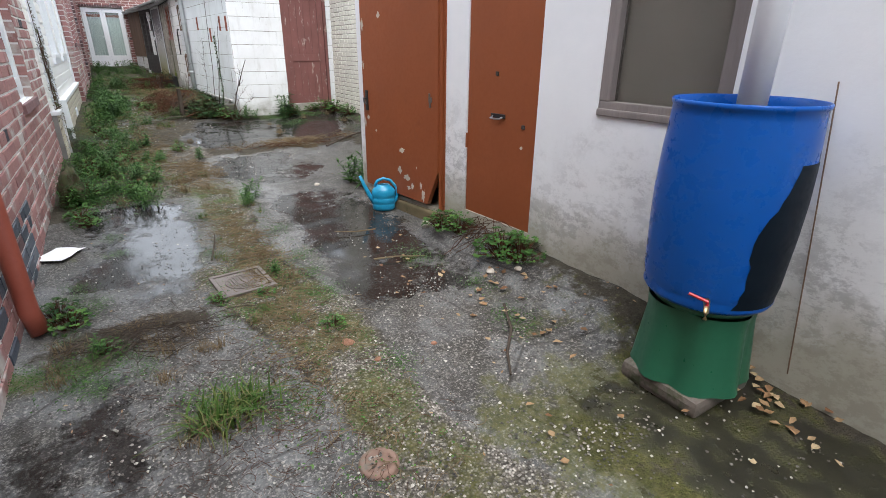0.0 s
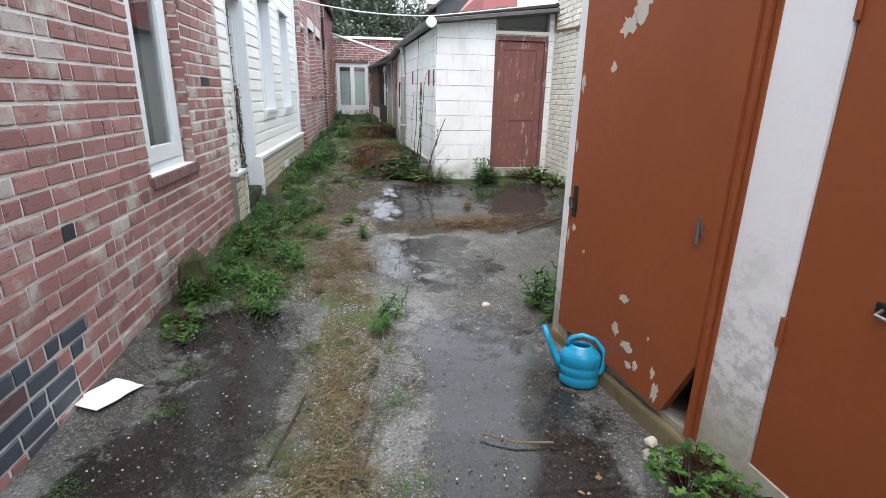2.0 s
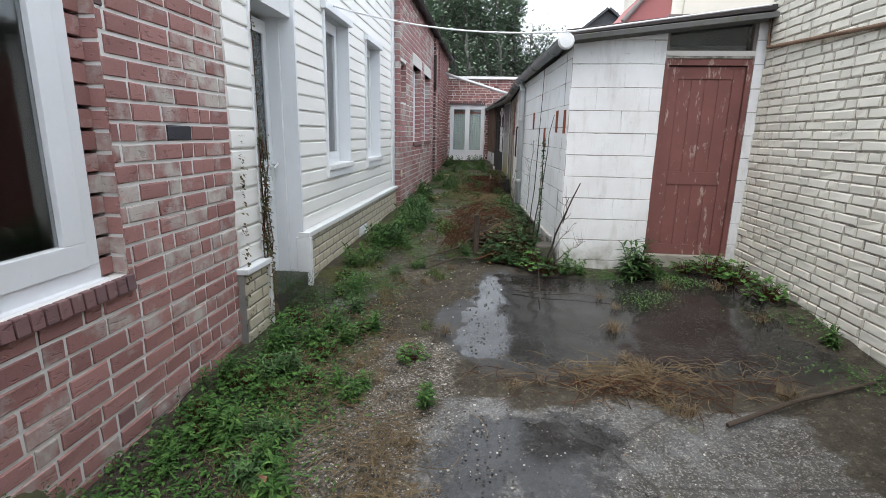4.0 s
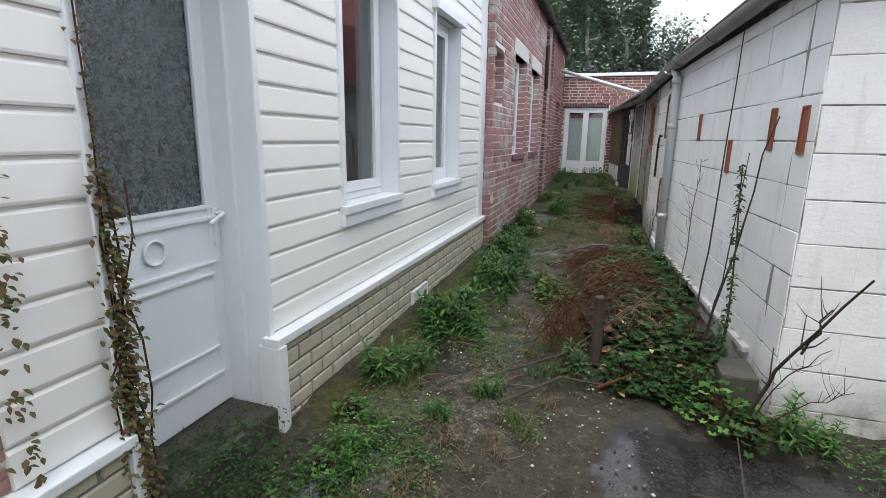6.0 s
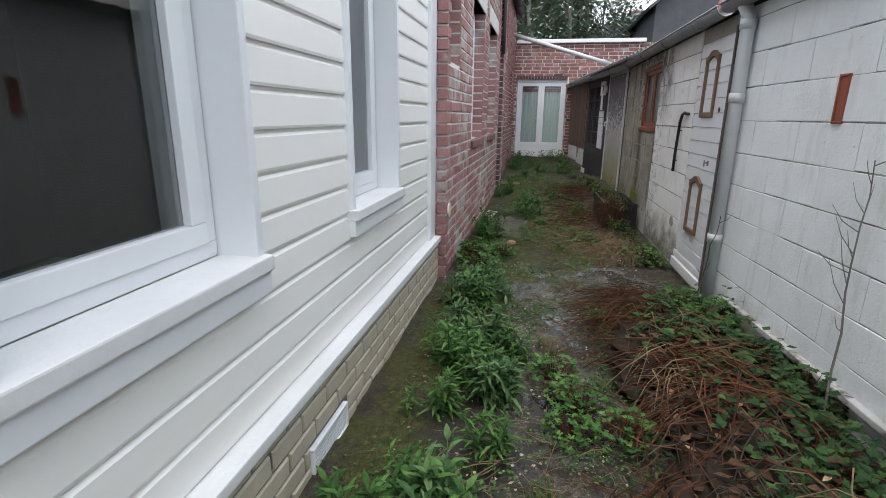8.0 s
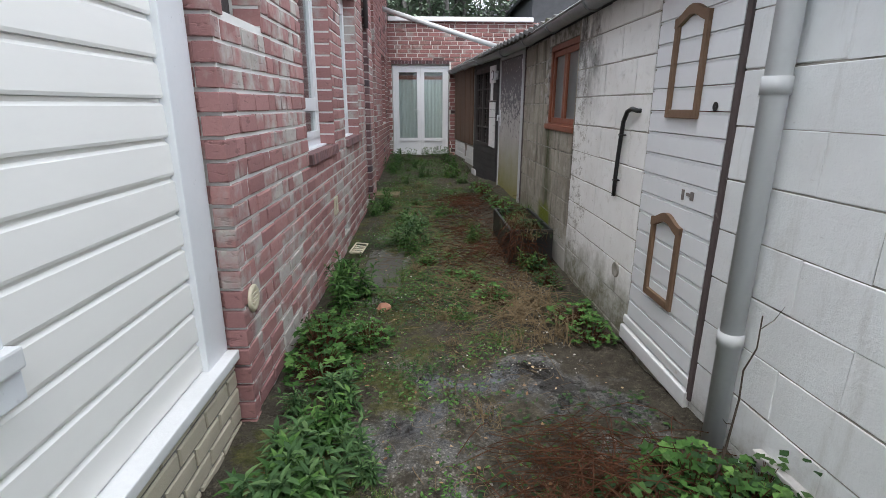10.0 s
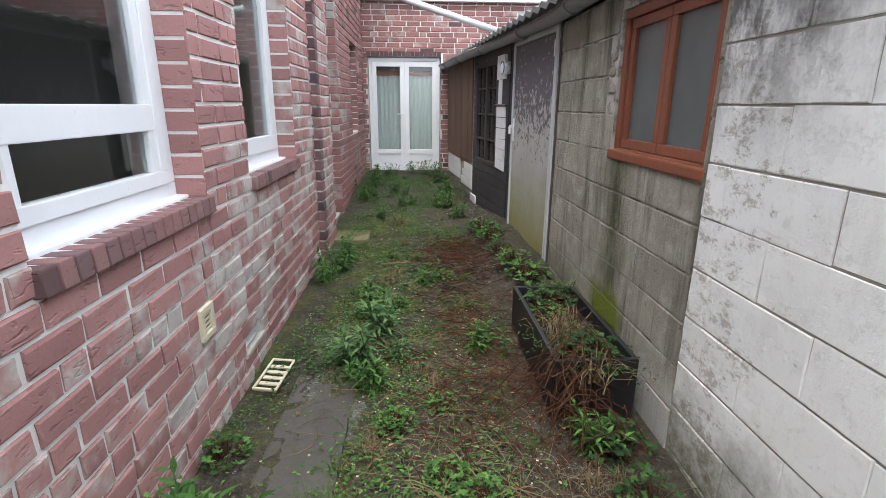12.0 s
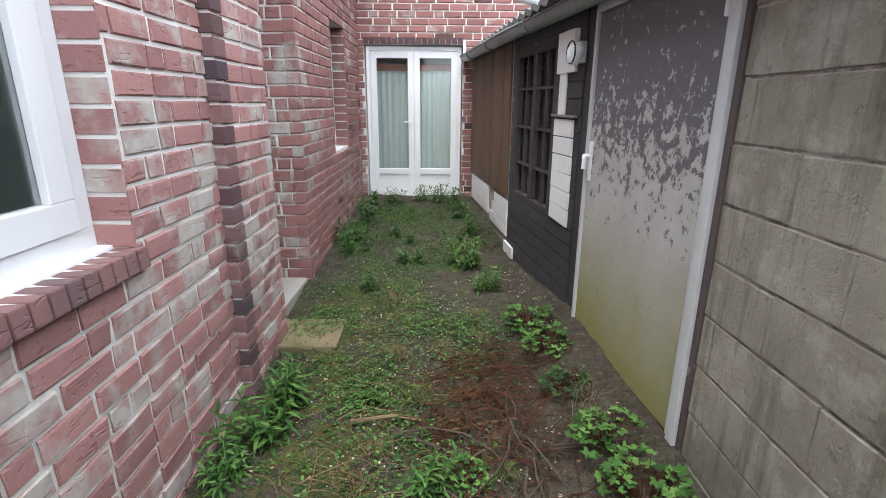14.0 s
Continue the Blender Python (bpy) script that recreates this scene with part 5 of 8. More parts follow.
# old window in the plaster wall
ow = thing("window_9", "old grey wooden window frame with dull glazing", "window", fo1 @ pose(RW[0], -0.03, RW[2]), kind="structure")
wo = RW[1] - RW[0]
part("window_frame", bars(wo, 1.23, 0.07, 0.08, 0.03, 0.006), M["grey_frame"], ow)
part("window_sill", boxes((0, wo, -0.04, 0.045, -0.01, 0.03), bevel=0.008), M["grey_frame"], ow)
pane(ow, 0.07, wo - 0.07, 0.07, 1.16, -0.02, "glass_dim")
M["blind"] = plain("grey_brown_blind", (0.52, 0.48, 0.44), 0.85, 9, 0.85, 0.2)
part("blind", boxes((0.06, wo - 0.06, -0.075, -0.06, 0.06, 1.17)), M["blind"], ow)

# mahogany window in the grey block wall
mw = thing("window_10", "reddish-brown wooden window with two leaves", "window", fe3 @ pose(OW[0], -0.045, OW[2]), kind="structure")
wm, hm = OW[1] - OW[0], OW[3] - OW[2]
part("window_frame", bars(wm, hm, 0.05, 0.08, 0.03, 0.006), M["mahogany"], mw)
part("window_sill", boxes((-0.012, wm + 0.012, -0.02, 0.062, -0.01, 0.04), bevel=0.008), M["mahogany"], mw)
for k in range(2):
    l2 = (wm - 0.1) / 2
    s = part("sash", bars(l2 - 0.003, hm - 0.105, 0.048, 0.04, 0.016, 0.005), M["mahogany"], mw, matrix=pose(0.05 + k * l2, 0, 0.052))
    pane(s, 0.048, l2 - 0.05, 0.048, hm - 0.153, -0.005, "glass_grey", "frosted grey glass")

for u, z, r in ((1.02, 2.03, 0.045), (1.035, 2.12, 0.04), (1.02, 2.20, 0.035), (1.07, 2.06, 0.025)):
    bm = bmesh.new()
    bmesh.ops.create_icosphere(bm, subdivisions=2, radius=r)
    for v in bm.verts:
        v.co = Vector((v.co.x * 1.1, v.co.y * 0.35, v.co.z * 0.75)) * (1 + 0.3 * noise.noise(v.co * 40))
    tagged(link("broken_masonry", bm, M["block_grey"], None, "crumbled lump of grey block beside the window", fe3 @ pose(u, 0.0, z)), kind="structure")

# boarded doorway with picture-frame mouldings
gate = thing("door_7", "white tongue-and-groove board door with brown mouldings", "door", fe2 @ pose(WOOD_GATE[0] + 0.03, 0.004, 0.66), kind="structure")
gw, gh = 0.71, 1.74
for k in range(16):
    z0 = k * 0.109
    part("board", boxes((0, gw, -0.03, 0.004, z0 + 0.002, min(z0 + 0.092, gh)), (0, gw, -0.03, -0.002, z0 + 0.092, min(z0 + 0.100, gh)), (0, gw, -0.03, 0.002, z0 + 0.100, min(z0 + 0.107, gh)), bevel=0.001), M["white_pvc"], gate)
for z0, z1, top in ((0.225, 0.655, True), (1.165, 1.62, True)):
    fr2 = part("picture_moulding", boxes((0.225, 0.258, 0.003, 0.022, z0, z1), (0.485, 0.518, 0.003, 0.022, z0, z1 - 0.0), (0.258, 0.485, 0.003, 0.022, z0, z0 + 0.04), bevel=0.005), M["moulding"], gate)
    bm = bmesh.new()
    pts = [(0.225 + 0.293 * i / 12, z1 - 0.01 + (0.045 * math.sin(math.pi * i / 12) ** 2)) for i in range(13)]
    lo = [[bm.verts.new((x, y, z + dz)) for x, z in pts] for y, dz in ((0.003, -0.032), (0.024, -0.032), (0.024, 0.012), (0.003, 0.012))]
    for q in range(4):
        a, b = lo[q], lo[(q + 1) % 4]
        for i in range(12):
            bm.faces.new((a[i], a[i + 1], b[i + 1], b[i]))
    bm.faces.new([r[0] for r in lo])
    bm.faces.new([r[-1] for r in lo][::-1])
    part("arched_rail", bm, M["moulding"], fr2)
bm = bmesh.new()
lathe(bm, [(0.018, 0), (0.02, 0.003), (0.001, 0.003)], 16)
part("knob_hole", bm, M["black_rubber"], gate, matrix=pose(0.10, 0.006, 1.22, -90))
part("lock_scar", boxes((0.17, 0.20, 0.003, 0.007, 0.80, 0.84), (0.20, 0.235, 0.003, 0.007, 0.815, 0.83), (0.255, 0.275, 0.003, 0.008, 0.79, 0.84), bevel=0.001), M["grey_frame"], gate, "dark scars of a lost lock")
M["jamb"] = plain("weathered_brown_post", (0.10, 0.075, 0.075), 0.5, 9, 0.8, 0.5, dirt=(0.30, 0.27, 0.26), dirt_at=0.62, stretch=(1, 1, 0.2))
tagged(link("door_jamb", boxes((-0.022, 0.014, -0.1, 0.016, 0.55, 2.44), bevel=0.006), M["jamb"], None, "weathered dark post of the boarded door", fe2), kind="structure")
tagged(link("door_sill", boxes((0.0, 0.78, -0.15, 0.03, 0.50, 0.585), (0.0, 0.78, -0.15, 0.015, 0.595, 0.65), bevel=0.008), M["white_wood"], None, "white painted sill boards of the doorway", fe2), kind="structure")

# black hose on the wall, and the capped outlet
hose = tagged(link("hose", tube(bmesh.new(), [(0.87, -0.02, 1.855), (0.87, 0.025, 1.855), (0.94, 0.03, 1.865), (1.00, 0.03, 1.85), (1.045, 0.03, 1.79), (1.06, 0.03, 1.70), (1.075, 0.03, 1.58), (1.085, 0.03, 1.45), (1.085, 0.03, 1.33)], 0.013, 10), M["black_rubber"], None, "black rubber hose clipped to worn white wall", fe2, True), category="hose")
for u, z in ((1.055, 1.71), (1.085, 1.43)):
    part("clip", boxes((u - 0.017, u + 0.017, 0.0, 0.044, z - 0.004, z + 0.004), bevel=0.002), M["black_rubber"], hose)
bm = lathe(bmesh.new(), [(0.05, 0), (0.052, 0.008), (0.045, 0.014), (0.034, 0.008), (0.001, 0.006)], 20)
tagged(link("pipe_outlet", bm, M["concrete"], None, "cemented pipe outlet low in the wall", fe2 @ pose(0.98, 0.004, 0.87, -90), True), category="outlet")

# flaking grey door with its frame
gd = thing("door_8", "grey metal door with flaking dark paint", "door", fe4 @ pose(GD[0], 0.0, GD[2]), kind="structure")
gw_ = GD[1] - GD[0]
part("door_frame", boxes((0, 0.05, -0.06, 0.03, -0.05, 1.86), (0.05, 0.085, -0.06, 0.012, -0.05, 1.86), (gw_ - 0.03, gw_, -0.06, 0.02, -0.05, 1.86), (0.05, gw_ - 0.03, -0.06, 0.02, 1.80, 1.86), bevel=0.005), M["grey_pvc"], gd)
lf = part("door_leaf", boxes((0.087, gw_ - 0.032, -0.04, 0.006, 0.02, 1.795), bevel=0.004), M["flaked"], gd)
bm = boxes((gw_ - 0.085, gw_ - 0.045, 0.006, 0.016, 0.92, 1.14), bevel=0.004)
tube(bm, [(gw_ - 0.065, 0.012, 1.06), (gw_ - 0.065, 0.05, 1.06), (gw_ - 0.085, 0.056, 1.05), (gw_ - 0.085, 0.056, 0.99)], 0.012, 8)
part("door_handle", bm, M["white_pvc"], lf, "white plastic handle")
part("post", boxes((-0.034, -0.002, -0.05, 0.014, -0.08, 1.86), bevel=0.004), M["jamb"], gd, "weathered dark wooden post")
part("hinge", boxes((0.075, 0.095, 0.006, 0.022, 1.62, 1.74), bevel=0.003), M["white_pvc"], lf)

# tarred boards, old barred window, white cladding scraps, brown boards
clad = thing("wall_boards", "black tarred horizontal wall boards", "cladding", fe5, kind="structure")
for k in range(20):
    z0 = 0.55 + k * 0.10
    for a, b in ((0.0, SW5[0]), (SW5[1], le5)) if SW5[2] - 0.06 < z0 < SW5[3] else ((0.0, le5),):
        part("board", boxes((a, b, 0, 0.012, z0 + 0.002, z0 + 0.096), bevel=0.003), M["tar_board"], clad)
iw = thing("window_11", "old dark wooden window with many small panes", "window", fe5 @ pose(SW5[0], -0.02, SW5[2]), kind="structure")
w5, h5 = SW5[1] - SW5[0], SW5[3] - SW5[2]
part("window_frame", bars(w5, h5, 0.05, 0.06, 0.03, 0.004), M["dark_frame"], iw)
part("mullion", boxes((w5 / 2 - 0.035, w5 / 2 + 0.035, -0.03, 0.028, 0.05, h5 - 0.05), bevel=0.004), M["dark_frame"], iw)
for x in (0.25, 0.75):
    part("glazing_bar", boxes((w5 * x - 0.01, w5 * x + 0.01, -0.02, 0.015, 0.05, h5 - 0.05), bevel=0.003), M["dark_frame"], iw)
for k in range(1, 4):
    part("glazing_bar", boxes((0.05, w5 - 0.05, -0.02, 0.016, h5 * k / 4 - 0.01, h5 * k / 4 + 0.01), bevel=0.003), M["dark_frame"], iw)
pane(iw, 0.05, w5 - 0.05, 0.05, h5 - 0.05, -0.01, "glass_dim", "dusty pane")
sc = thing("cladding_scrap", "loose white board cladding on dark wall", "cladding", fe5 @ pose(0.06, 0.014, 1.26))
for k in range(6):
    part("board", boxes((0, 0.30, 0, 0.016, k * 0.112, k * 0.112 + 0.106), bevel=0.004), M["white_wood"], sc, matrix=pose(0.004 * (k % 3), 0, 0, 0, -3.0 + 0.8 * k if k < 3 else 0))
part("top_trim", boxes((-0.03, 0.34, 0, 0.03, 0.68, 0.692)), M["grey_frame"], sc)
part("white_panel", boxes((0.16, 0.27, 0, 0.012, 0.692, 0.95), bevel=0.003), M["white_wood"], sc)
part("white_panel", boxes((0.02, 0.31, 0, 0.02, 0.94, 1.18), (0.03, 0.18, 0.02, 0.03, 1.06, 1.18), bevel=0.004), M["white_wood"], sc)
lamp = thing("wall_lamp", "small unlit bulkhead wall lamp with clear cover", "lamp", fe5 @ pose(0.02, 0.05, 2.30))
part("base", boxes((-0.04, 0.04, -0.04, 0.0, -0.06, 0.06), bevel=0.01), M["grey_pvc"], lamp)
bm = lathe(bmesh.new(), [(0.05, -0.005), (0.055, 0.02), (0.045, 0.06), (0.03, 0.085), (0.001, 0.09)], 18)
part("cover", bm, M["white_pvc"], lamp, matrix=pose(0, 0, 0.02, 200), smooth=True)
part("guard_ring", tube(bmesh.new(), [(0.06 * math.cos(i * math.tau / 20), 0.04, 0.06 * math.sin(i * math.tau / 20)) for i in range(21)], 0.005, 6, False), M["black_metal"], lamp)
bb = thing("board_panel", "brown vertical boards over the shed wall", "panel", fe6 @ pose(0.06, 0.004, 1.20), kind="structure")
for k in range(8):
    part("plank", boxes((k * 0.232, k * 0.232 + 0.228, 0, 0.02 + 0.003 * (k % 2), 0, 1.32), bevel=0.003), M["brown_board"], bb)
lc2 = thing("cladding_low", "white board cladding scraps low on wall", "cladding", fe6)
for k in range(3):
    part("board", boxes((0.02, 0.75 - 0.1 * k, 0.002, 0.018, 0.84 + k * 0.11, 0.945 + k * 0.11), bevel=0.004), M["white_wood"], lc2)
    part("board", boxes((0.85, 1.85, 0.002, 0.018, 0.88 + k * 0.10, 0.975 + k * 0.10), bevel=0.004), M["white_wood"], lc2)
part("board", boxes((-0.25, 0.05, 0.01, 0.03, 0.70, 0.80), bevel=0.004), M["white_wood"], lc2)


# gutters and downpipes
def gutter(name, pts, r, label, material, group=""):
    """A half-round gutter with a rolled front lip along points."""
    pts = [Vector(p) for p in pts]
    bm = bmesh.new()
    prof = [(r * math.cos(a), r * math.sin(a)) for a in [math.pi + i * math.pi / 10 for i in range(11)]]
    inner = [((r - 0.006) * math.cos(a), (r - 0.006) * math.sin(a)) for a in [math.tau - i * math.pi / 10 for i in range(11)]]
    rows = []
    for i, p in enumerate(pts):
        d = (pts[min(i + 1, len(pts) - 1)] - pts[max(i - 1, 0)]).normalized()
        s = d.cross(Vector((0, 0, 1))).normalized()
        rows.append([bm.verts.new(p + s * x + Vector((0, 0, z))) for x, z in prof + inner])
    n = len(rows[0])
    for a, b in zip(rows, rows[1:]):
        for k in range(n):
            bm.faces.new((a[k], b[k], b[(k + 1) % n], a[(k + 1) % n]))
    bm.faces.new(rows[0])
    bm.faces.new(rows[-1][::-1])
    g = link(name, bm, material, None, label, None, True)
    tagged(g, category="gutter", kind="structure")
    for sgn in (-1, 1):
        lip = bmesh.new()
        tube(lip, [p + (q - p).normalized().cross(Vector((0, 0, 1))).normalized() * r * sgn for p, q in zip(pts, pts[1:] + [pts[-1] * 2 - pts[-2]])], 0.009, 8)
        part("lip", lip, material, g, smooth=True)
    step = 0.9
    for a, b in zip(pts, pts[1:]):
        k = int((b - a).length / step)
        for i in range(k):
            p = a.lerp(b, (i + 0.5) / k)
            d = (b - a).normalized()
            s = d.cross(Vector((0, 0, 1)))
            br = bmesh.new()
            tube(br, [p + s * (r + 0.006) * math.cos(t) + Vector((0, 0, (r + 0.006) * math.sin(t))) for t in [math.pi + j * math.pi / 8 for j in range(9)]], 0.007, 6)
            part("bracket", br, material, g)
    return g


gutter("gutter_east", [(x - 0.10, y, 2.56) for x, y in EAST[1:]], 0.065, "grey zinc gutter along the shed eaves", M["zinc"])
gutter("gutter_east_front", [(EAST[0][0] - 0.09, 9.06, 2.585), (EAST[1][0] - 0.10, 12.55, 2.565)], 0.06, "grey gutter along the white shed", M["zinc"])
tagged(link("gutter_cap", lathe(bmesh.new(), [(0.001, 0), (0.07, 0.0), (0.075, 0.012), (0.06, 0.03), (0.001, 0.032)], 18), M["white_pvc"], None, "white round cap at gutter end", pose(EAST[0][0] - 0.09, 9.055, 2.56, 90)), category="cap")
gutter("gutter_west", [(-0.42, 12.4, HOUSE_TOP - 0.05), (-0.42, 21.4, HOUSE_TOP - 0.05)], 0.055, "dark gutter along the brick house eaves", M["dark_frame"])
gutter("gutter_west_white", [(-0.50, 7.2, HOUSE_TOP - 0.05), (-0.50, 12.35, HOUSE_TOP - 0.05)], 0.055, "white gutter along the clad house eaves", M["white_pvc"])


def downpipe(name, pts, r, material, label, joints=(), base=None):
    d = link(name, tube(bmesh.new(), pts, r, 16), material, None, label, None, True)
    tagged(d, category="pipe")
    for p in joints:
        p = Vector(p)
        part("collar", tube(bmesh.new(), [p - Vector((0, 0, 0.03)), p + Vector((0, 0, 0.03))], r + 0.006, 16), material, d, smooth=True)
    return d


px, py = 1.46, 12.33
downpipe("downpipe", [(px - 0.03, py + 0.02, 2.52), (px, py, 2.44), (px, py, 0.40)], 0.043, M["grey_pvc"], "grey plastic downpipe on the white shed", ((px, py, 2.40), (px, py, 1.95), (px, py, 1.0)))
rp = downpipe("downpipe", [(-0.605, 3.08, 3.7), (-0.605, 3.08, 0.35), (-0.60, 3.06, 0.22), (-0.575, 3.04, 0.09)], 0.047, M["red_pipe"], "rust-red downpipe on the brick wall", ((-0.605, 3.08, 1.75),))
part("bracket", boxes((-0.665, -0.55, 3.02, 3.14, 0.94, 0.965), bevel=0.004), M["dark_frame"], rp)
bp = downpipe("downpipe", [(-0.49, 17.30, 3.65), (-0.49, 17.30, 2.8)], 0.03, M["dark_frame"], "short dark pipe at brick pier", ())
downpipe("overflow_pole", [(-0.56, 20.5, 3.57), (1.05, 20.5, 3.09), (1.60, 20.5, 2.93)], 0.045, M["grey_pvc"], "pale pipe crossing between house and shed roof")

# terracotta ventilation slots in the white wall
for y, z in SLOTS:
    u = (y - 9.2) * 1.0025
    s = thing("vent_tile", "red clay vent tile set in white blocks", "vent", fe1 @ pose(u, 0.004, z), group="vent tiles in the shed wall")
    part("tile", bars(0.07, 0.225, 0.012, 0.03, 0.014, 0.003), M["terracotta_slot"], s, matrix=pose(-0.035, 0, 0))
    part("core", boxes((-0.025, 0.025, -0.02, 0.008, 0.012, 0.213), bevel=0.003), M["terracotta_slot"], s)

# vents of the brick house
bm = lathe(bmesh.new(), [(0.062, 0), (0.064, 0.008), (0.056, 0.014), (0.04, 0.013), (0.034, 0.008), (0.001, 0.008)], 24)
rv = tagged(link("round_vent", bm, M["ivory"], None, "round ivory plastic vent on brick wall", fb @ pose(17.35 - 12.73, 0.012, 1.03, -90), True), category="vent")
for k in range(3):
    part("slat", boxes((-0.03, 0.03, -0.025 + k * 0.02, -0.018 + k * 0.02, 0.008, 0.014)), M["ivory"], rv)
sv = thing("square_vent", "square ivory vent grille in brick wall", "vent", fb @ pose(17.35 - 14.94, 0.012, 0.965))
part("vent_frame", bars(0.125, 0.145, 0.028, 0.02, 0.014), M["ivory"], sv)
part("dark_mesh", boxes((0.025, 0.10, -0.02, 0.0, 0.025, 0.12)), M["black_metal"], sv)
for k in range(4):
    part("slat", boxes((0.026, 0.10, 0.0, 0.006, 0.034 + k * 0.022, 0.044 + k * 0.022)), M["ivory"], sv)
tagged(link("air_brick_sill", boxes((17.35 - 15.58, 17.35 - 15.28, -0.02, 0.02, 0.63, 0.662), bevel=0.008), M["concrete"], None, "broken pale sill under the air hole", fb), category="sill")
gt = thing("fallen_grille", "loose ivory plastic grille lying on ground", "grille", pose(-0.42, 15.32, ground_z(-0.4, 15.3) + 0.03, 2, 3, -5))
part("grille_frame", bars(0.13, 0.30, 0.012, 0.012, 0.0), M["ivory"], gt, matrix=pose(-0.06, -0.15, 0, -90))
for k in range(5):
    part("slat", boxes((-0.05, 0.06, -0.14 + k * 0.055, -0.115 + k * 0.055, -0.012, -0.004)), M["ivory"], gt)

# ---- loose things in the yard ----
# rain barrel on its stand, fed by a white pipe
BX, BY = 2.085, 1.064
bz = ground_z(BX, BY) + 0.055
M["slab_dirty"] = plain("dirty_pinkish_slab", (0.16, 0.135, 0.115), 0.5, 9, 0.85, 0.5, dirt=(0.05, 0.055, 0.025), dirt_at=0.5)
st = thing("barrel_stand", "green plastic pedestal stand under the barrel", "stand", pose(BX, BY, bz - 0.01, 0, 0, 12) @ Matrix.Diagonal((0.935, 0.935, 1, 1)))
tagged(link("slab", boxes((BX - 0.235, BX + 0.2, BY - 0.2, BY + 0.2, bz - 0.10, bz - 0.008), bevel=0.03), M["slab_dirty"], None, "dirty concrete slab under the green stand"), category="slab")
bm = bmesh.new()
rings = []
for r, z in ((0.245, 0), (0.24, 0.02), (0.215, 0.49 - bz - 0.08), (0.222, 0.51 - bz - 0.03)):
    ring = []
    for k in range(48):
        a = k * math.tau / 48
        w = 1.0 + 0.13 * abs(math.sin(2 * a)) - 0.05 * math.cos(8 * a) * (1 - z / 0.5)
        ring.append(bm.verts.new((r * w * math.cos(a), r * w * math.sin(a), z)))
    rings.append(ring)
for a, b in zip(rings, rings[1:]):
    for k in range(48):
        bm.faces.new((a[k], a[(k + 1) % 48], b[(k + 1) % 48], b[k]))
part("pedestal", bm, M["green_plastic"], st, smooth=True)
part("top_plate", lathe(bmesh.new(), [(0.001, 0.015), (0.235, 0.015), (0.24, 0.0), (0.23, -0.012)], 40), M["green_plastic"], st, matrix=pose(0, 0, 0.50 - bz - 0.006), smooth=True)
BZ = 0.50
ba = thing("rain_barrel", "blue plastic rain barrel, open at top", "barrel", pose(BX, BY, BZ) @ Matrix.Scale(0.935, 4))
prof = [(0.24, 0.0), (0.272, 0.012), (0.282, 0.03), (0.276, 0.05), (0.282, 0.07), (0.288, 0.10), (0.300, 0.35), (0.303, 0.50), (0.298, 0.66), (0.287, 0.83), (0.286, 0.865), (0.292, 0.87), (0.293, 0.886), (0.288, 0.89), (0.284, 0.886), (0.278, 0.84), (0.288, 0.5), (0.27, 0.06), (0.001, 0.03)]
part("drum", lathe(bmesh.new(), prof, 56), M["blue_plastic"], ba, smooth=True)
M["stagnant"] = plain("dark_still_water", (0.01, 0.012, 0.012), 0.8, 3, 0.12, 0.0)
part("water", lathe(bmesh.new(), [(0.001, 0.72), (0.278, 0.72)], 40), M["stagnant"], ba)
# a black wedge just proud of the drum wall, with a wavering edge
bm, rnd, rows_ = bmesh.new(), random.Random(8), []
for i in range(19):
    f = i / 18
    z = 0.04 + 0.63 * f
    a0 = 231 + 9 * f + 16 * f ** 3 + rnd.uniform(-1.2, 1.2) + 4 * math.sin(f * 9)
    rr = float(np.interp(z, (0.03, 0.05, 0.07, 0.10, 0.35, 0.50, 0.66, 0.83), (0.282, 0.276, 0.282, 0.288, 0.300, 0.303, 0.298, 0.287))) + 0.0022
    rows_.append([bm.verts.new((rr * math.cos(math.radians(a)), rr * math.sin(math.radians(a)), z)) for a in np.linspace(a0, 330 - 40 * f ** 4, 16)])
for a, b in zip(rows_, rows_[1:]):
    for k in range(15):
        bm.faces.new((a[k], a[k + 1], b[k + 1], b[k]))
M["black_film"] = plain("black_wedge_film", (0.004, 0.009, 0.016), 0.8, 6, 0.5, 0.05, spec=0.12)
part("algae_stain", bm, M["black_film"], ba, "black wedge-shaped area down one side", smooth=True)
tap_at = Vector((-0.245, -0.145, 0.075))
tp = part("tap", tube(bmesh.new(), [tap_at, tap_at + Vector((-0.07, -0.04, 0)), tap_at + Vector((-0.085, -0.05, -0.008)), tap_at + Vector((-0.088, -0.052, -0.04))], [0.014, 0.012, 0.012, 0.010], 10), M["brass"], ba, "brass tap", smooth=True)
part("lever", tube(bmesh.new(), [tap_at + Vector((-0.065, -0.037, 0.012)), tap_at + Vector((-0.065, -0.037, 0.03)), tap_at + Vector((-0.10, 0.03, 0.05))], 0.007, 8), M["red_plastic"], tp, "red tap lever")
wp = downpipe("downpipe", [(BX + 0.09, BY + 0.03, BZ + 0.70), (BX + 0.10, BY + 0.035, 1.9), (BX + 0.11, BY + 0.04, 3.3)], 0.056, M["white_pvc"], "whitish downpipe that empties into the barrel", ((BX + 0.105, BY + 0.037, 2.3),))

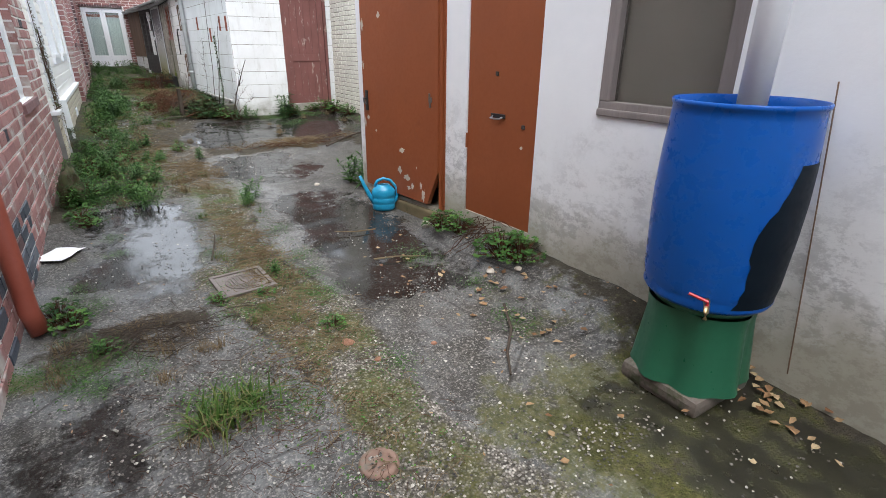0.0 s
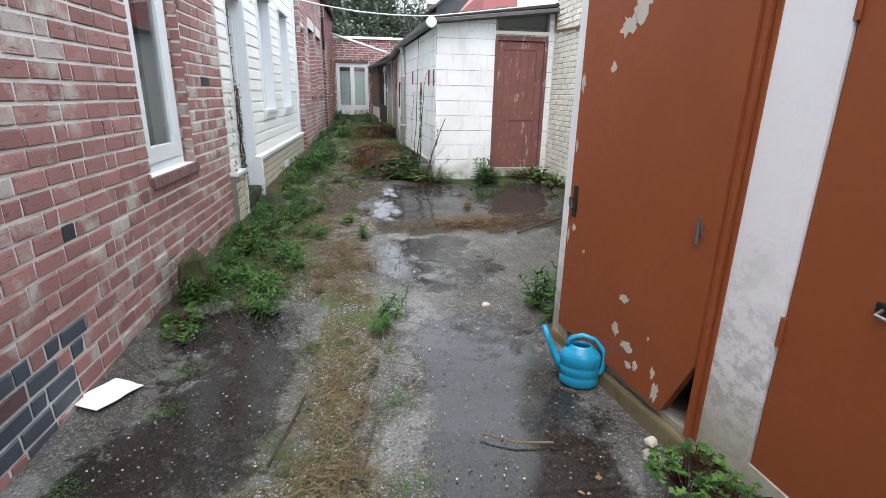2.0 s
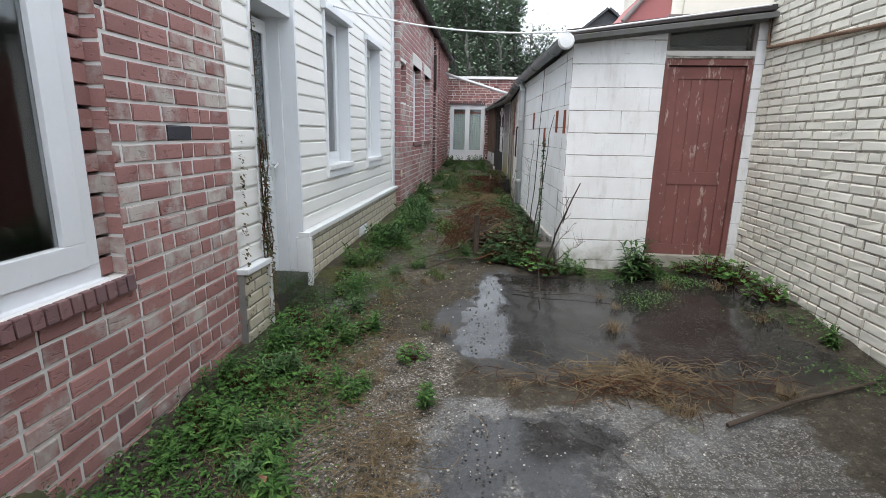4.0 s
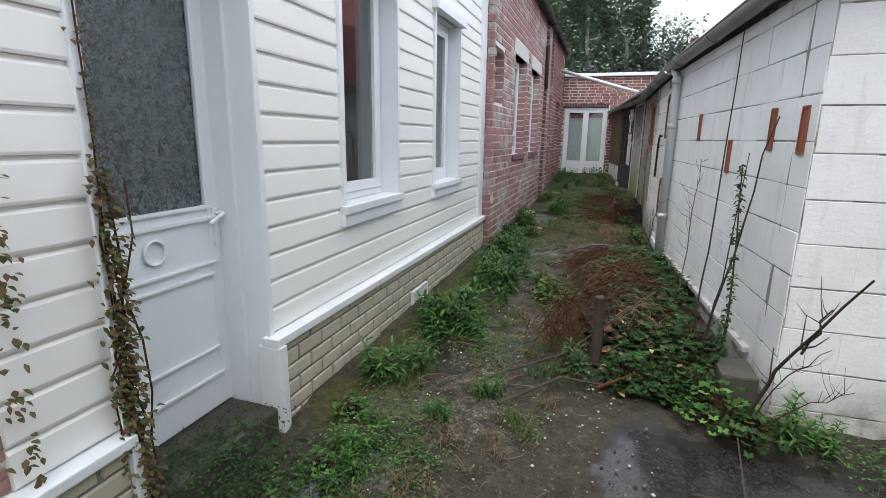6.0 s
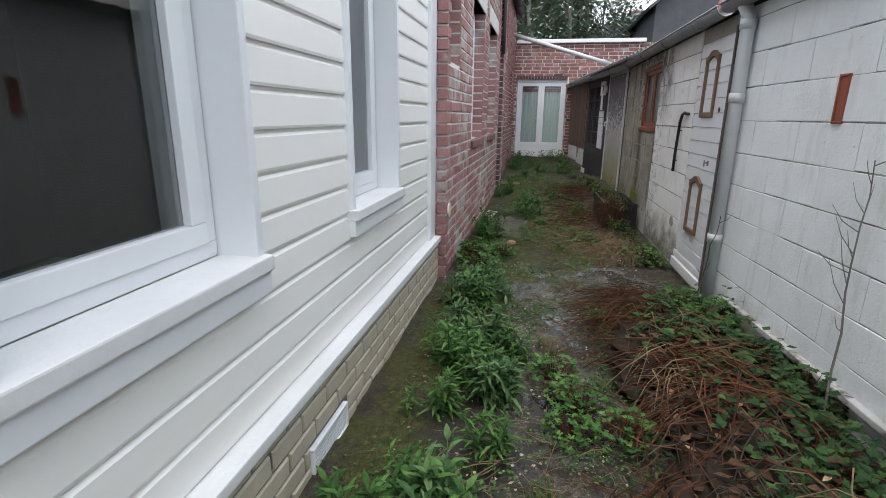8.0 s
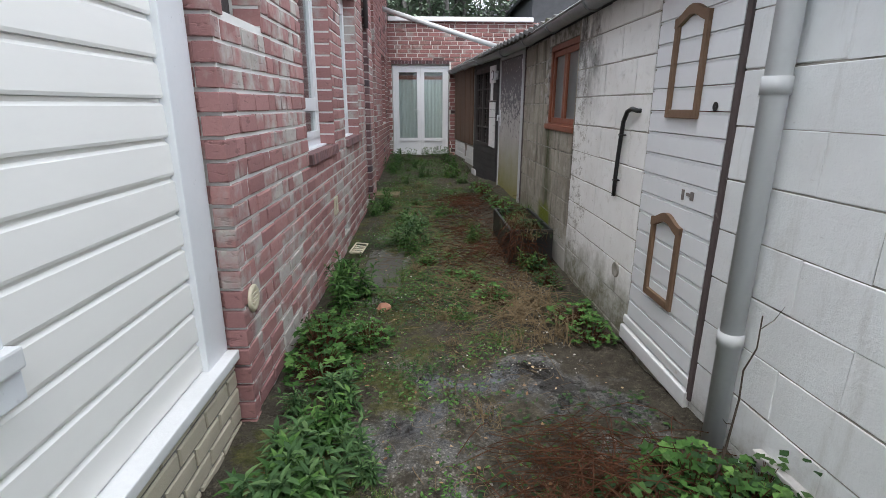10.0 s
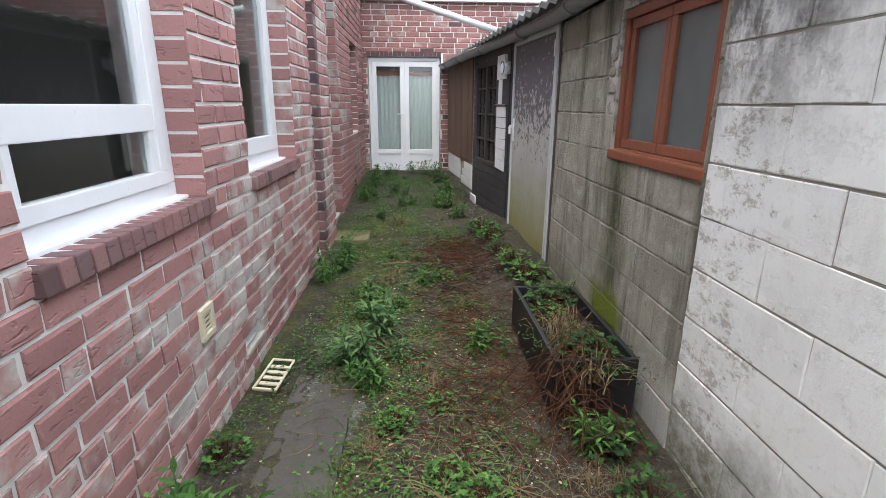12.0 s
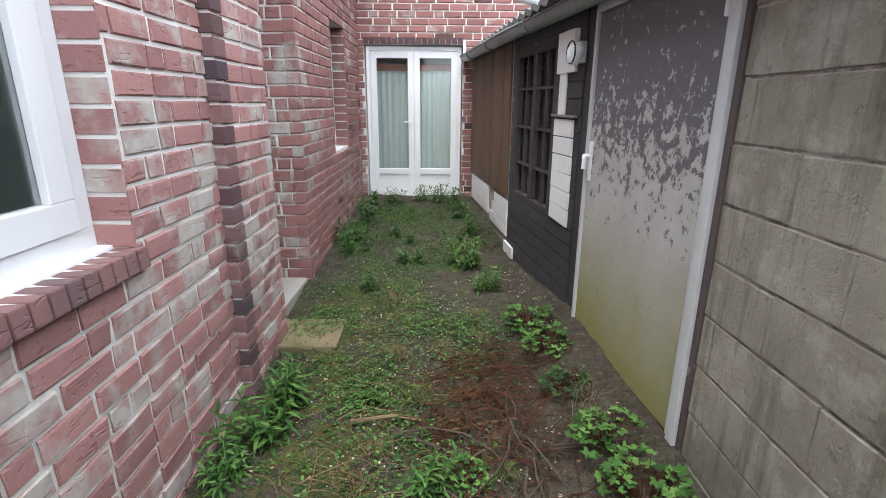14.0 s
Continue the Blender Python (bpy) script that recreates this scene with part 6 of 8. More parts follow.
# watering can
can = thing("watering_can", "bright blue plastic watering can on wet concrete", "watering can", pose(1.93, 4.07, ground_z(1.93, 4.07) - 0.002, 0, 0, 157) @ Matrix.Scale(0.93, 4))
sq = lambda r: [(r[0] * math.cos(a) * (1 - 0.0), r[0] * 0.72 * math.sin(a), r[1]) for a in [k * math.tau / 32 for k in range(32)]]
bm = bmesh.new()
prof = [(0.10, 0.0), (0.112, 0.012), (0.114, 0.06), (0.109, 0.068), (0.116, 0.076), (0.117, 0.12), (0.111, 0.128), (0.118, 0.136), (0.117, 0.19), (0.112, 0.20), (0.095, 0.225), (0.07, 0.24), (0.062, 0.255), (0.055, 0.255), (0.05, 0.235), (0.10, 0.19), (0.1, 0.02)]
rings = [[bm.verts.new(v) for v in sq(r)] for r in prof]
for a, b in zip(rings, rings[1:]):
    for k in range(32):
        bm.faces.new((a[k], a[(k + 1) % 32], b[(k + 1) % 32], b[k]))
bm.faces.new(rings[0][::-1])
bm.faces.new(rings[-1])
part("body", bm, M["cyan_plastic"], can, smooth=True)
part("spout", tube(bmesh.new(), [(0.09, 0, 0.07), (0.14, 0, 0.15), (0.19, 0, 0.26), (0.225, 0, 0.345)], [0.032, 0.022, 0.017, 0.015], 14), M["cyan_plastic"], can, smooth=True)
part("carry_handle", tube(bmesh.new(), [(0.085, 0, 0.235), (0.06, 0, 0.29), (0.0, 0, 0.315), (-0.07, 0, 0.295), (-0.125, 0, 0.23), (-0.14, 0, 0.15), (-0.12, 0, 0.085), (-0.10, 0, 0.07)], 0.015, 10), M["cyan_plastic"], can, smooth=True)

# covers in the ground
gz = ground_z(0.46, 3.1)
dc = thing("drain_cover", "square rusty cast-iron drain cover", "drain cover", pose(0.46, 3.13, gz + 0.012, 2, 0, 6))
part("cover_frame", boxes((-0.165, 0.165, -0.165, -0.14, -0.03, 0.014), (-0.165, 0.165, 0.14, 0.165, -0.03, 0.014), (-0.165, -0.14, -0.14, 0.14, -0.03, 0.014), (0.14, 0.165, -0.14, 0.14, -0.03, 0.014), bevel=0.003), M["cast_iron"], dc)
part("lid", boxes((-0.137, 0.137, -0.137, 0.137, -0.03, 0.008), bevel=0.003), M["cast_iron"], dc)
part("ring", tube(bmesh.new(), [(0.10 * math.cos(i * math.tau / 32), 0.10 * math.sin(i * math.tau / 32), 0.009) for i in range(33)], 0.005, 6, False), M["cast_iron"], dc)
bm = bmesh.new()
for i in range(-5, 6):
    for j in range(-5, 6):
        if 0.03 < math.hypot(i, j) * 0.018 < 0.092:
            box(bm, i * 0.018 - 0.005, i * 0.018 + 0.005, j * 0.018 - 0.005, j * 0.018 + 0.005, 0.006, 0.012)
part("studs", bm, M["cast_iron"], dc)
M["clay_dirty"] = plain("dirty_clay", (0.27, 0.17, 0.13), 0.55, 16, 0.8, 0.5, dirt=(0.14, 0.12, 0.095), dirt_at=0.5)
gz = ground_z(0.58, 1.35)
rc = tagged(link("round_cover", lathe(bmesh.new(), [(0.001, 0.004), (0.045, 0.004), (0.05, 0.012), (0.07, 0.014), (0.078, 0.006), (0.08, -0.02)], 30), M["clay_dirty"], None, "small round terracotta access cover", pose(0.58, 1.35, gz - 0.004), True), category="cover")
bm = bmesh.new()
g = bmesh.ops.create_grid(bm, x_segments=8, y_segments=8, size=0.5)
for v in bm.verts:
    v.co = Vector((v.co.x * 0.20 + 0.03 * v.co.y, v.co.y * 0.25, 0.010 + 0.008 * noise.noise((v.co.x * 3, v.co.y * 3, 2))))
tagged(link("paper_sheet", bm, M["paper"], None, "white paper sheet on the wet ground", pose(-0.56, 4.20, ground_z(-0.56, 4.2) + 0.004, 0, 0, -25), True), category="paper")


def stone(name, x, y, r, material, label, seed, flat=0.55, cat="stone", sink=0.25):
    bm = bmesh.new()
    bmesh.ops.create_icosphere(bm, subdivisions=2, radius=r)
    for v in bm.verts:
        v.co *= 1 + 0.35 * noise.noise(v.co * (1.3 / r) + Vector((seed, 0, 0)))
        v.co.z *= flat
    return tagged(link(name, bm, material, None, label, pose(x, y, ground_z(x, y) + r * flat * (1 - sink * 2)), False), category=cat)


stone("brick_fragment", 0.78, 2.15, 0.035, M["clay"], "orange brick fragment lying in moss", 2)
stone("brick_fragment", 0.86, 1.95, 0.018, M["clay"], "small orange brick fragment in moss", 5)
stone("brick_fragment", 1.18, 1.93, 0.016, M["clay"], "tiny orange brick chip on gravel", 7)
stone("stone", 1.62, 5.05, 0.03, M["bare_patch"], "pale stone on the wet slab", 9)
stone("stone", 1.95, 2.45, 0.03, M["bare_patch"], "pale stone among dead leaves", 11)
stone("stone", 2.07, 2.30, 0.028, M["bare_patch"], "pale stone under the orange door", 13)
stone("stone", 2.02, 3.45, 0.045, M["concrete"], "grey stone at the white post", 17)
stone("stone", 2.08, 3.56, 0.03, M["bare_patch"], "pale stone at the door corner", 18)
stone("stone", 0.75, 16.0, 0.03, M["clay"], "pinkish brick chip in soil", 19)
stone("stone", -0.05, 13.9, 0.05, M["clay"], "reddish broken brick by the weeds", 23)
stone("stone", 0.05, 5.95, 0.05, M["clay"], "reddish brick lump in grass", 25)


def mound(x, y, rx, ry, h, label, seed):
    """A ragged heap of moss and earth."""
    bm = bmesh.new()
    bmesh.ops.create_icosphere(bm, subdivisions=4, radius=1)
    for v in bm.verts:
        n = v.co.copy()
        f = 1 + 0.35 * noise.noise(n * 1.7 + Vector((seed, 0, 0))) + 0.16 * noise.noise(n * 5 + Vector((0, seed, 0))) + 0.14 * noise.noise(n * 11) + 0.08 * noise.noise(n * 25)
        v.co = Vector((n.x * rx * f, n.y * ry * f, n.z * h * f))
    tagged(link("moss_mound", bm, M["moss_dark"], None, label, pose(x, y, ground_z(x, y)), True), category="mound")


M["moss_dark"] = plain("dark_moss", (0.055, 0.06, 0.018), 0.5, 25, 0.95, 0.9, dirt=(0.06, 0.04, 0.025), dirt_at=0.5)
mound(-0.51, 5.42, 0.115, 0.16, 0.30, "moss-covered stump at the brick wall", 3)
tagged(link("concrete_block", boxes((1.52, 1.70, 9.25, 9.50, 0.35, 0.60), bevel=0.015), M["slab_dark"], None, "loose grey concrete block at wall foot"), category="block")
M["dirty_board"] = plain("dirty_white_board", (0.58, 0.57, 0.55), 0.6, 10, 0.8, 0.4, dirt=(0.12, 0.105, 0.075), dirt_at=0.5)
strip = tagged(link("board", boxes((0, 2.6, -0.045, 0.012, 0, 0.034), bevel=0.006), M["dirty_board"], None, "long white board at the wall foot", fe1 @ pose(0.35, 0.03, 0.62, 0, 0.4)), category="board")
for u in (0.2, 2.0):
    part("rest_block", boxes((u, u + 0.3, -0.05, 0.01, -0.25, 0.0), bevel=0.01), M["concrete"], strip)
tagged(link("paving_slab", boxes((-0.30, 0.04, 14.3, 15.4, 0.42, 0.49), bevel=0.015), M["slab_dark"], None, "dark mossy paving slab by the house"), category="slab")
tagged(link("stake", tube(bmesh.new(), [(0.88, 9.55, 0.3), (0.885, 9.56, 0.75), (0.88, 9.55, 0.86)], [0.035, 0.032, 0.028], 9), M["twig"], None, "mossy wooden stake in the brush"), category="stake")

# planter box
pz = ground_z(1.2, 15.3)
pb = thing("planter", "black plastic planter full of weeds", "planter", pose(1.20, 15.42, pz - 0.02, 0, 0, 1))
for name, b in (("end_panel", (-0.20, 0.20, -0.50, -0.475, 0, 0.33)), ("end_panel", (-0.20, 0.20, 0.475, 0.50, 0, 0.33)), ("side_panel", (-0.20, -0.175, -0.475, 0.475, 0, 0.33)), ("side_panel", (0.175, 0.20, -0.475, 0.475, 0, 0.33)), ("base", (-0.175, 0.175, -0.475, 0.475, 0, 0.03))):
    part(name, boxes(b, bevel=0.005), M["black_rubber"], pb)
bm = bmesh.new()
bmesh.ops.create_grid(bm, x_segments=10, y_segments=26, size=0.5)
for v in bm.verts:
    v.co = Vector((v.co.x * 0.35, v.co.y * 0.95, 0.24 + 0.05 * noise.noise((v.co.x * 4, v.co.y * 9, 3))))
part("soil", bm, M["soil"], pb, smooth=True)


tagged(link("wall_pipe", tube(bmesh.new(), [(3.44, 4.7, 2.26), (3.43, 7.0, 2.39), (3.43, 9.12, 2.52), (3.43, 9.14, 2.8)], 0.016, 8), M["moulding"], None, "thin rusty pipe along the cream wall", None, True), category="pipe")


# overhead cables
def cable(name, a, b, sag, r, material, label):
    a, b = Vector(a), Vector(b)
    bm = tube(bmesh.new(), [a.lerp(b, i / 24) - Vector((0, 0, sag * 4 * (i / 24) * (1 - i / 24))) for i in range(25)], r, 6)
    tagged(link(name, bm, material, None, label, None, True), category="cable")


cable("cable", (-0.62, 9.3, 2.93), (1.72, 9.02, 2.64), 0.10, 0.008, M["white_pvc"], "white cable sagging across the yard")
cable("cable", (2.375, 0.89, 1.40), (2.385, 0.76, 0.12), -0.01, 0.003, M["moulding"], "thin brown cable hanging down the plaster wall")
cable("cable", (1.72, 9.02, 2.64), (3.38, 9.06, 2.86), 0.0, 0.008, M["white_pvc"], "white cable along the shed roof edge")


# ---- plants ----
def leaf(bm, base, way, side, length, width, fold=0.25, droop=0.25):
    """A pointed leaf with a folded midrib, bending down to its tip."""
    up = way.cross(side).normalized()
    p = lambda f, s, h: base + way * (length * f) + side * (width * s) + up * (length * h)
    a = bm.verts.new(p(0, 0, 0))
    m1 = bm.verts.new(p(0.35, 0, 0.0))
    l1, r1 = bm.verts.new(p(0.38, -0.5, fold * 0.18)), bm.verts.new(p(0.38, 0.5, fold * 0.18))
    m2 = bm.verts.new(p(0.7, 0, -droop * 0.35))
    l2, r2 = bm.verts.new(p(0.7, -0.36, -droop * 0.3)), bm.verts.new(p(0.7, 0.36, -droop * 0.3))
    t = bm.verts.new(p(1, 0, -droop))
    for f in ((a, m1, l1), (a, r1, m1), (l1, m1, m2, l2), (m1, r1, r2, m2), (l2, m2, t), (m2, r2, t)):
        bm.faces.new(f)


def lobed(bm, base, way, side, size, rnd):
    """A broad lobed leaf."""
    up = way.cross(side).normalized()
    c = bm.verts.new(base + way * size * 0.45 - up * size * 0.05)
    ring = []
    for k in range(11):
        a = -2.5 + k * 5.0 / 10
        r = size * (0.62 if k % 2 else 0.42) * rnd.uniform(0.85, 1.1)
        ring.append(bm.verts.new(base + way * (size * 0.42 + r * math.cos(a)) + side * (r * math.sin(a)) + up * (size * rnd.uniform(-0.08, 0.08))))
    for p, q in zip(ring, ring[1:]):
        bm.faces.new((c, p, q))


def turn(a, pitch):
    way = Vector((math.cos(a) * math.cos(pitch), math.sin(a) * math.cos(pitch), math.sin(pitch)))
    side = Vector((-math.sin(a), math.cos(a), 0))
    return way, side


def lance_weed(seed, stems=7, high=0.26, spread=0.16, material="leaf"):
    """Upright stems with whorls of narrow leaves."""
    rnd = random.Random(seed)
    st, lv = bmesh.new(), bmesh.new()
    for _ in range(stems):
        a, h = rnd.uniform(0, math.tau), high * rnd.uniform(0.55, 1.1)
        foot = Vector((rnd.gauss(0, spread * 0.35), rnd.gauss(0, spread * 0.35), -0.02))
        lean = Vector((math.cos(a), math.sin(a), 0)) * h * rnd.uniform(0.1, 0.5)
        pts = [foot + lean * f * f + Vector((0, 0, h * f)) for f in (0, 0.35, 0.7, 1.0)]
        tube(st, pts, [0.004, 0.0035, 0.003, 0.002], 4, False)
        n = int(15 * h / 0.26) + 7
        for k in range(n):
            f = 0.15 + 0.85 * k / n
            p = foot + lean * f * f + Vector((0, 0, h * f))
            way, side = turn(k * 2.4 + rnd.uniform(-0.4, 0.4), rnd.uniform(0.05, 0.5) + 0.5 * (f > 0.85))
            leaf(lv, p, way, side, rnd.uniform(0.06, 0.11) * (1.15 - 0.4 * f), rnd.uniform(0.016, 0.024), 0.3, rnd.uniform(0.1, 0.5))
    return st, lv


def broad_weed(seed, leaves=84, radius=0.2, high=0.19, size=0.056):
    rnd = random.Random(seed)
    st, lv = bmesh.new(), bmesh.new()
    for k in range(leaves):
        a, r = rnd.uniform(0, math.tau), radius * math.sqrt(rnd.random())
        h = high * (1.15 - (r / radius) ** 2 * 0.8) * rnd.uniform(0.4, 1.1)
        p = Vector((r * math.cos(a), r * math.sin(a), h))
        tube(st, [Vector((p.x * 0.3, p.y * 0.3, -0.02)), Vector((p.x * 0.7, p.y * 0.7, h * 0.75)), p], [0.003, 0.0025, 0.002], 3, False)
        way, side = turn(a + rnd.uniform(-0.7, 0.7), rnd.uniform(-0.7, 0.45))
        lobed(lv, p, way, side, size * rnd.uniform(0.6, 1.25), rnd)
    return st, lv


def ground_cover(seed, leaves=230, rx=0.35, ry=0.45, size=0.026):
    rnd = random.Random(seed)
    st, lv = bmesh.new(), bmesh.new()
    for k in range(leaves):
        x, y = rnd.gauss(0, rx * 0.5), rnd.gauss(0, ry * 0.5)
        h = rnd.uniform(0.0, 0.055)
        way, side = turn(rnd.uniform(0, math.tau), rnd.uniform(-0.1, 0.6))
        leaf(lv, Vector((x, y, h)), way, side, size * rnd.uniform(0.7, 1.8), size * rnd.uniform(0.5, 0.9), 0.3, 0.3)
        if k % 3 == 0:
            tube(st, [Vector((x, y, -0.02)), Vector((x, y, h))], 0.0015, 3, False)
    return st, lv


def grass_tuft(seed, blades=60, high=0.16, spread=0.05, wide=0.0045):
    rnd = random.Random(seed)
    st, lv = bmesh.new(), bmesh.new()
    for _ in range(blades):
        a = rnd.uniform(0, math.tau)
        foot = Vector((rnd.gauss(0, spread), rnd.gauss(0, spread), -0.01))
        h, out = high * rnd.uniform(0.4, 1.1), high * rnd.uniform(0.2, 1.3)
        d, s = Vector((math.cos(a), math.sin(a), 0)), Vector((-math.sin(a), math.cos(a), 0))
        w = rnd.uniform(0.4, 1) * wide
        row = [(foot + d * out * f * f + Vector((0, 0, h * (f * 1.5 - 0.6 * f * f * (0.6 + out / high)))), w * (1 - f * 0.9)) for f in (0, 0.35, 0.7, 1)]
        vs = [[lv.verts.new(p + s * q * k) for k in (-1, 1)] for p, q in row]
        for p, q in zip(vs, vs[1:]):
            lv.faces.new((p[0], p[1], q[1], q[0]))
    tube(st, [Vector((0, 0, -0.02)), Vector((0, 0, 0.02))], 0.012, 6)
    return st, lv


PLANTS = {}


def plant(kind, seed, x, y, scale=1.0, z=None, **kw):
    """Sets one plant, sharing the mesh of others of its kind and shape."""
    label, cat, make, stem, green = {
        "lance": ("leafy green weed with narrow pointed leaves", "weed", lance_weed, "leaf_grey", "leaf"),
        "grey": ("grey-green weed with narrow whorled leaves", "weed", lance_weed, "leaf_grey", "leaf_grey"),
        "broad": ("low green weed with broad lobed leaves", "weed", broad_weed, "bramble", "leaf"),
        "ivy": ("dark green creeping weed with lobed leaves", "weed", broad_weed, "bramble", "leaf_dark"),
        "cover": ("patch of small-leaved green ground cover", "ground cover", ground_cover, "leaf_grey", "leaf"),
        "cover_dark": ("patch of dark small-leaved ground cover", "ground cover", ground_cover, "bramble", "leaf_dark"),
        "grass": ("tuft of long green grass", "grass tuft", grass_tuft, "straw", "grass"),
        "straw": ("tuft of dry yellow grass", "grass tuft", grass_tuft, "straw", "straw"),
    }[kind]
    name = {"cover": "ground_cover", "cover_dark": "ground_cover", "grass": "grass_tuft", "straw": "dry_grass_tuft"}.get(kind, "weed")
    key = (kind, seed % 4, tuple(sorted(kw.items())))
    zz = ground_z(x, y) if z is None else z
    rot = (seed * 77) % 360
    if key not in PLANTS:
        st, lv = make(seed % 4 + 11 * len(kind), **kw)
        root = thing(name, label, cat, pose(x, y, zz, 0, 0, rot) @ Matrix.Scale(scale, 4))
        tagged(part("stalk", st, M[stem], root), kind="stuff")
        tagged(part("foliage", lv, M[green], root), kind="stuff")
        PLANTS[key] = root
        return root
    src = PLANTS[key]
    c = copy_thing(src, Matrix.Identity(4))
    c.matrix_basis = pose(x, y, zz, 0, 0, rot) @ Matrix.Scale(scale, 4)
    return c


R = random.Random(7)


def scatter(kind, n, x0, x1, y0, y1, s0=0.7, s1=1.2, **kw):
    for _ in range(n):
        plant(kind, R.randrange(1000), R.uniform(x0, x1), R.uniform(y0, y1), R.uniform(s0, s1), **kw)


# near the start
plant("grass", 3, 0.10, 1.88, 1.2, blades=120, high=0.13, spread=0.045, wide=0.007)
plant("grass", 5, 0.21, 1.93, 1.1, blades=120, high=0.13, spread=0.045, wide=0.007)
plant("straw", 5, 0.04, 1.84, 0.8)
for x, y, k, q in ((-0.64, 2.62, "cover", 0.3), (-0.55, 2.63, "cover", 0.35), (-0.45, 2.66, "cover", 0.3), (-0.34, 2.68, "lance", 0.35), (-0.27, 2.68, "broad", 0.35), (-0.20, 2.60, "cover", 0.3), (-0.12, 2.45, "cover", 0.25), (-0.06, 2.30, "straw", 0.5)):
    plant(k, int(abs(x) * 90 + y * 50), x, y, q)
plant("broad", 1, 2.10, 2.50, 0.95)
plant("broad", 2, 2.14, 2.36, 0.8)
plant("broad", 3, 2.06, 3.25, 0.75)
plant("broad", 6, 2.10, 3.05, 0.65)
plant("lance", 1, 2.08, 4.78, 1.25)
plant("lance", 2, 2.05, 4.95, 1.2)
plant("lance", 3, 2.22, 5.0, 1.2)
plant("lance", 6, 0.68, 3.15, 0.45)
plant("lance", 7, 0.83, 4.75, 0.55)
plant("lance", 4, 0.90, 4.95, 0.7)
plant("broad", 4, 0.55, 2.9, 0.28)
plant("broad", 9, 0.78, 2.35, 0.35)
plant("broad", 10, 0.28, 2.95, 0.30)
plant("broad", 12, -0.45, 3.05, 0.5)
plant("ivy", 13, -0.50, 3.15, 0.6)
plant("cover", 14, -0.35, 2.55, 0.5)
plant("cover", 15, 0.1, 2.1, 0.4)
scatter("cover", 26, 0.3, 0.95, 1.6, 5.4, 0.18, 0.4)
scatter("cover", 14, -0.5, -0.2, 2.2, 5.0, 0.15, 0.3)
scatter("grass", 12, 0.3, 0.9, 1.8, 5.2, 0.25, 0.5)
scatter("straw", 14, 0.3, 0.95, 1.8, 5.4, 0.3, 0.6)
scatter("straw", 10, -0.5, 0.3, 2.4, 2.9, 0.4, 0.7)
scatter("straw", 7, 1.0, 2.9, 6.6, 7.2, 0.5, 0.8)
scatter("cover", 3, 1.6, 2.1, 1.8, 3.3, 0.3, 0.5)
# along the brick wall and house base
for y, k, s in ((4.75, "broad", 0.5), (4.95, "broad", 0.6), (5.25, "lance", 0.8), (5.5, "cover", 0.7), (5.6, "broad", 0.7), (5.85, "cover", 0.8), (6.1, "lance", 0.6), (6.3, "cover", 0.9), (6.5, "cover", 0.8), (6.7, "broad", 0.6), (6.9, "cover", 0.9), (7.1, "lance", 0.6), (7.3, "cover", 0.8), (7.6, "broad", 0.6), (7.9, "cover", 0.8)):
    plant(k, int(y * 37), -0.48 + R.uniform(0, 0.12), y, s)
scatter("cover", 17, -0.5, 0.1, 5.2, 7.2, 0.5, 0.9)
scatter("lance", 9, -0.5, 0.15, 5.0, 7.4, 0.5, 0.9)
scatter("straw", 12, -0.35, 0.4, 5.2, 8.2, 0.5, 0.9)
scatter("cover", 5, -0.5, 0.2, 7.2, 8.8, 0.4, 0.7)
scatter("cover_dark", 5, -0.5, 0.2, 5.0, 8.8, 0.6, 1.0)
scatter("grey", 9, -0.45, 0.2, 5.2, 8.6, 0.4, 0.75)
scatter("lance", 16, -0.4, 0.35, 6.0, 9.0, 0.4, 0.75)
scatter("grass", 14, -0.3, 0.7, 5.3, 9.5, 0.4, 0.8)
scatter("straw", 12, -0.2, 0.8, 5.4, 9.5, 0.5, 0.9)
scatter("broad", 14, -0.45, 0.2, 5.4, 8.7, 0.4, 0.65)
plant("broad", 21, 0.55, 7.15, 0.5)
plant("lance", 22, 0.72, 6.65, 0.6)
# between the clad house and the white shed
for x, y, s in ((-0.35, 8.95, 0.95), (-0.22, 9.15, 0.9), (-0.28, 9.75, 1.1), (-0.1, 10.0, 1.2), (0.0, 9.7, 0.9), (-0.15, 10.7, 0.9), (-0.2, 11.1, 1.2), (-0.02, 11.4, 1.1), (-0.25, 11.6, 1.0), (-0.3, 12.3, 1.0), (-0.15, 12.7, 0.9), (0.1, 10.4, 0.8)):
    plant("grey" if R.random() < 0.6 else "lance", R.randrange(999), x, y, s)
scatter("cover", 14, -0.3, 0.45, 8.6, 12.9, 0.4, 0.8)
for cx, cy in ((-0.18, 9.9), (0.02, 11.0), (-0.15, 12.2)):
    scatter("lance", 5, cx - 0.14, cx + 0.14, cy - 0.25, cy + 0.25, 0.7, 1.1)
    scatter("grey", 3, cx - 0.14, cx + 0.14, cy - 0.3, cy + 0.3, 0.7, 1.1)
scatter("broad", 5, 0.35, 0.65, 10.6, 11.4, 0.5, 0.7)
scatter("ivy", 4, 1.3, 1.6, 9.8, 11.8, 0.6, 0.9)
scatter("ivy", 12, 1.0, 1.5, 9.3, 11.8, 0.7, 1.05)
scatter("grey", 5, -0.4, 0.1, 9.0, 12.9, 0.5, 0.9)
scatter("cover_dark", 18, 0.7, 1.4, 9.2, 12.2, 0.6, 1.0)
scatter("grass", 16, -0.35, 0.75, 8.6, 13.0, 0.4, 0.8)
scatter("ivy", 16, 1.12, 1.5, 9.25, 12.0, 0.7, 1.05)
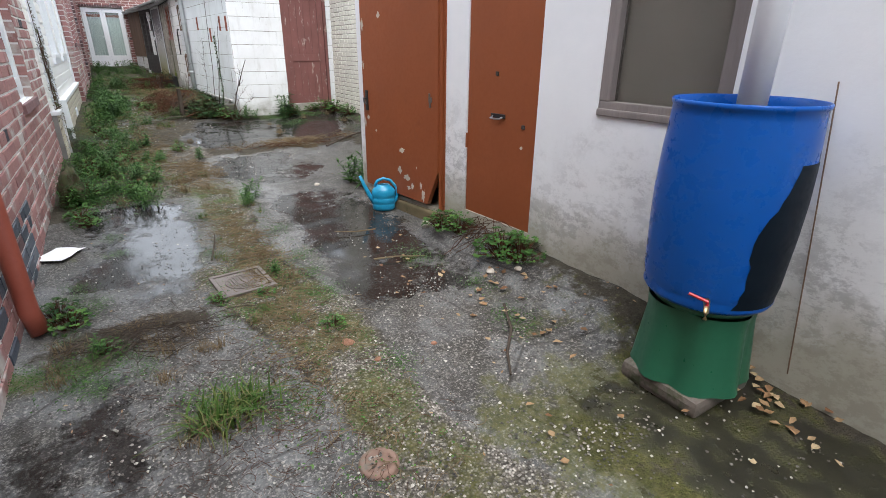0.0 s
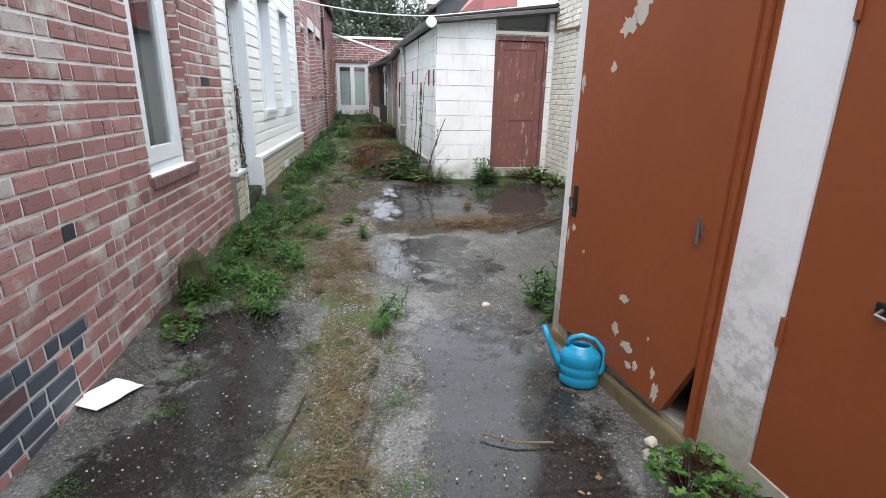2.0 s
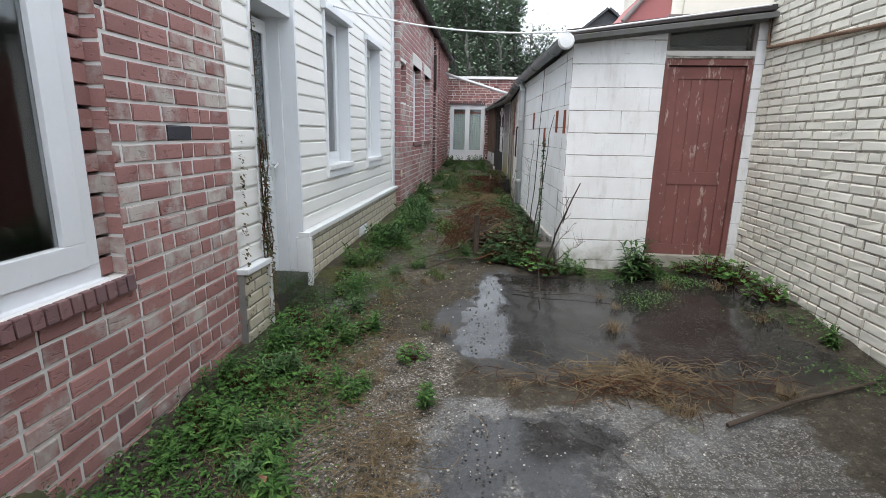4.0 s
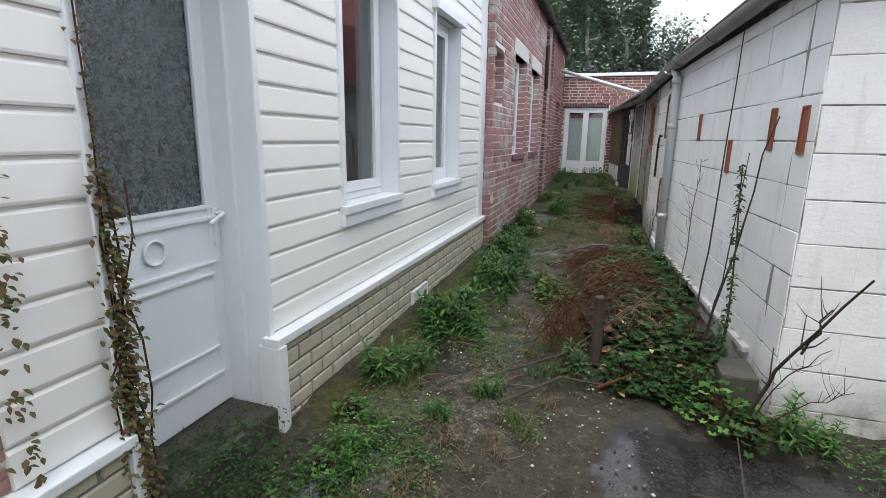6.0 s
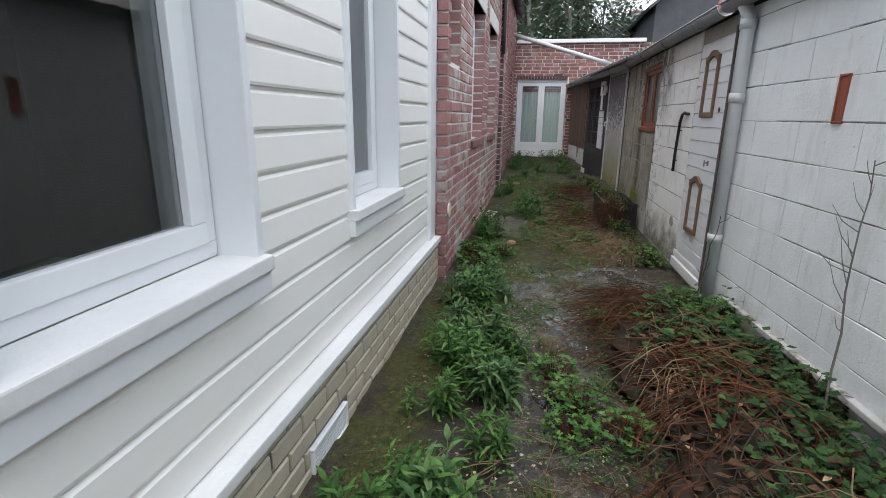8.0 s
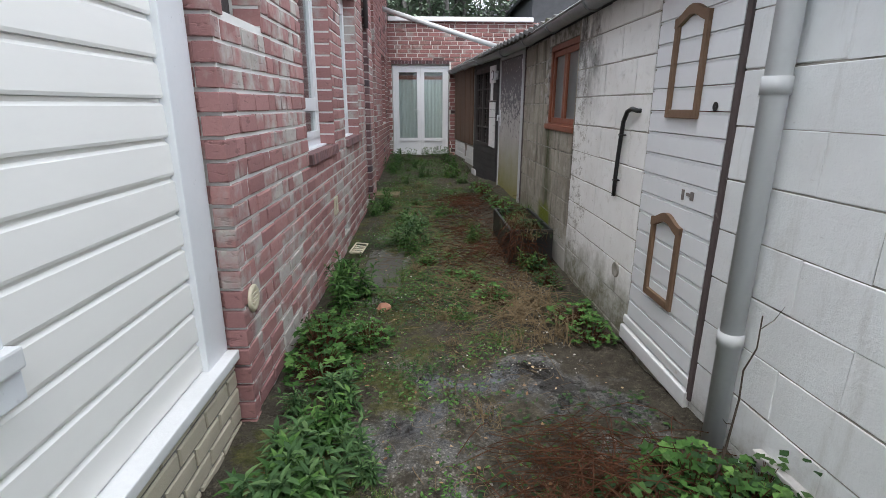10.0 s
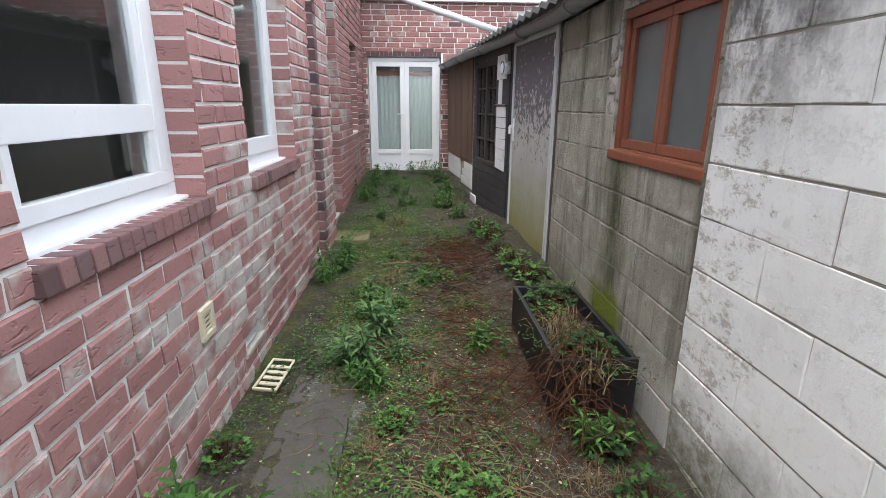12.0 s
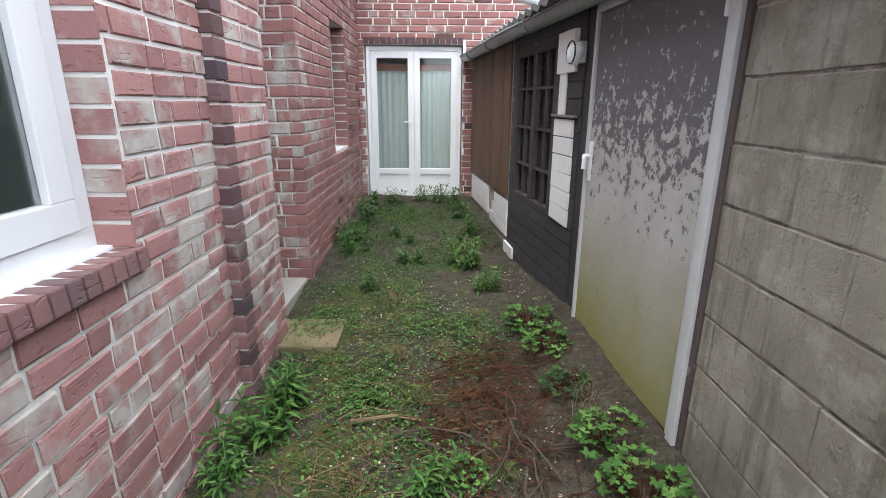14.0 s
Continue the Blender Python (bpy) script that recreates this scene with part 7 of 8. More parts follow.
scatter("ivy", 26, 0.95, 1.5, 9.25, 12.1, 0.6, 1.0)
scatter("broad", 2, 0.75, 1.1, 9.4, 10.4, 0.4, 0.6)
scatter("broad", 6, 1.05, 1.35, 11.4, 12.3, 0.6, 1.0)
scatter("grey", 4, 0.55, 0.9, 9.2, 12.0, 0.5, 0.8)
scatter("straw", 14, 0.3, 1.2, 9.2, 13.0, 0.5, 0.9)
# at the shed front and the cream wall
for x, y, k, s in ((1.75, 9.02, "lance", 0.8), (1.95, 9.05, "lance", 0.6), (2.15, 9.02, "cover", 0.6), (2.50, 8.98, "ivy", 1.0), (2.46, 9.0, "grey", 1.5), (2.55, 9.02, "ivy", 0.9), (2.9, 8.95, "broad", 0.6), (3.1, 8.85, "broad", 0.9), (3.2, 8.6, "broad", 0.9), (3.28, 8.2, "broad", 0.8), (3.3, 7.8, "cover", 0.8), (3.28, 7.4, "lance", 0.6), (3.2, 7.0, "cover", 0.7), (2.8, 8.7, "cover", 0.7), (1.62, 9.0, "ivy", 0.8), (1.5, 9.1, "broad", 0.9)):
    plant(k, int(x * 91 + y * 13), x, y, s)
scatter("cover", 5, 2.2, 3.3, 8.2, 9.0, 0.5, 0.8)
scatter("straw", 8, 1.6, 3.2, 7.0, 8.9, 0.4, 0.8)
# along the pale brick wall
for x, y, k, s in ((-0.36, 13.25, "broad", 1.0), (-0.30, 13.0, "broad", 0.9), (-0.42, 13.55, "broad", 0.7), (-0.36, 13.9, "lance", 1.2), (-0.28, 14.1, "lance", 1.2), (-0.38, 14.3, "lance", 1.0), (-0.46, 14.7, "broad", 0.5), (-0.48, 15.0, "cover", 0.5), (-0.47, 15.5, "cover", 0.5), (-0.1, 13.4, "broad", 0.7), (0.0, 15.4, "grey", 1.15), (0.08, 15.75, "grey", 1.2), (0.02, 16.1, "lance", 1.0), (0.15, 15.2, "lance", 0.8), (-0.38, 17.0, "lance", 1.0), (-0.30, 17.2, "lance", 1.05), (-0.42, 16.75, "lance", 0.7), (0.22, 14.6, "cover", 0.7), (-0.36, 19.3, "lance", 0.9), (-0.38, 19.7, "lance", 1.0), (-0.35, 20.2, "grey", 1.1), (-0.3, 20.8, "lance", 1.0), (-0.1, 21.1, "lance", 0.8), (0.2, 21.25, "lance", 0.8), (0.45, 21.2, "lance", 0.9), (0.6, 20.9, "lance", 1.0), (0.65, 20.4, "grey", 1.0), (0.75, 19.9, "lance", 0.9), (0.7, 19.0, "lance", 1.1), (0.85, 18.6, "lance", 0.8), (0.75, 14.0, "broad", 0.7), (0.62, 14.4, "broad", 0.5), (0.72, 15.6, "lance", 0.8), (0.7, 16.2, "grass", 1.0), (0.35, 17.3, "grass", 0.9), (0.4, 16.7, "lance", 0.7), (1.22, 16.55, "broad", 0.8), (1.18, 16.85, "broad", 0.75), (1.10, 17.7, "broad", 0.7), (1.05, 18.0, "broad", 0.8), (1.12, 17.3, "ivy", 0.6), (1.25, 16.2, "lance", 0.7), (1.25, 13.65, "broad", 0.8), (1.30, 13.4, "broad", 0.7), (1.12, 13.45, "straw", 1.2), (1.3, 13.95, "cover_dark", 0.7), (1.25, 14.35, "ivy", 0.6), (1.05, 13.9, "straw", 1.3), (0.9, 13.7, "straw", 1.2), (0.95, 14.15, "straw", 1.1)):
    plant(k, int(abs(x) * 97 + y * 31), x, y, s)
scatter("cover", 60, -0.45, 0.7, 13.0, 20.8, 0.4, 0.85)
scatter("cover_dark", 30, -0.4, 1.0, 13.0, 21.0, 0.4, 0.85)
scatter("grey", 10, -0.3, 0.3, 14.0, 20.5, 0.4, 0.7)
scatter("grass", 50, -0.3, 0.9, 13.0, 20.8, 0.35, 0.7)
scatter("straw", 40, 0.1, 1.2, 12.6, 18.5, 0.4, 0.85)
scatter("cover", 12, -0.35, 0.6, 18.5, 21.3, 0.5, 0.9)
scatter("broad", 9, 0.0, 0.8, 13.2, 18.0, 0.3, 0.5)
# in the planter
zp = ground_z(1.2, 15.3) + 0.25
for x, y, k, s in ((1.14, 15.55, "broad", 0.5), (1.22, 15.2, "ivy", 0.5), (1.18, 15.05, "ivy", 0.6), (1.27, 15.8, "ivy", 0.5), (1.2, 15.42, "straw", 1.0), (1.12, 15.0, "ivy", 0.5), (1.25, 15.0, "ivy", 0.6), (1.15, 15.7, "ivy", 0.7), (1.3, 15.05, "cover_dark", 0.6), (1.1, 15.2, "cover_dark", 0.5), (1.2, 14.9, "straw", 1.2), (1.12, 15.3, "straw", 1.0)):
    plant(k, int(y * 77), x, y, s, zp)
plant("ivy", 3, 1.22, 14.66, 0.7)
plant("lance", 3, 1.12, 14.70, 0.8)
plant("grass", 8, 1.34, 15.95, 1.0, zp)


for x, y, z, s in ((-0.62, 7.85, 0.47, 0.5), (-0.62, 8.05, 0.47, 0.5), (-0.65, 8.2, 0.47, 0.5), (-0.7, 8.0, 0.47, 0.5), (-0.68, 7.8, 0.47, 0.45), (-0.52, 8.1, 0.38, 0.6), (-0.5, 7.9, 0.36, 0.6), (-0.52, 5.4, 0.44, 0.45), (-0.45, 5.5, 0.36, 0.45), (-0.45, 5.3, 0.36, 0.42), (-0.42, 5.4, 0.28, 0.5)):
    plant("cover_dark", int(y * 41), x, y, s, z)


# ---- stuff: dry stems, twigs, fallen leaves, pebbles ----
def tangle(name, n, area, high, material, label, seed, lo=0.2, hi=0.6, r=0.0035, kind="stuff", cat="brush", wild=0.0):
    """Dry stems lying over each other in a heap."""
    rnd = random.Random(seed)
    bm = bmesh.new()
    for _ in range(n):
        cx, cy, rx, ry = area
        f = rnd.gauss(0, 0.45), rnd.gauss(0, 0.45)
        x, y = cx + rx * f[0], cy + ry * f[1]
        hh = high * max(0.05, 1 - math.hypot(*f)) * rnd.random()
        a, ln = rnd.uniform(0, math.tau), rnd.uniform(lo, hi)
        bend, lift = rnd.gauss(0, 0.7), rnd.uniform(0, 0.12) * high / 0.2
        rise = rnd.uniform(-0.3, 1.0) * wild
        pts = []
        for k in range(5):
            q = k / 4 - 0.5
            px_, py_ = x + math.cos(a + bend * q) * ln * q, y + math.sin(a + bend * q) * ln * q
            px_ = max(px_, XL_B + 0.03)
            pts.append((px_, py_, max(ground_z(px_, py_) + 0.012, ground_z(px_, py_) + 0.012 + hh + lift * (0.25 - q * q) * 4 + ln * q * rise + wild * rnd.gauss(0, 0.012))))
        tube(bm, pts, [r, r, r, r * 0.8, r * 0.5], 3, False)
    return tagged(link(name, bm, M[material], None, label), category=cat, kind=kind)


tangle("dry_brush", 130, (1.0, 10.8, 0.40, 1.0), 0.24, "bramble", "heap of dry reddish-brown bramble stems", 1, 0.2, 0.6, 0.0032, wild=0.45)
tangle("dry_brush", 90, (1.0, 10.4, 0.35, 0.8), 0.26, "twig", "grey twigs tangled in the brush heap", 21, 0.15, 0.45, 0.003, wild=1.0)
for cx, cy, s in ((1.15, 10.0, 22), (0.85, 10.9, 23), (1.05, 11.5, 2)):
    tangle("dry_brush", 30, (cx, cy, 0.2, 0.25), 0.30, "straw", "dry yellow stems on the brush heap", s, 0.2, 0.5, 0.0028, wild=0.5)
for cx, cy, rx, ry, h, s in ((1.10, 10.35, 0.28, 0.6, 0.12, 31), (1.0, 11.3, 0.30, 0.60, 0.11, 33)):
    bm = bmesh.new()
    bmesh.ops.create_icosphere(bm, subdivisions=5, radius=1)
    for v in bm.verts:
        q = v.co.copy()
        f = 1 + 0.4 * noise.noise(q * 2 + Vector((s, 0, 0))) + 0.2 * noise.noise(q * 6 + Vector((0, s, 0))) + 0.16 * noise.noise(q * 15) + 0.12 * noise.noise(q * 34)
        v.co = Vector((q.x * rx * f, q.y * ry * f, q.z * h * f))
    tagged(link("soil_mound", bm, M["soil"], None, "dark heap of rotted brush and soil", pose(cx, cy, ground_z(cx, cy)), True), category="mound")
tangle("dry_brush", 380, (0.9, 11.9, 0.4, 0.6), 0.18, "bramble", "dry brown stems in front of the shed", 3, 0.2, 0.6, 0.0022)
tangle("dry_brush", 1400, (0.55, 15.0, 0.5, 2.6), 0.02, "straw", "short dry grass bits over the path", 31, 0.03, 0.13, 0.0013)
tangle("dry_brush", 900, (0.55, 11.0, 0.5, 2.2), 0.02, "straw", "short dry bits on the damp path", 32, 0.03, 0.12, 0.0013)
tangle("dry_brush", 900, (0.60, 2.6, 0.3, 1.6), 0.012, "straw", "short dry bits in the moss", 33, 0.03, 0.14, 0.0018)
tangle("dry_brush", 700, (0.3, 1.8, 0.6, 0.8), 0.012, "bramble", "brown plant debris on the slabs", 34, 0.02, 0.10, 0.0011)
tangle("dry_brush", 120, (0.95, 13.85, 0.34, 0.5), 0.09, "straw", "dry pale stalks lying on the ground", 4, 0.2, 0.8, 0.0019)
tangle("dry_brush", 420, (0.75, 15.6, 0.45, 1.6), 0.06, "bramble", "thin brown stems lying on soil", 5, 0.12, 0.4, 0.0025)
tangle("dry_brush", 45, (0.75, 16.9, 0.4, 0.9), 0.06, "twig", "grey sticks lying over the soil", 41, 0.25, 0.7, 0.0045)
tangle("dry_brush", 320, (0.7, 17.3, 0.4, 0.7), 0.07, "bramble", "thin reddish stems lying on soil", 6, 0.12, 0.4, 0.0025)
tangle("dry_brush", 220, (0.1, 9.6, 0.6, 3.0), 0.04, "straw", "dry grass stalks over the path", 7, 0.08, 0.3, 0.002)
tangle("dry_brush", 200, (0.05, 16.5, 0.5, 3.2), 0.03, "straw", "dry grass stalks in the weeds", 8, 0.08, 0.3, 0.002)
tangle("dry_brush", 220, (-0.12, 2.72, 0.5, 0.22), 0.045, "twig", "dead brown weeds on the wet concrete", 9, 0.06, 0.3, 0.002)
tangle("dry_brush", 500, (0.62, 3.6, 0.25, 1.6), 0.02, "straw", "dry grass bits in the mossy strip", 10, 0.05, 0.22, 0.0022)
tangle("dry_brush", 120, (2.0, 6.95, 0.9, 0.2), 0.04, "bramble", "dead stems along the puddle edge", 12, 0.08, 0.35, 0.0025)
tangle("dry_brush", 40, (2.12, 2.75, 0.12, 0.25), 0.15, "bramble", "reddish dead stems by the orange door", 13, 0.15, 0.4, 0.0025)
tangle("dry_brush", 110, (1.08, 14.9, 0.15, 0.35), 0.42, "bramble", "dead stems hanging out of the planter", 14, 0.2, 0.5, 0.0024, wild=0.9)


tangle("dry_brush", 900, (0.15, 6.9, 0.55, 1.5), 0.03, "straw", "dry grass bits by the brick wall", 51, 0.04, 0.2, 0.0018)
tangle("dry_brush", 300, (0.55, 6.0, 0.3, 0.7), 0.05, "straw", "flattened dry grass beside the slab", 52, 0.08, 0.3, 0.002)
tangle("dry_brush", 260, (0.6, 14.2, 0.5, 0.8), 0.05, "straw", "matted dry grass on the path", 53, 0.08, 0.35, 0.002)
tangle("dry_brush", 110, (1.05, 10.9, 0.35, 0.75), 0.24, "rust_stem", "curved rust-coloured stems on the heap", 54, 0.3, 0.8, 0.004, wild=0.3)
tangle("dry_brush", 80, (0.66, 9.8, 0.14, 0.5), 0.30, "bramble", "brown stalks at the edge of the heap", 55, 0.15, 0.5, 0.003, wild=1.6)
tangle("dry_brush", 320, (1.9, 7.05, 0.9, 0.28), 0.05, "straw", "dead grass along the puddle edge", 56, 0.06, 0.3, 0.002)


def twig(pts, r, label, material="twig"):
    tagged(link("twig", tube(bmesh.new(), [(x, y, ground_z(x, y) + h) for x, y, h in pts], [r * (1 - 0.5 * i / len(pts)) for i in range(len(pts))], 6), M[material], None, label), category="twig")


twig([(1.62, 3.6, 0.012), (1.45, 3.62, 0.014), (1.3, 3.70, 0.012)], 0.006, "thin pale twig on wet concrete", "straw")
twig([(1.35, 3.05, 0.012), (1.5, 3.0, 0.02), (1.7, 2.92, 0.015)], 0.007, "pale stick on wet concrete", "straw")
twig([(1.75, 2.05, 0.02), (1.6, 1.8, 0.03), (1.45, 1.65, 0.02), (1.35, 1.5, 0.015)], 0.01, "dark branch by the barrel")
twig([(0.35, 3.6, 0.01), (0.42, 3.9, 0.02), (0.45, 4.1, 0.012)], 0.007, "dark stick on the concrete")
twig([(0.3, 9.1, 0.05), (0.7, 9.4, 0.12), (1.15, 9.9, 0.30)], 0.008, "long dry branch leaning on the brush")
twig([(0.9, 9.15, 0.06), (1.1, 9.3, 0.10), (1.3, 9.35, 0.05)], 0.010, "brown broken stick in the weeds", "bramble")
twig([(0.4, 8.9, 0.02), (0.7, 9.2, 0.06), (0.95, 9.25, 0.03)], 0.01, "brown stick across the path")
twig([(0.25, 16.7, 0.015), (0.4, 16.4, 0.02), (0.45, 15.9, 0.015)], 0.008, "dark twig on bare soil")
twig([(0.05, 17.1, 0.03), (0.25, 17.15, 0.03), (0.4, 17.12, 0.02)], 0.012, "pale piece of stick on soil", "straw")
twig([(0.5, 17.05, 0.02), (0.7, 17.1, 0.03), (0.85, 17.15, 0.02)], 0.008, "pale twig on bare soil", "straw")
twig([(2.3, 6.6, 0.03), (2.7, 6.75, 0.05), (3.2, 6.9, 0.04)], 0.014, "dark branch at the yard edge")


def bare_shrub(x, y, stems, high, lean, label, seed, ivy=False, r=0.007):
    """Bare upright stems with side twigs."""
    rnd = random.Random(seed)
    bm = bmesh.new()
    lv = bmesh.new()
    for k in range(stems):
        d = Vector((lean[0] + rnd.uniform(-0.12, 0.12), lean[1] + rnd.uniform(-0.15, 0.15), 1)) * high * rnd.uniform(0.7, 1.1)
        foot = Vector((rnd.uniform(-0.05, 0.05), rnd.uniform(-0.12, 0.12), -0.03))
        pts = [foot + d * f + Vector((rnd.uniform(-0.015, 0.015), rnd.uniform(-0.02, 0.02), 0)) for f in (0, 0.25, 0.5, 0.75, 1)]
        tube(bm, pts, [r, r * 0.85, r * 0.7, r * 0.5, r * 0.3], 6, False)
        for j in range(5):
            p = pts[1 + j % 3].lerp(pts[2 + j % 3], rnd.random())
            w, _ = turn(rnd.uniform(0, math.tau), rnd.uniform(0.3, 1.0))
            tube(bm, [p, p + w * high * 0.12, p + w * high * 0.2 + Vector((0, 0, 0.03))], [r * 0.4, r * 0.3, r * 0.15], 4, False)
        if ivy and k == 0:
            for _ in range(140):
                p = foot + d * rnd.uniform(0.05, 0.95)
                w, s = turn(rnd.uniform(0, math.tau), rnd.uniform(-0.5, 0.4))
                leaf(lv, p, w, s, rnd.uniform(0.03, 0.06), rnd.uniform(0.02, 0.035))
    root = thing("bare_shrub", label, "shrub", pose(x, y, ground_z(x, y)))
    tagged(part("branch", bm, M["twig"], root), kind="stuff")
    if ivy:
        part("foliage", lv, M["leaf_dark"], root)
    else:
        lv.free()
    return root




def stem_shrub(label, stems, seed, material="twig", twigs=(), ivy=None):
    """Thin upright stems through given points, with short side twigs and, on some, ivy leaves."""
    rnd = random.Random(seed)
    root = thing("bare_shrub", label, "shrub", pose(*stems[0][0][0]))
    base = Vector(stems[0][0][0])
    for pts, r in stems:
        pts = [Vector(p) - base for p in pts]
        fine = [pts[0]]
        for a, b in zip(pts, pts[1:]):
            fine += [a.lerp(b, k / 4) + Vector([rnd.gauss(0, 0.006) for _ in range(3)]) for k in (1, 2, 3)] + [b]
        bm = tube(bmesh.new(), fine, [r * (1 - 0.7 * k / len(fine)) for k in range(len(fine))], 6, False)
        for _ in range(twigs[0] if twigs else 0):
            k = rnd.randrange(len(fine) // 3, len(fine) - 1)
            p = fine[k].lerp(fine[k + 1], rnd.random())
            w, _s = turn(rnd.uniform(0, math.tau), rnd.uniform(0.2, 1.1))
            ln = twigs[1] * rnd.uniform(0.5, 1.2)
            tube(bm, [p, p + w * ln * 0.6, p + w * ln + Vector((0, 0, ln * 0.25))], [r * 0.4, r * 0.3, r * 0.15], 4, False)
        part("branch", bm, M[material], root)
    if ivy:
        lv = bmesh.new()
        pts = [Vector(p) - base for p in stems[ivy[0]][0]]
        for _ in range(ivy[1]):
            f = rnd.random() * (len(pts) - 1) * 0.999
            p = pts[int(f)].lerp(pts[int(f) + 1], f % 1)
            w, s_ = turn(rnd.uniform(0, math.tau), rnd.uniform(-0.6, 0.4))
            leaf(lv, p + w * 0.006, w, s_, rnd.uniform(0.018, 0.038), rnd.uniform(0.015, 0.028))
        tagged(part("foliage", lv, M["leaf_dark"], root), kind="stuff")


stem_shrub("tall thin bare stem against white wall", [([(1.47, 9.95, 0.42), (1.53, 10.04, 1.1), (1.57, 10.08, 2.5)], 0.0075)], 1)
stem_shrub("leaning bare stems against white wall", [([(1.48, 9.80, 0.42), (1.57, 9.55, 1.2), (1.62, 9.32, 1.92)], 0.008), ([(1.50, 9.75, 0.42), (1.55, 9.65, 1.0), (1.58, 9.60, 1.74)], 0.006)], 2)
stem_shrub("upright stem clad in dark ivy", [([(1.50, 9.42, 0.40), (1.55, 9.42, 0.91), (1.57, 9.66, 1.68)], 0.009)], 3, ivy=(0, 330))
stem_shrub("pale twiggy dead weed against white wall", [([(1.48, 10.75, 0.42), (1.53, 10.9, 1.1), (1.56, 10.96, 1.66)], 0.006)], 4, "bark", (12, 0.16))
stem_shrub("leaning bare stick at the shed corner", [([(1.60, 9.06, 0.40), (1.66, 8.95, 0.78), (1.80, 8.60, 1.32)], 0.012), ([(1.71, 8.84, 0.92), (1.72, 8.66, 1.18)], 0.006)], 5, "twig", (4, 0.12))
stem_shrub("reddish bare twigs at the shed corner", [([(1.60, 9.05, 0.42), (1.72, 8.98, 0.75), (1.85, 8.93, 0.92)], 0.004), ([(1.62, 9.02, 0.42), (1.78, 8.95, 0.62), (1.95, 8.9, 0.75)], 0.004)], 6, "bramble", (9, 0.13))
stem_shrub("short bare stem by the downpipe", [([(1.25, 12.0, 0.44), (1.33, 12.05, 0.8), (1.40, 12.1, 1.2)], 0.006)], 7, "twig", (3, 0.12))
twig([(1.25, 8.46, 0.012), (1.45, 8.43, 0.02), (1.75, 8.44, 0.022), (2.1, 8.37, 0.012)], 0.0045, "long brown stalk lying over the puddle", "twig")
twig([(1.30, 8.52, 0.012), (1.6, 8.53, 0.02), (1.85, 8.58, 0.012)], 0.0035, "thin stalk lying over the puddle", "twig")
twig([(1.48, 8.20, 0.02), (1.49, 8.48, 0.05), (1.50, 8.75, 0.16)], 0.005, "bent stalk rising from the puddle", "twig")

M["creeper_leaf"] = leaf_mat("creeper_leaf", (0.11, 0.055, 0.03), (0.10, 0.08, 0.035), (0.05, 0.085, 0.02))
# creeper between the narrow boards and the door
rnd = random.Random(5)
st, lv = bmesh.new(), bmesh.new()
for k in range(5):
    y0 = 7.60 + rnd.uniform(-0.02, 0.06)
    pts = [(-0.63 + rnd.uniform(0, 0.03), y0 + rnd.uniform(-0.03, 0.05), z) for z in np.linspace(0.35, rnd.uniform(0.9, 1.7), 8)]
    tube(st, pts, 0.004, 4, False)
for k in range(1300):
    z = 0.35 + 1.35 * rnd.random() ** 1.6
    w, s = turn(rnd.uniform(-0.9, 0.9), rnd.uniform(-0.8, 0.3))
    leaf(lv, Vector((-0.64 + rnd.uniform(0, 0.05), 7.62 + rnd.gauss(0, 0.025), z)), w, s, rnd.uniform(0.015, 0.035), rnd.uniform(0.012, 0.022))
for k in range(90):
    w, s = turn(rnd.uniform(-0.9, 0.9), rnd.uniform(-0.8, 0.3))
    leaf(lv, Vector((-0.64 + rnd.uniform(0, 0.02), 7.615 + rnd.gauss(0, 0.012), rnd.choice((1.75, 1.85, 2.05, 2.2, 2.4)) + rnd.gauss(0, 0.05))), w, s, rnd.uniform(0.015, 0.03), rnd.uniform(0.012, 0.02))
tube(st, [(-0.632, 7.61, 1.2), (-0.63, 7.62, 1.8), (-0.632, 7.61, 2.5)], 0.003, 4, False)
for k in range(130):
    z, y = rnd.choice(((0.7, 7.29), (1.0, 7.3), (1.55, 7.32), (0.5, 7.27), (1.35, 7.31)))
    w, s = turn(rnd.uniform(-0.9, 0.9), rnd.uniform(-0.8, 0.3))
    leaf(lv, Vector((-0.635 + rnd.uniform(0, 0.02), y + rnd.gauss(0, 0.02), z + rnd.gauss(0, 0.08))), w, s, rnd.uniform(0.02, 0.035), rnd.uniform(0.012, 0.022))
cr = thing("creeper", "brown and green creeper climbing the door edge", "creeper")
part("stalk", st, M["bramble"], cr)
part("foliage", lv, M["creeper_leaf"], cr, "small brown and green leaves")


M["litter_leaf"] = leaf_mat("rotted_leaf", (0.032, 0.017, 0.010), (0.06, 0.030, 0.017), (0.11, 0.06, 0.032))


def litter(name, n, area, material, label, seed, size=(0.02, 0.05), cat="leaves", high=0.012):
    rnd = random.Random(seed)
    bm = bmesh.new()
    for _ in range(n):
        x, y = rnd.uniform(*area[:2]), rnd.uniform(*area[2:])
        w, s = turn(rnd.uniform(0, math.tau), rnd.uniform(-0.1, 0.25))
        leaf(bm, Vector((x, y, ground_z(x, y) + 0.014 + high * rnd.random() ** 2)), w, s, rnd.uniform(*size), rnd.uniform(size[0] * 0.7, size[1] * 0.7), 0.5, rnd.uniform(-0.3, 0.3))
    tagged(link(name, bm, M[material], None, label), category=cat, kind="stuff")


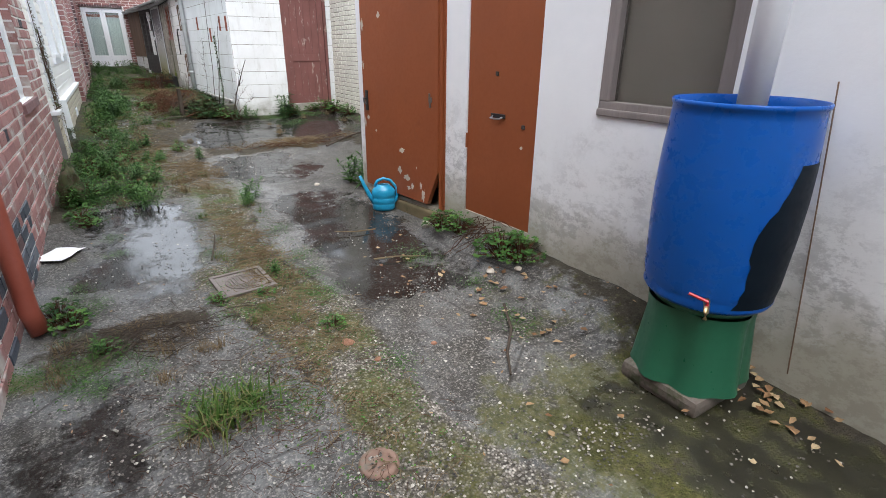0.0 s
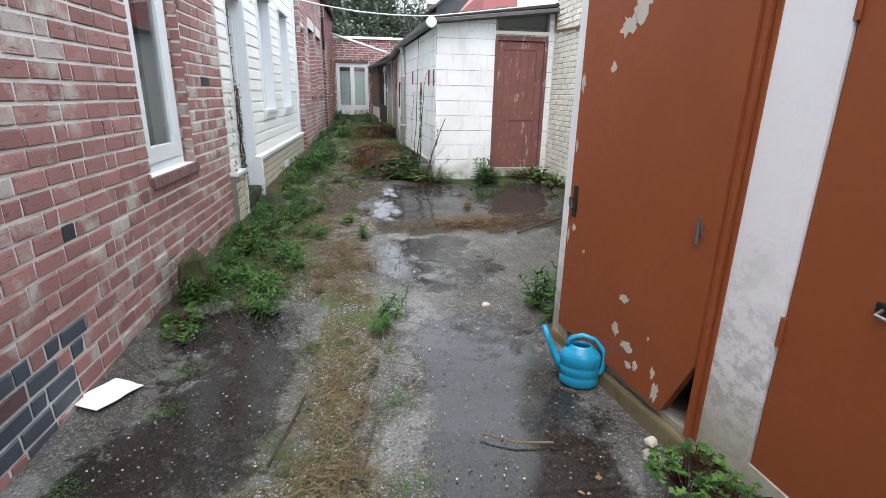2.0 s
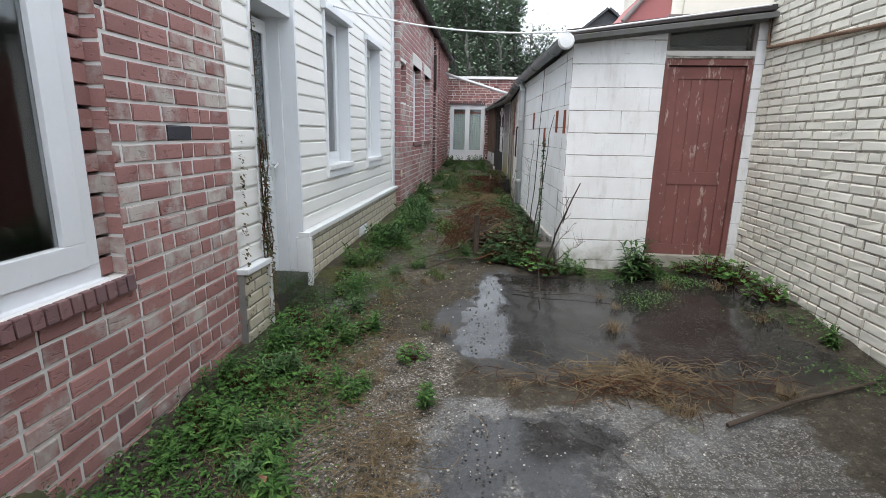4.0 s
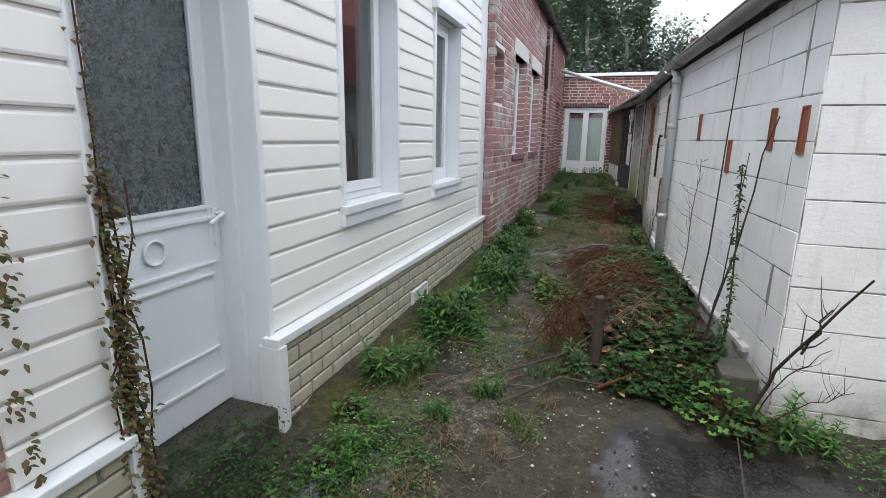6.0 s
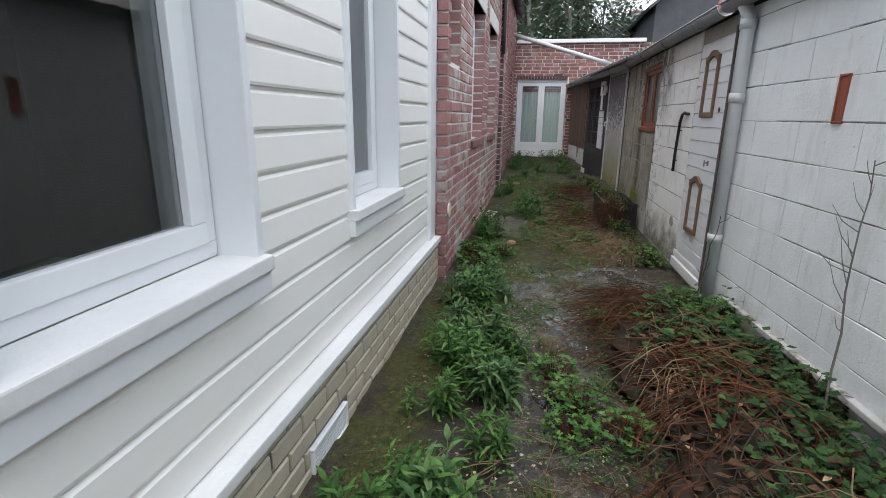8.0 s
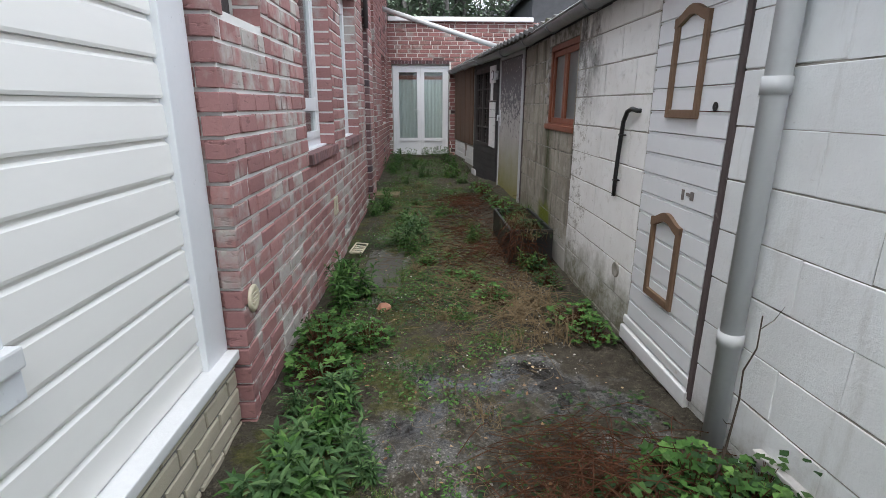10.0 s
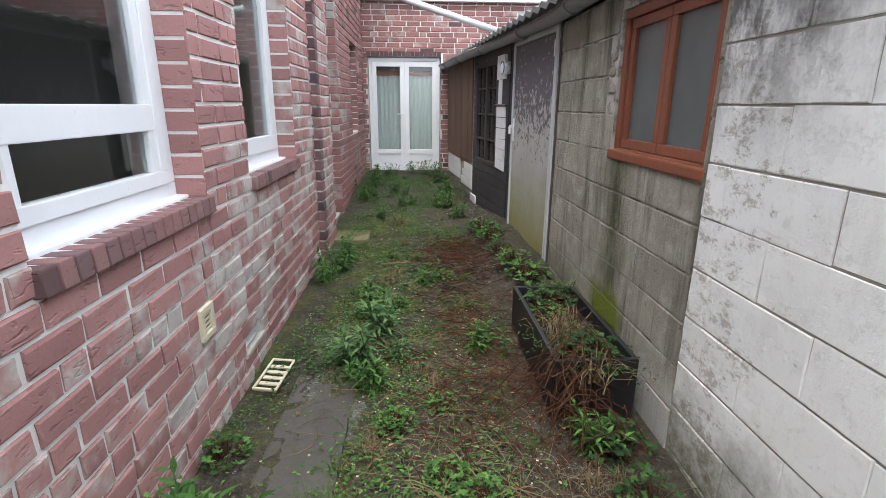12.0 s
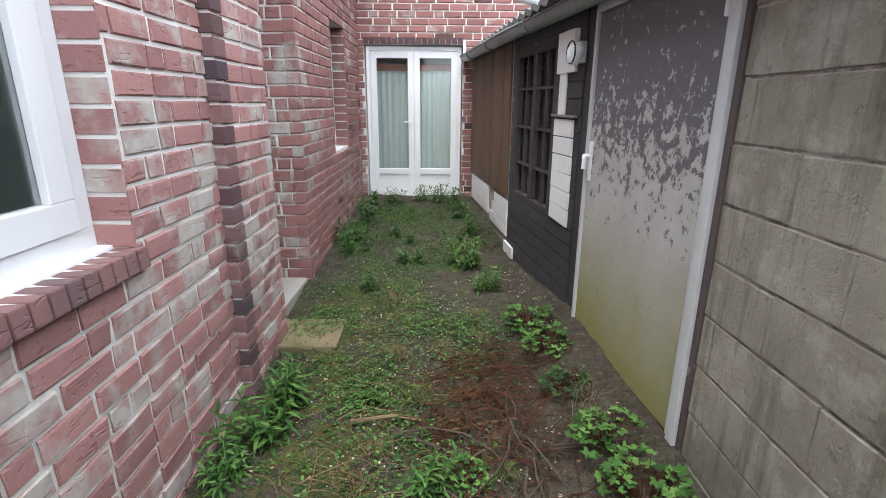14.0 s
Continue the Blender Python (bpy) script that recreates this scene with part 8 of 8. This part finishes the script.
litter("fallen_leaves", 30, (1.6, 2.2, 1.4, 2.6), "dead_leaf", "pale fallen leaves near the orange door", 11, (0.03, 0.06))
litter("fallen_leaves", 60, (1.2, 2.3, 0.4, 3.4), "dead_leaf", "pale brown fallen leaves on wet ground", 1)
litter("fallen_leaves", 45, (2.1, 2.5, 0.5, 1.0), "dead_leaf", "fallen leaves beside the green stand", 2, (0.03, 0.06))
litter("fallen_leaves", 500, (0.7, 1.45, 9.5, 12.2), "litter_leaf", "rotted brown leaves on the brush heap", 12, (0.02, 0.05))
litter("fallen_leaves", 700, (0.82, 1.3, 9.5, 11.7), "litter_leaf", "curled rotted leaves through the brush heap", 15, (0.03, 0.07), high=0.20)
litter("fallen_leaves", 90, (0.85, 1.4, 9.3, 11.2), "dead_leaf", "russet curled leaves on the brush heap", 16, (0.03, 0.06), high=0.18)
litter("small_weeds", 900, (0.95, 1.5, 9.25, 12.0), "leaf_dark", "dark nettle leaves over the brush", 17, (0.03, 0.06), "weeds", 0.28)
litter("fallen_leaves", 60, (0.8, 1.5, 9.2, 10.2), "dead_leaf", "russet fallen leaves under the brush", 3, (0.03, 0.07))
litter("fallen_leaves", 90, (-0.5, 2.4, 0.6, 6.5), "dead_leaf", "scattered small leaf fragments", 4, (0.008, 0.022))
litter("fallen_leaves", 700, (-0.4, 1.3, 9.0, 19.0), "dead_leaf", "scattered leaf fragments among weeds", 5, (0.01, 0.03))
litter("small_weeds", 2300, (-0.45, 0.75, 8.6, 20.8), "leaf", "tiny green seedlings over the path", 6, (0.01, 0.028), "weeds")
litter("small_weeds", 2200, (0.30, 0.95, 1.2, 5.6), "leaf", "tiny green seedlings in the mossy strip", 7, (0.007, 0.017), "weeds")
litter("small_weeds", 1800, (-0.5, 0.3, 5.2, 8.4), "leaf", "tiny green seedlings by the brick wall", 8, (0.012, 0.03), "weeds")
litter("small_weeds", 1400, (0.6, 1.35, 9.2, 12.8), "leaf_dark", "tiny dark weeds among the brush", 9, (0.015, 0.04), "weeds")


def pebbles(n, area, label, seed, size=(0.004, 0.014), keep=None):
    rnd = random.Random(seed)
    V, F = [], []
    for _ in range(n):
        x, y = rnd.uniform(*area[:2]), rnd.uniform(*area[2:])
        if keep and rnd.random() > keep(x, y):
            continue
        r, a = rnd.uniform(size[0], size[1]) ** 1.0, rnd.uniform(0, 6.3)
        z = ground_z(x, y) + r * 0.25
        b = len(V)
        for k in range(5):
            V.append((x + r * math.cos(a + k * 1.257) * rnd.uniform(0.7, 1.2), y + r * math.sin(a + k * 1.257) * rnd.uniform(0.7, 1.2), z))
        V += [(x, y, z + r * 0.7), (x, y, z - r)]
        F += [(b + k, b + (k + 1) % 5, b + 5) for k in range(5)] + [(b + (k + 1) % 5, b + k, b + 6) for k in range(5)]
    me = bpy.data.meshes.new("pebbles")
    me.from_pydata(V, [], F)
    me.materials.append(M["pebble"])
    tagged(new("pebbles", me), label, "pebbles", kind="stuff")


n_ = Nodes("mixed_pebbles", 0.7, 0, 0.4)
M["pebble"] = n_.done(n_.colors(n_.rand(), [(0, (0.03, 0.028, 0.026)), (0.45, (0.10, 0.092, 0.082)), (0.8, (0.24, 0.225, 0.20)), (1, (0.52, 0.50, 0.45))]))
pebbles(9000, (-0.5, 2.2, 0.3, 6.6), "loose grit and pebbles on old concrete", 1, (0.0025, 0.0075), lambda x, y: 0.25 + zones(x, y)[1])
pebbles(9000, (-0.3, 1.7, 0.35, 2.6), "coarse grit near the start", 5, (0.0025, 0.0085), lambda x, y: smooth_step(-0.15, 0.25, noise.noise((x * 2.3, y * 2.3, 3))) + 0.12)
pebbles(3000, (-0.4, 1.2, 5.2, 12.2), "loose grit on the path", 2, (0.003, 0.010))
pebbles(5000, (-0.4, 1.2, 13, 19), "loose grit among the weeds", 3, (0.003, 0.008))


# ---- beyond the yard ----
def far_house(name, label, x, y, w, d, eave, ridge, wall, roof, yaw=0.0, openings=()):
    h = thing(name, label, "house", pose(x, y, 0, 0, 0, yaw))
    bm = bmesh.new()
    pts = [(-w / 2, 0.5), (w / 2, 0.5), (w / 2, eave), (0, ridge), (-w / 2, eave)]
    a = [bm.verts.new((px_, 0, z)) for px_, z in pts]
    b = [bm.verts.new((px_, d, z)) for px_, z in pts]
    bm.faces.new(a[::-1])
    bm.faces.new(b)
    for i in range(5):
        bm.faces.new((a[i], a[(i + 1) % 5], b[(i + 1) % 5], b[i]))
    part("wall", bm, M[wall], h)
    for s in (-1, 1):
        n = Vector((s * (ridge - eave), 0, w / 2)).normalized() * 0.12
        bm = bmesh.new()
        q = [Vector((s * (w / 2 + 0.3), -0.3, eave - 0.3 * (ridge - eave) / (w / 2))), Vector((s * (w / 2 + 0.3), d + 0.3, eave - 0.3 * (ridge - eave) / (w / 2))), Vector((0, d + 0.3, ridge)), Vector((0, -0.3, ridge))]
        lo = [bm.verts.new(p + n * 0.05) for p in q]
        hi = [bm.verts.new(p + n) for p in q]
        bm.faces.new(lo)
        bm.faces.new(hi[::-1])
        for i in range(4):
            bm.faces.new((lo[i], lo[(i + 1) % 4], hi[(i + 1) % 4], hi[i]))
        part("roof", bm, M[roof], h)
    part("chimney", boxes((w * 0.18, w * 0.18 + 0.6, d * 0.4, d * 0.4 + 0.7, eave, ridge + 0.7), bevel=0.02), M["brick_far"], h)
    for ox, oz, ow_, oh in openings:
        wi = part("window", bars(ow_, oh, 0.07, 0.1, 0.0), M["white_pvc"], h, matrix=pose(ox + ow_, -0.04, oz, 0, 0, 180))
        part("pane", boxes((0.07, ow_ - 0.07, -0.06, -0.05, 0.07, oh - 0.07)), M["black_metal"], wi)
    return h


far_house("house", "far dark slate-clad house with steep gable", 6.75, 33, 4.2, 9, 6.5, 8.2, "slate", "slate", 0)
far_house("house", "far grey-roofed house beside the slope", 6.3, 44, 5, 9, 5.4, 8.3, "slate", "slate", 20)
red = thing("house", "red rendered house with cream side wall", "house", pose(5.15, 17.5, 0))
bm = bmesh.new()
sec = [(-1.02, 0.5), (0.0, 0.5), (0.0, 5.75), (-1.02, 4.55)]
fa_, fb_ = [[bm.verts.new((px_, yy, z)) for px_, z in sec] for yy in (0, 5)]
bm.faces.new(fa_[::-1])
bm.faces.new(fb_)
for i in range(4):
    bm.faces.new((fa_[i], fa_[(i + 1) % 4], fb_[(i + 1) % 4], fb_[i]))
part("wall", bm, M["red_wall"], red)
part("verge", tube(bmesh.new(), [(-1.12, -0.06, 4.45), (0.02, -0.06, 5.80)], 0.06, 8), M["grey_frame"], red)
part("side_wall", boxes((0.003, 0.26, -0.03, 5, 0.5, 7.0)), M["brick_cream"], red)
part("cream_block", boxes((0.263, 3.6, -0.1, 5, 0.5, 7.0)), M["cream_wall"], red)
part("roof", boxes((-0.1, 3.8, -0.3, 5.3, 7.0, 7.2)), M["slate"], red)

# wooded hillside
bm = bmesh.new()
xs = np.linspace(-70, 60, 46)
ys = np.linspace(38, 120, 26)
grid = []
for y in ys:
    row = []
    for x in xs:
        rise = smooth_step(38, 78, y) * (10.0 * smooth_step(7, -9, x) + 0.8) * (1 + 0.25 * noise.noise((x * 0.05, y * 0.05, 3)))
        row.append(bm.verts.new((x, y, 0.7 + rise)))
    grid.append(row)
for a, b in zip(grid, grid[1:]):
    for i in range(len(xs) - 1):
        bm.faces.new((a[i], a[i + 1], b[i + 1], b[i]))
tagged(link("hillside", bm, M["hill"], None, "dark wooded hillside behind the houses", None, True), kind="structure")


def hill_z(x, y):
    return 0.7 + smooth_step(38, 78, y) * (10.0 * smooth_step(7, -9, x) + 0.8)


def tree_mesh(seed, high, crown, leaves, size, bare=False, low=0.25):
    """A tapered trunk with limbs, and a crown of many small leaf clumps with gaps."""
    rnd = random.Random(seed)
    tk, lv = bmesh.new(), bmesh.new()
    pts = [Vector((0.12 * k * rnd.uniform(-1, 1), 0.12 * k * rnd.uniform(-1, 1), high * k / 6)) for k in range(7)]
    pts[0] = Vector((0, 0, -0.6))
    tube(tk, pts, [high * 0.018 * (1 - k / 7.5) + 0.02 for k in range(7)], 7, False)
    ends = []
    for k in range(16 if not bare else 26):
        f = rnd.uniform(low, 0.98)
        i = min(5, int(f * 6))
        p = pts[i].lerp(pts[i + 1], f * 6 - i)
        a, up = rnd.uniform(0, math.tau), rnd.uniform(0.2, 0.9) + (0.5 if bare else 0)
        ln = crown * (1.15 - f * 0.65) * rnd.uniform(0.6, 1.1)
        d = Vector((math.cos(a), math.sin(a), up)).normalized()
        q = p + d * ln * 0.5 + Vector((0, 0, 0.05 * ln))
        e = p + d * ln + Vector((0, 0, 0.15 * ln))
        tube(tk, [p, q, e], [0.05 * (1.2 - f), 0.03, 0.012], 5, False)
        ends += [q, e, e.lerp(q, 0.5)]
        if bare:
            for _ in range(5):
                w, _s = turn(rnd.uniform(0, math.tau), rnd.uniform(0.2, 1.2))
                b0 = q.lerp(e, rnd.random())
                tube(tk, [b0, b0 + w * ln * 0.3, b0 + w * ln * 0.5 + Vector((0, 0, 0.1))], [0.014, 0.01, 0.005], 4, False)
    if leaves:
        per = leaves // len(ends)
        for e in ends:
            for _ in range(per):
                p = e + Vector((rnd.gauss(0, 1), rnd.gauss(0, 1), rnd.gauss(0, 0.75))) * crown * 0.23
                w, s = turn(rnd.uniform(0, math.tau), rnd.uniform(-0.7, 0.7))
                q = [lv.verts.new(p + w * size * a * rnd.uniform(0.7, 1.2) + s * size * b * rnd.uniform(0.7, 1.2)) for a, b in ((-0.5, -0.3), (0.5, -0.25), (0.6, 0.3), (-0.4, 0.35))]
                lv.faces.new(q)
    return tk, lv


TREES = []
for k, (hg, cr_, lvs, sz, lb) in enumerate(((8.5, 2.4, 3600, 0.30, "evergreen tree with dense dark foliage"), (7.0, 2.1, 3200, 0.28, "rounded green tree on the hillside"), (10.0, 1.5, 1300, 0.24, "slender tree with sparse ivy foliage"))):
    tk, lv = tree_mesh(40 + k, hg, cr_, lvs, sz, k == 2, 0.2)
    x, y = ((-4, 48), (2, 44), (-1, 40))[k]
    t = thing("tree", lb, "tree", pose(x, y, hill_z(x, y)), group="trees on the hillside")
    part("trunk", tk, M["bark"], t)
    part("crown", lv, M["hazed_leaf"], t)
    TREES.append(t)
rnd = random.Random(3)
for k in range(70):
    y = rnd.uniform(41, 82)
    x = rnd.uniform(-30, 1.6 + (y - 41) * 0.05)
    s = rnd.uniform(0.75, 1.2)
    c = copy_thing(TREES[rnd.choice((0, 0, 1, 1, 2))], Matrix.Identity(4))
    c.matrix_basis = pose(x, y, hill_z(x, y), 0, 0, rnd.uniform(0, 360)) @ Matrix.Scale(s, 4)
for x, y in ((-2.4, 38), (-1.4, 39), (-0.6, 37.5), (0.3, 39), (1.0, 38), (1.9, 40), (-3.5, 38.5), (2.0, 41), (-5, 39), (0.0, 41.5), (1.5, 42)):
    c = copy_thing(TREES[2], Matrix.Identity(4))
    c.matrix_basis = pose(x, y, hill_z(x, y), 0, 0, x * 50) @ Matrix.Scale(rnd.uniform(0.8, 1.15), 4)
tk, lv = tree_mesh(77, 6.2, 2.6, 1500, 0.20, True, 0.45)
t = thing("tree", "bare winter tree with ivy-covered trunk", "tree", pose(4.2, 39, 1.2))
part("trunk", tk, M["bark"], t)
part("crown", lv, M["hazed_leaf"], t)
tk, lv = tree_mesh(81, 7.0, 3.2, 0, 0.2, True, 0.35)
lv.free()
t = thing("tree", "bare winter tree with thin branches", "tree", pose(3.7, 43, 1.5))
part("trunk", tk, M["bark"], t)


# ---- bricks and blocks, laid course by course ----
SHAPES = {}


def brick_mesh(w, h, d, material, kind, rag):
    """A brick with a chamfered face, x from 0 to w, z from 0 to h, proud of y=0 by d."""
    key = (round(w, 2), round(h, 3), kind, material.name)
    if key not in SHAPES:
        c = min(0.006, h * 0.12, d * 0.55)
        v = [(0, -0.004, 0), (w, -0.004, 0), (w, -0.004, h), (0, -0.004, h), (0, d - c, 0), (w, d - c, 0), (w, d - c, h), (0, d - c, h), (c, d, c), (w - c, d, c), (w - c, d, h - c), (c, d, h - c)]
        f = [(0, 1, 5, 4), (1, 2, 6, 5), (2, 3, 7, 6), (3, 0, 4, 7), (4, 5, 9, 8), (5, 6, 10, 9), (6, 7, 11, 10), (7, 4, 8, 11), (8, 9, 10, 11)]
        rnd = random.Random(hash((key[0], key[2], 5)) % 999)
        v = v[:4] + [(x + rnd.uniform(-rag, rag), y + rnd.uniform(-rag, rag) * 0.5, z + rnd.uniform(-rag, rag) * 0.6) for x, y, z in v[4:]]
        me = bpy.data.meshes.new(kind)
        me.from_pydata(v, [], [q[::-1] for q in f])
        me.materials.append(material)
        SHAPES[key] = (me, v, [q[::-1] for q in f])
    return SHAPES[key]


def lay(p):
    rnd = random.Random(p["seed"])
    bl, bh = p["size"]
    j = p["joint"]
    laid, z, course = [], p["z0"], 0
    while z < p["z1"] - 0.02:
        h = min(bh, p["z1"] - z)
        cuts = sorted({p["u0"], p["length"], *[v for a, b, c, d in p["holes"] if c < z + h - 0.015 and d > z + 0.015 for v in (a, b) if p["u0"] < v < p["length"]]})
        runs = [(a, b) for a, b in zip(cuts, cuts[1:]) if not any(q[0] < (a + b) / 2 < q[1] and q[2] < z + h - 0.015 and q[3] > z + 0.015 for q in p["holes"])]
        u = p["u0"] - (bl + j) * (0.5 * (course % 2) + (rnd.uniform(0, 0.2) if p["headers"] else 0))
        while u < p["length"]:
            w = (bl - j) / 2 if rnd.random() < p["headers"] else bl
            w *= rnd.uniform(0.97, 1.03) if p["headers"] else 1
            for a, b in runs:
                s, e = max(u, a + 0.001), min(u + w, b - 0.001)
                if e - s > 0.025:
                    top = z + h
                    if p["slope"]:
                        top = min(top, p["slope"][0] + (p["slope"][1] - p["slope"][0]) * s / p["length"])
                    if top - z > 0.02:
                        laid.append((s, e - s, z, top - z))
            u += w + p["vj"]
        z += bh + j
        course += 1
    near = [q for q in laid if p["near"][0] <= q[0] <= p["near"][1] and p["znear"][0] <= q[2] <= p["znear"][1]]
    mid = (max(p["near"][0], 0) + min(p["near"][1], p["length"])) / 2
    near.sort(key=lambda q: (abs(q[0] + q[1] / 2 - mid) // 0.5, q[2]))
    single = set(near[:p["limit"]])
    V, F = [], []
    for q in laid:
        s, w, z, h = q
        kind = p["piece"] + str(rnd.randrange(3))
        o = p["odd"]
        other = o and o[0] < s < o[1] and o[2] < z < o[3] and rnd.random() < o[4]
        me, v, f = brick_mesh(w, h, p["depth"], M[o[5]] if other else p["material"], kind, p["rag"])
        tilt = rnd.uniform(-0.003, 0.003)
        out = rnd.uniform(-0.3, 0.3) * p["rag"]
        if q in single or other:
            ob = new(p["piece"], me)
            ob.parent = p["wall"]
            ob.location = (s, out, z)
            ob.rotation_euler = (0, tilt, 0)
        else:
            b = len(V)
            V += [(s + x, y + out, z + k + tilt * x) for x, y, k in v]
            F += [tuple(i + b for i in r) for r in f]
    if V:
        me = bpy.data.meshes.new(p["piece"] + "work")
        me.from_pydata(V, [], F)
        me.materials.append(p["material"])
        ob = new(p["piece"] + "work", me)
        ob.parent = p["wall"]
        tagged(ob, kind="stuff")


for p in PIECES:
    lay(p)
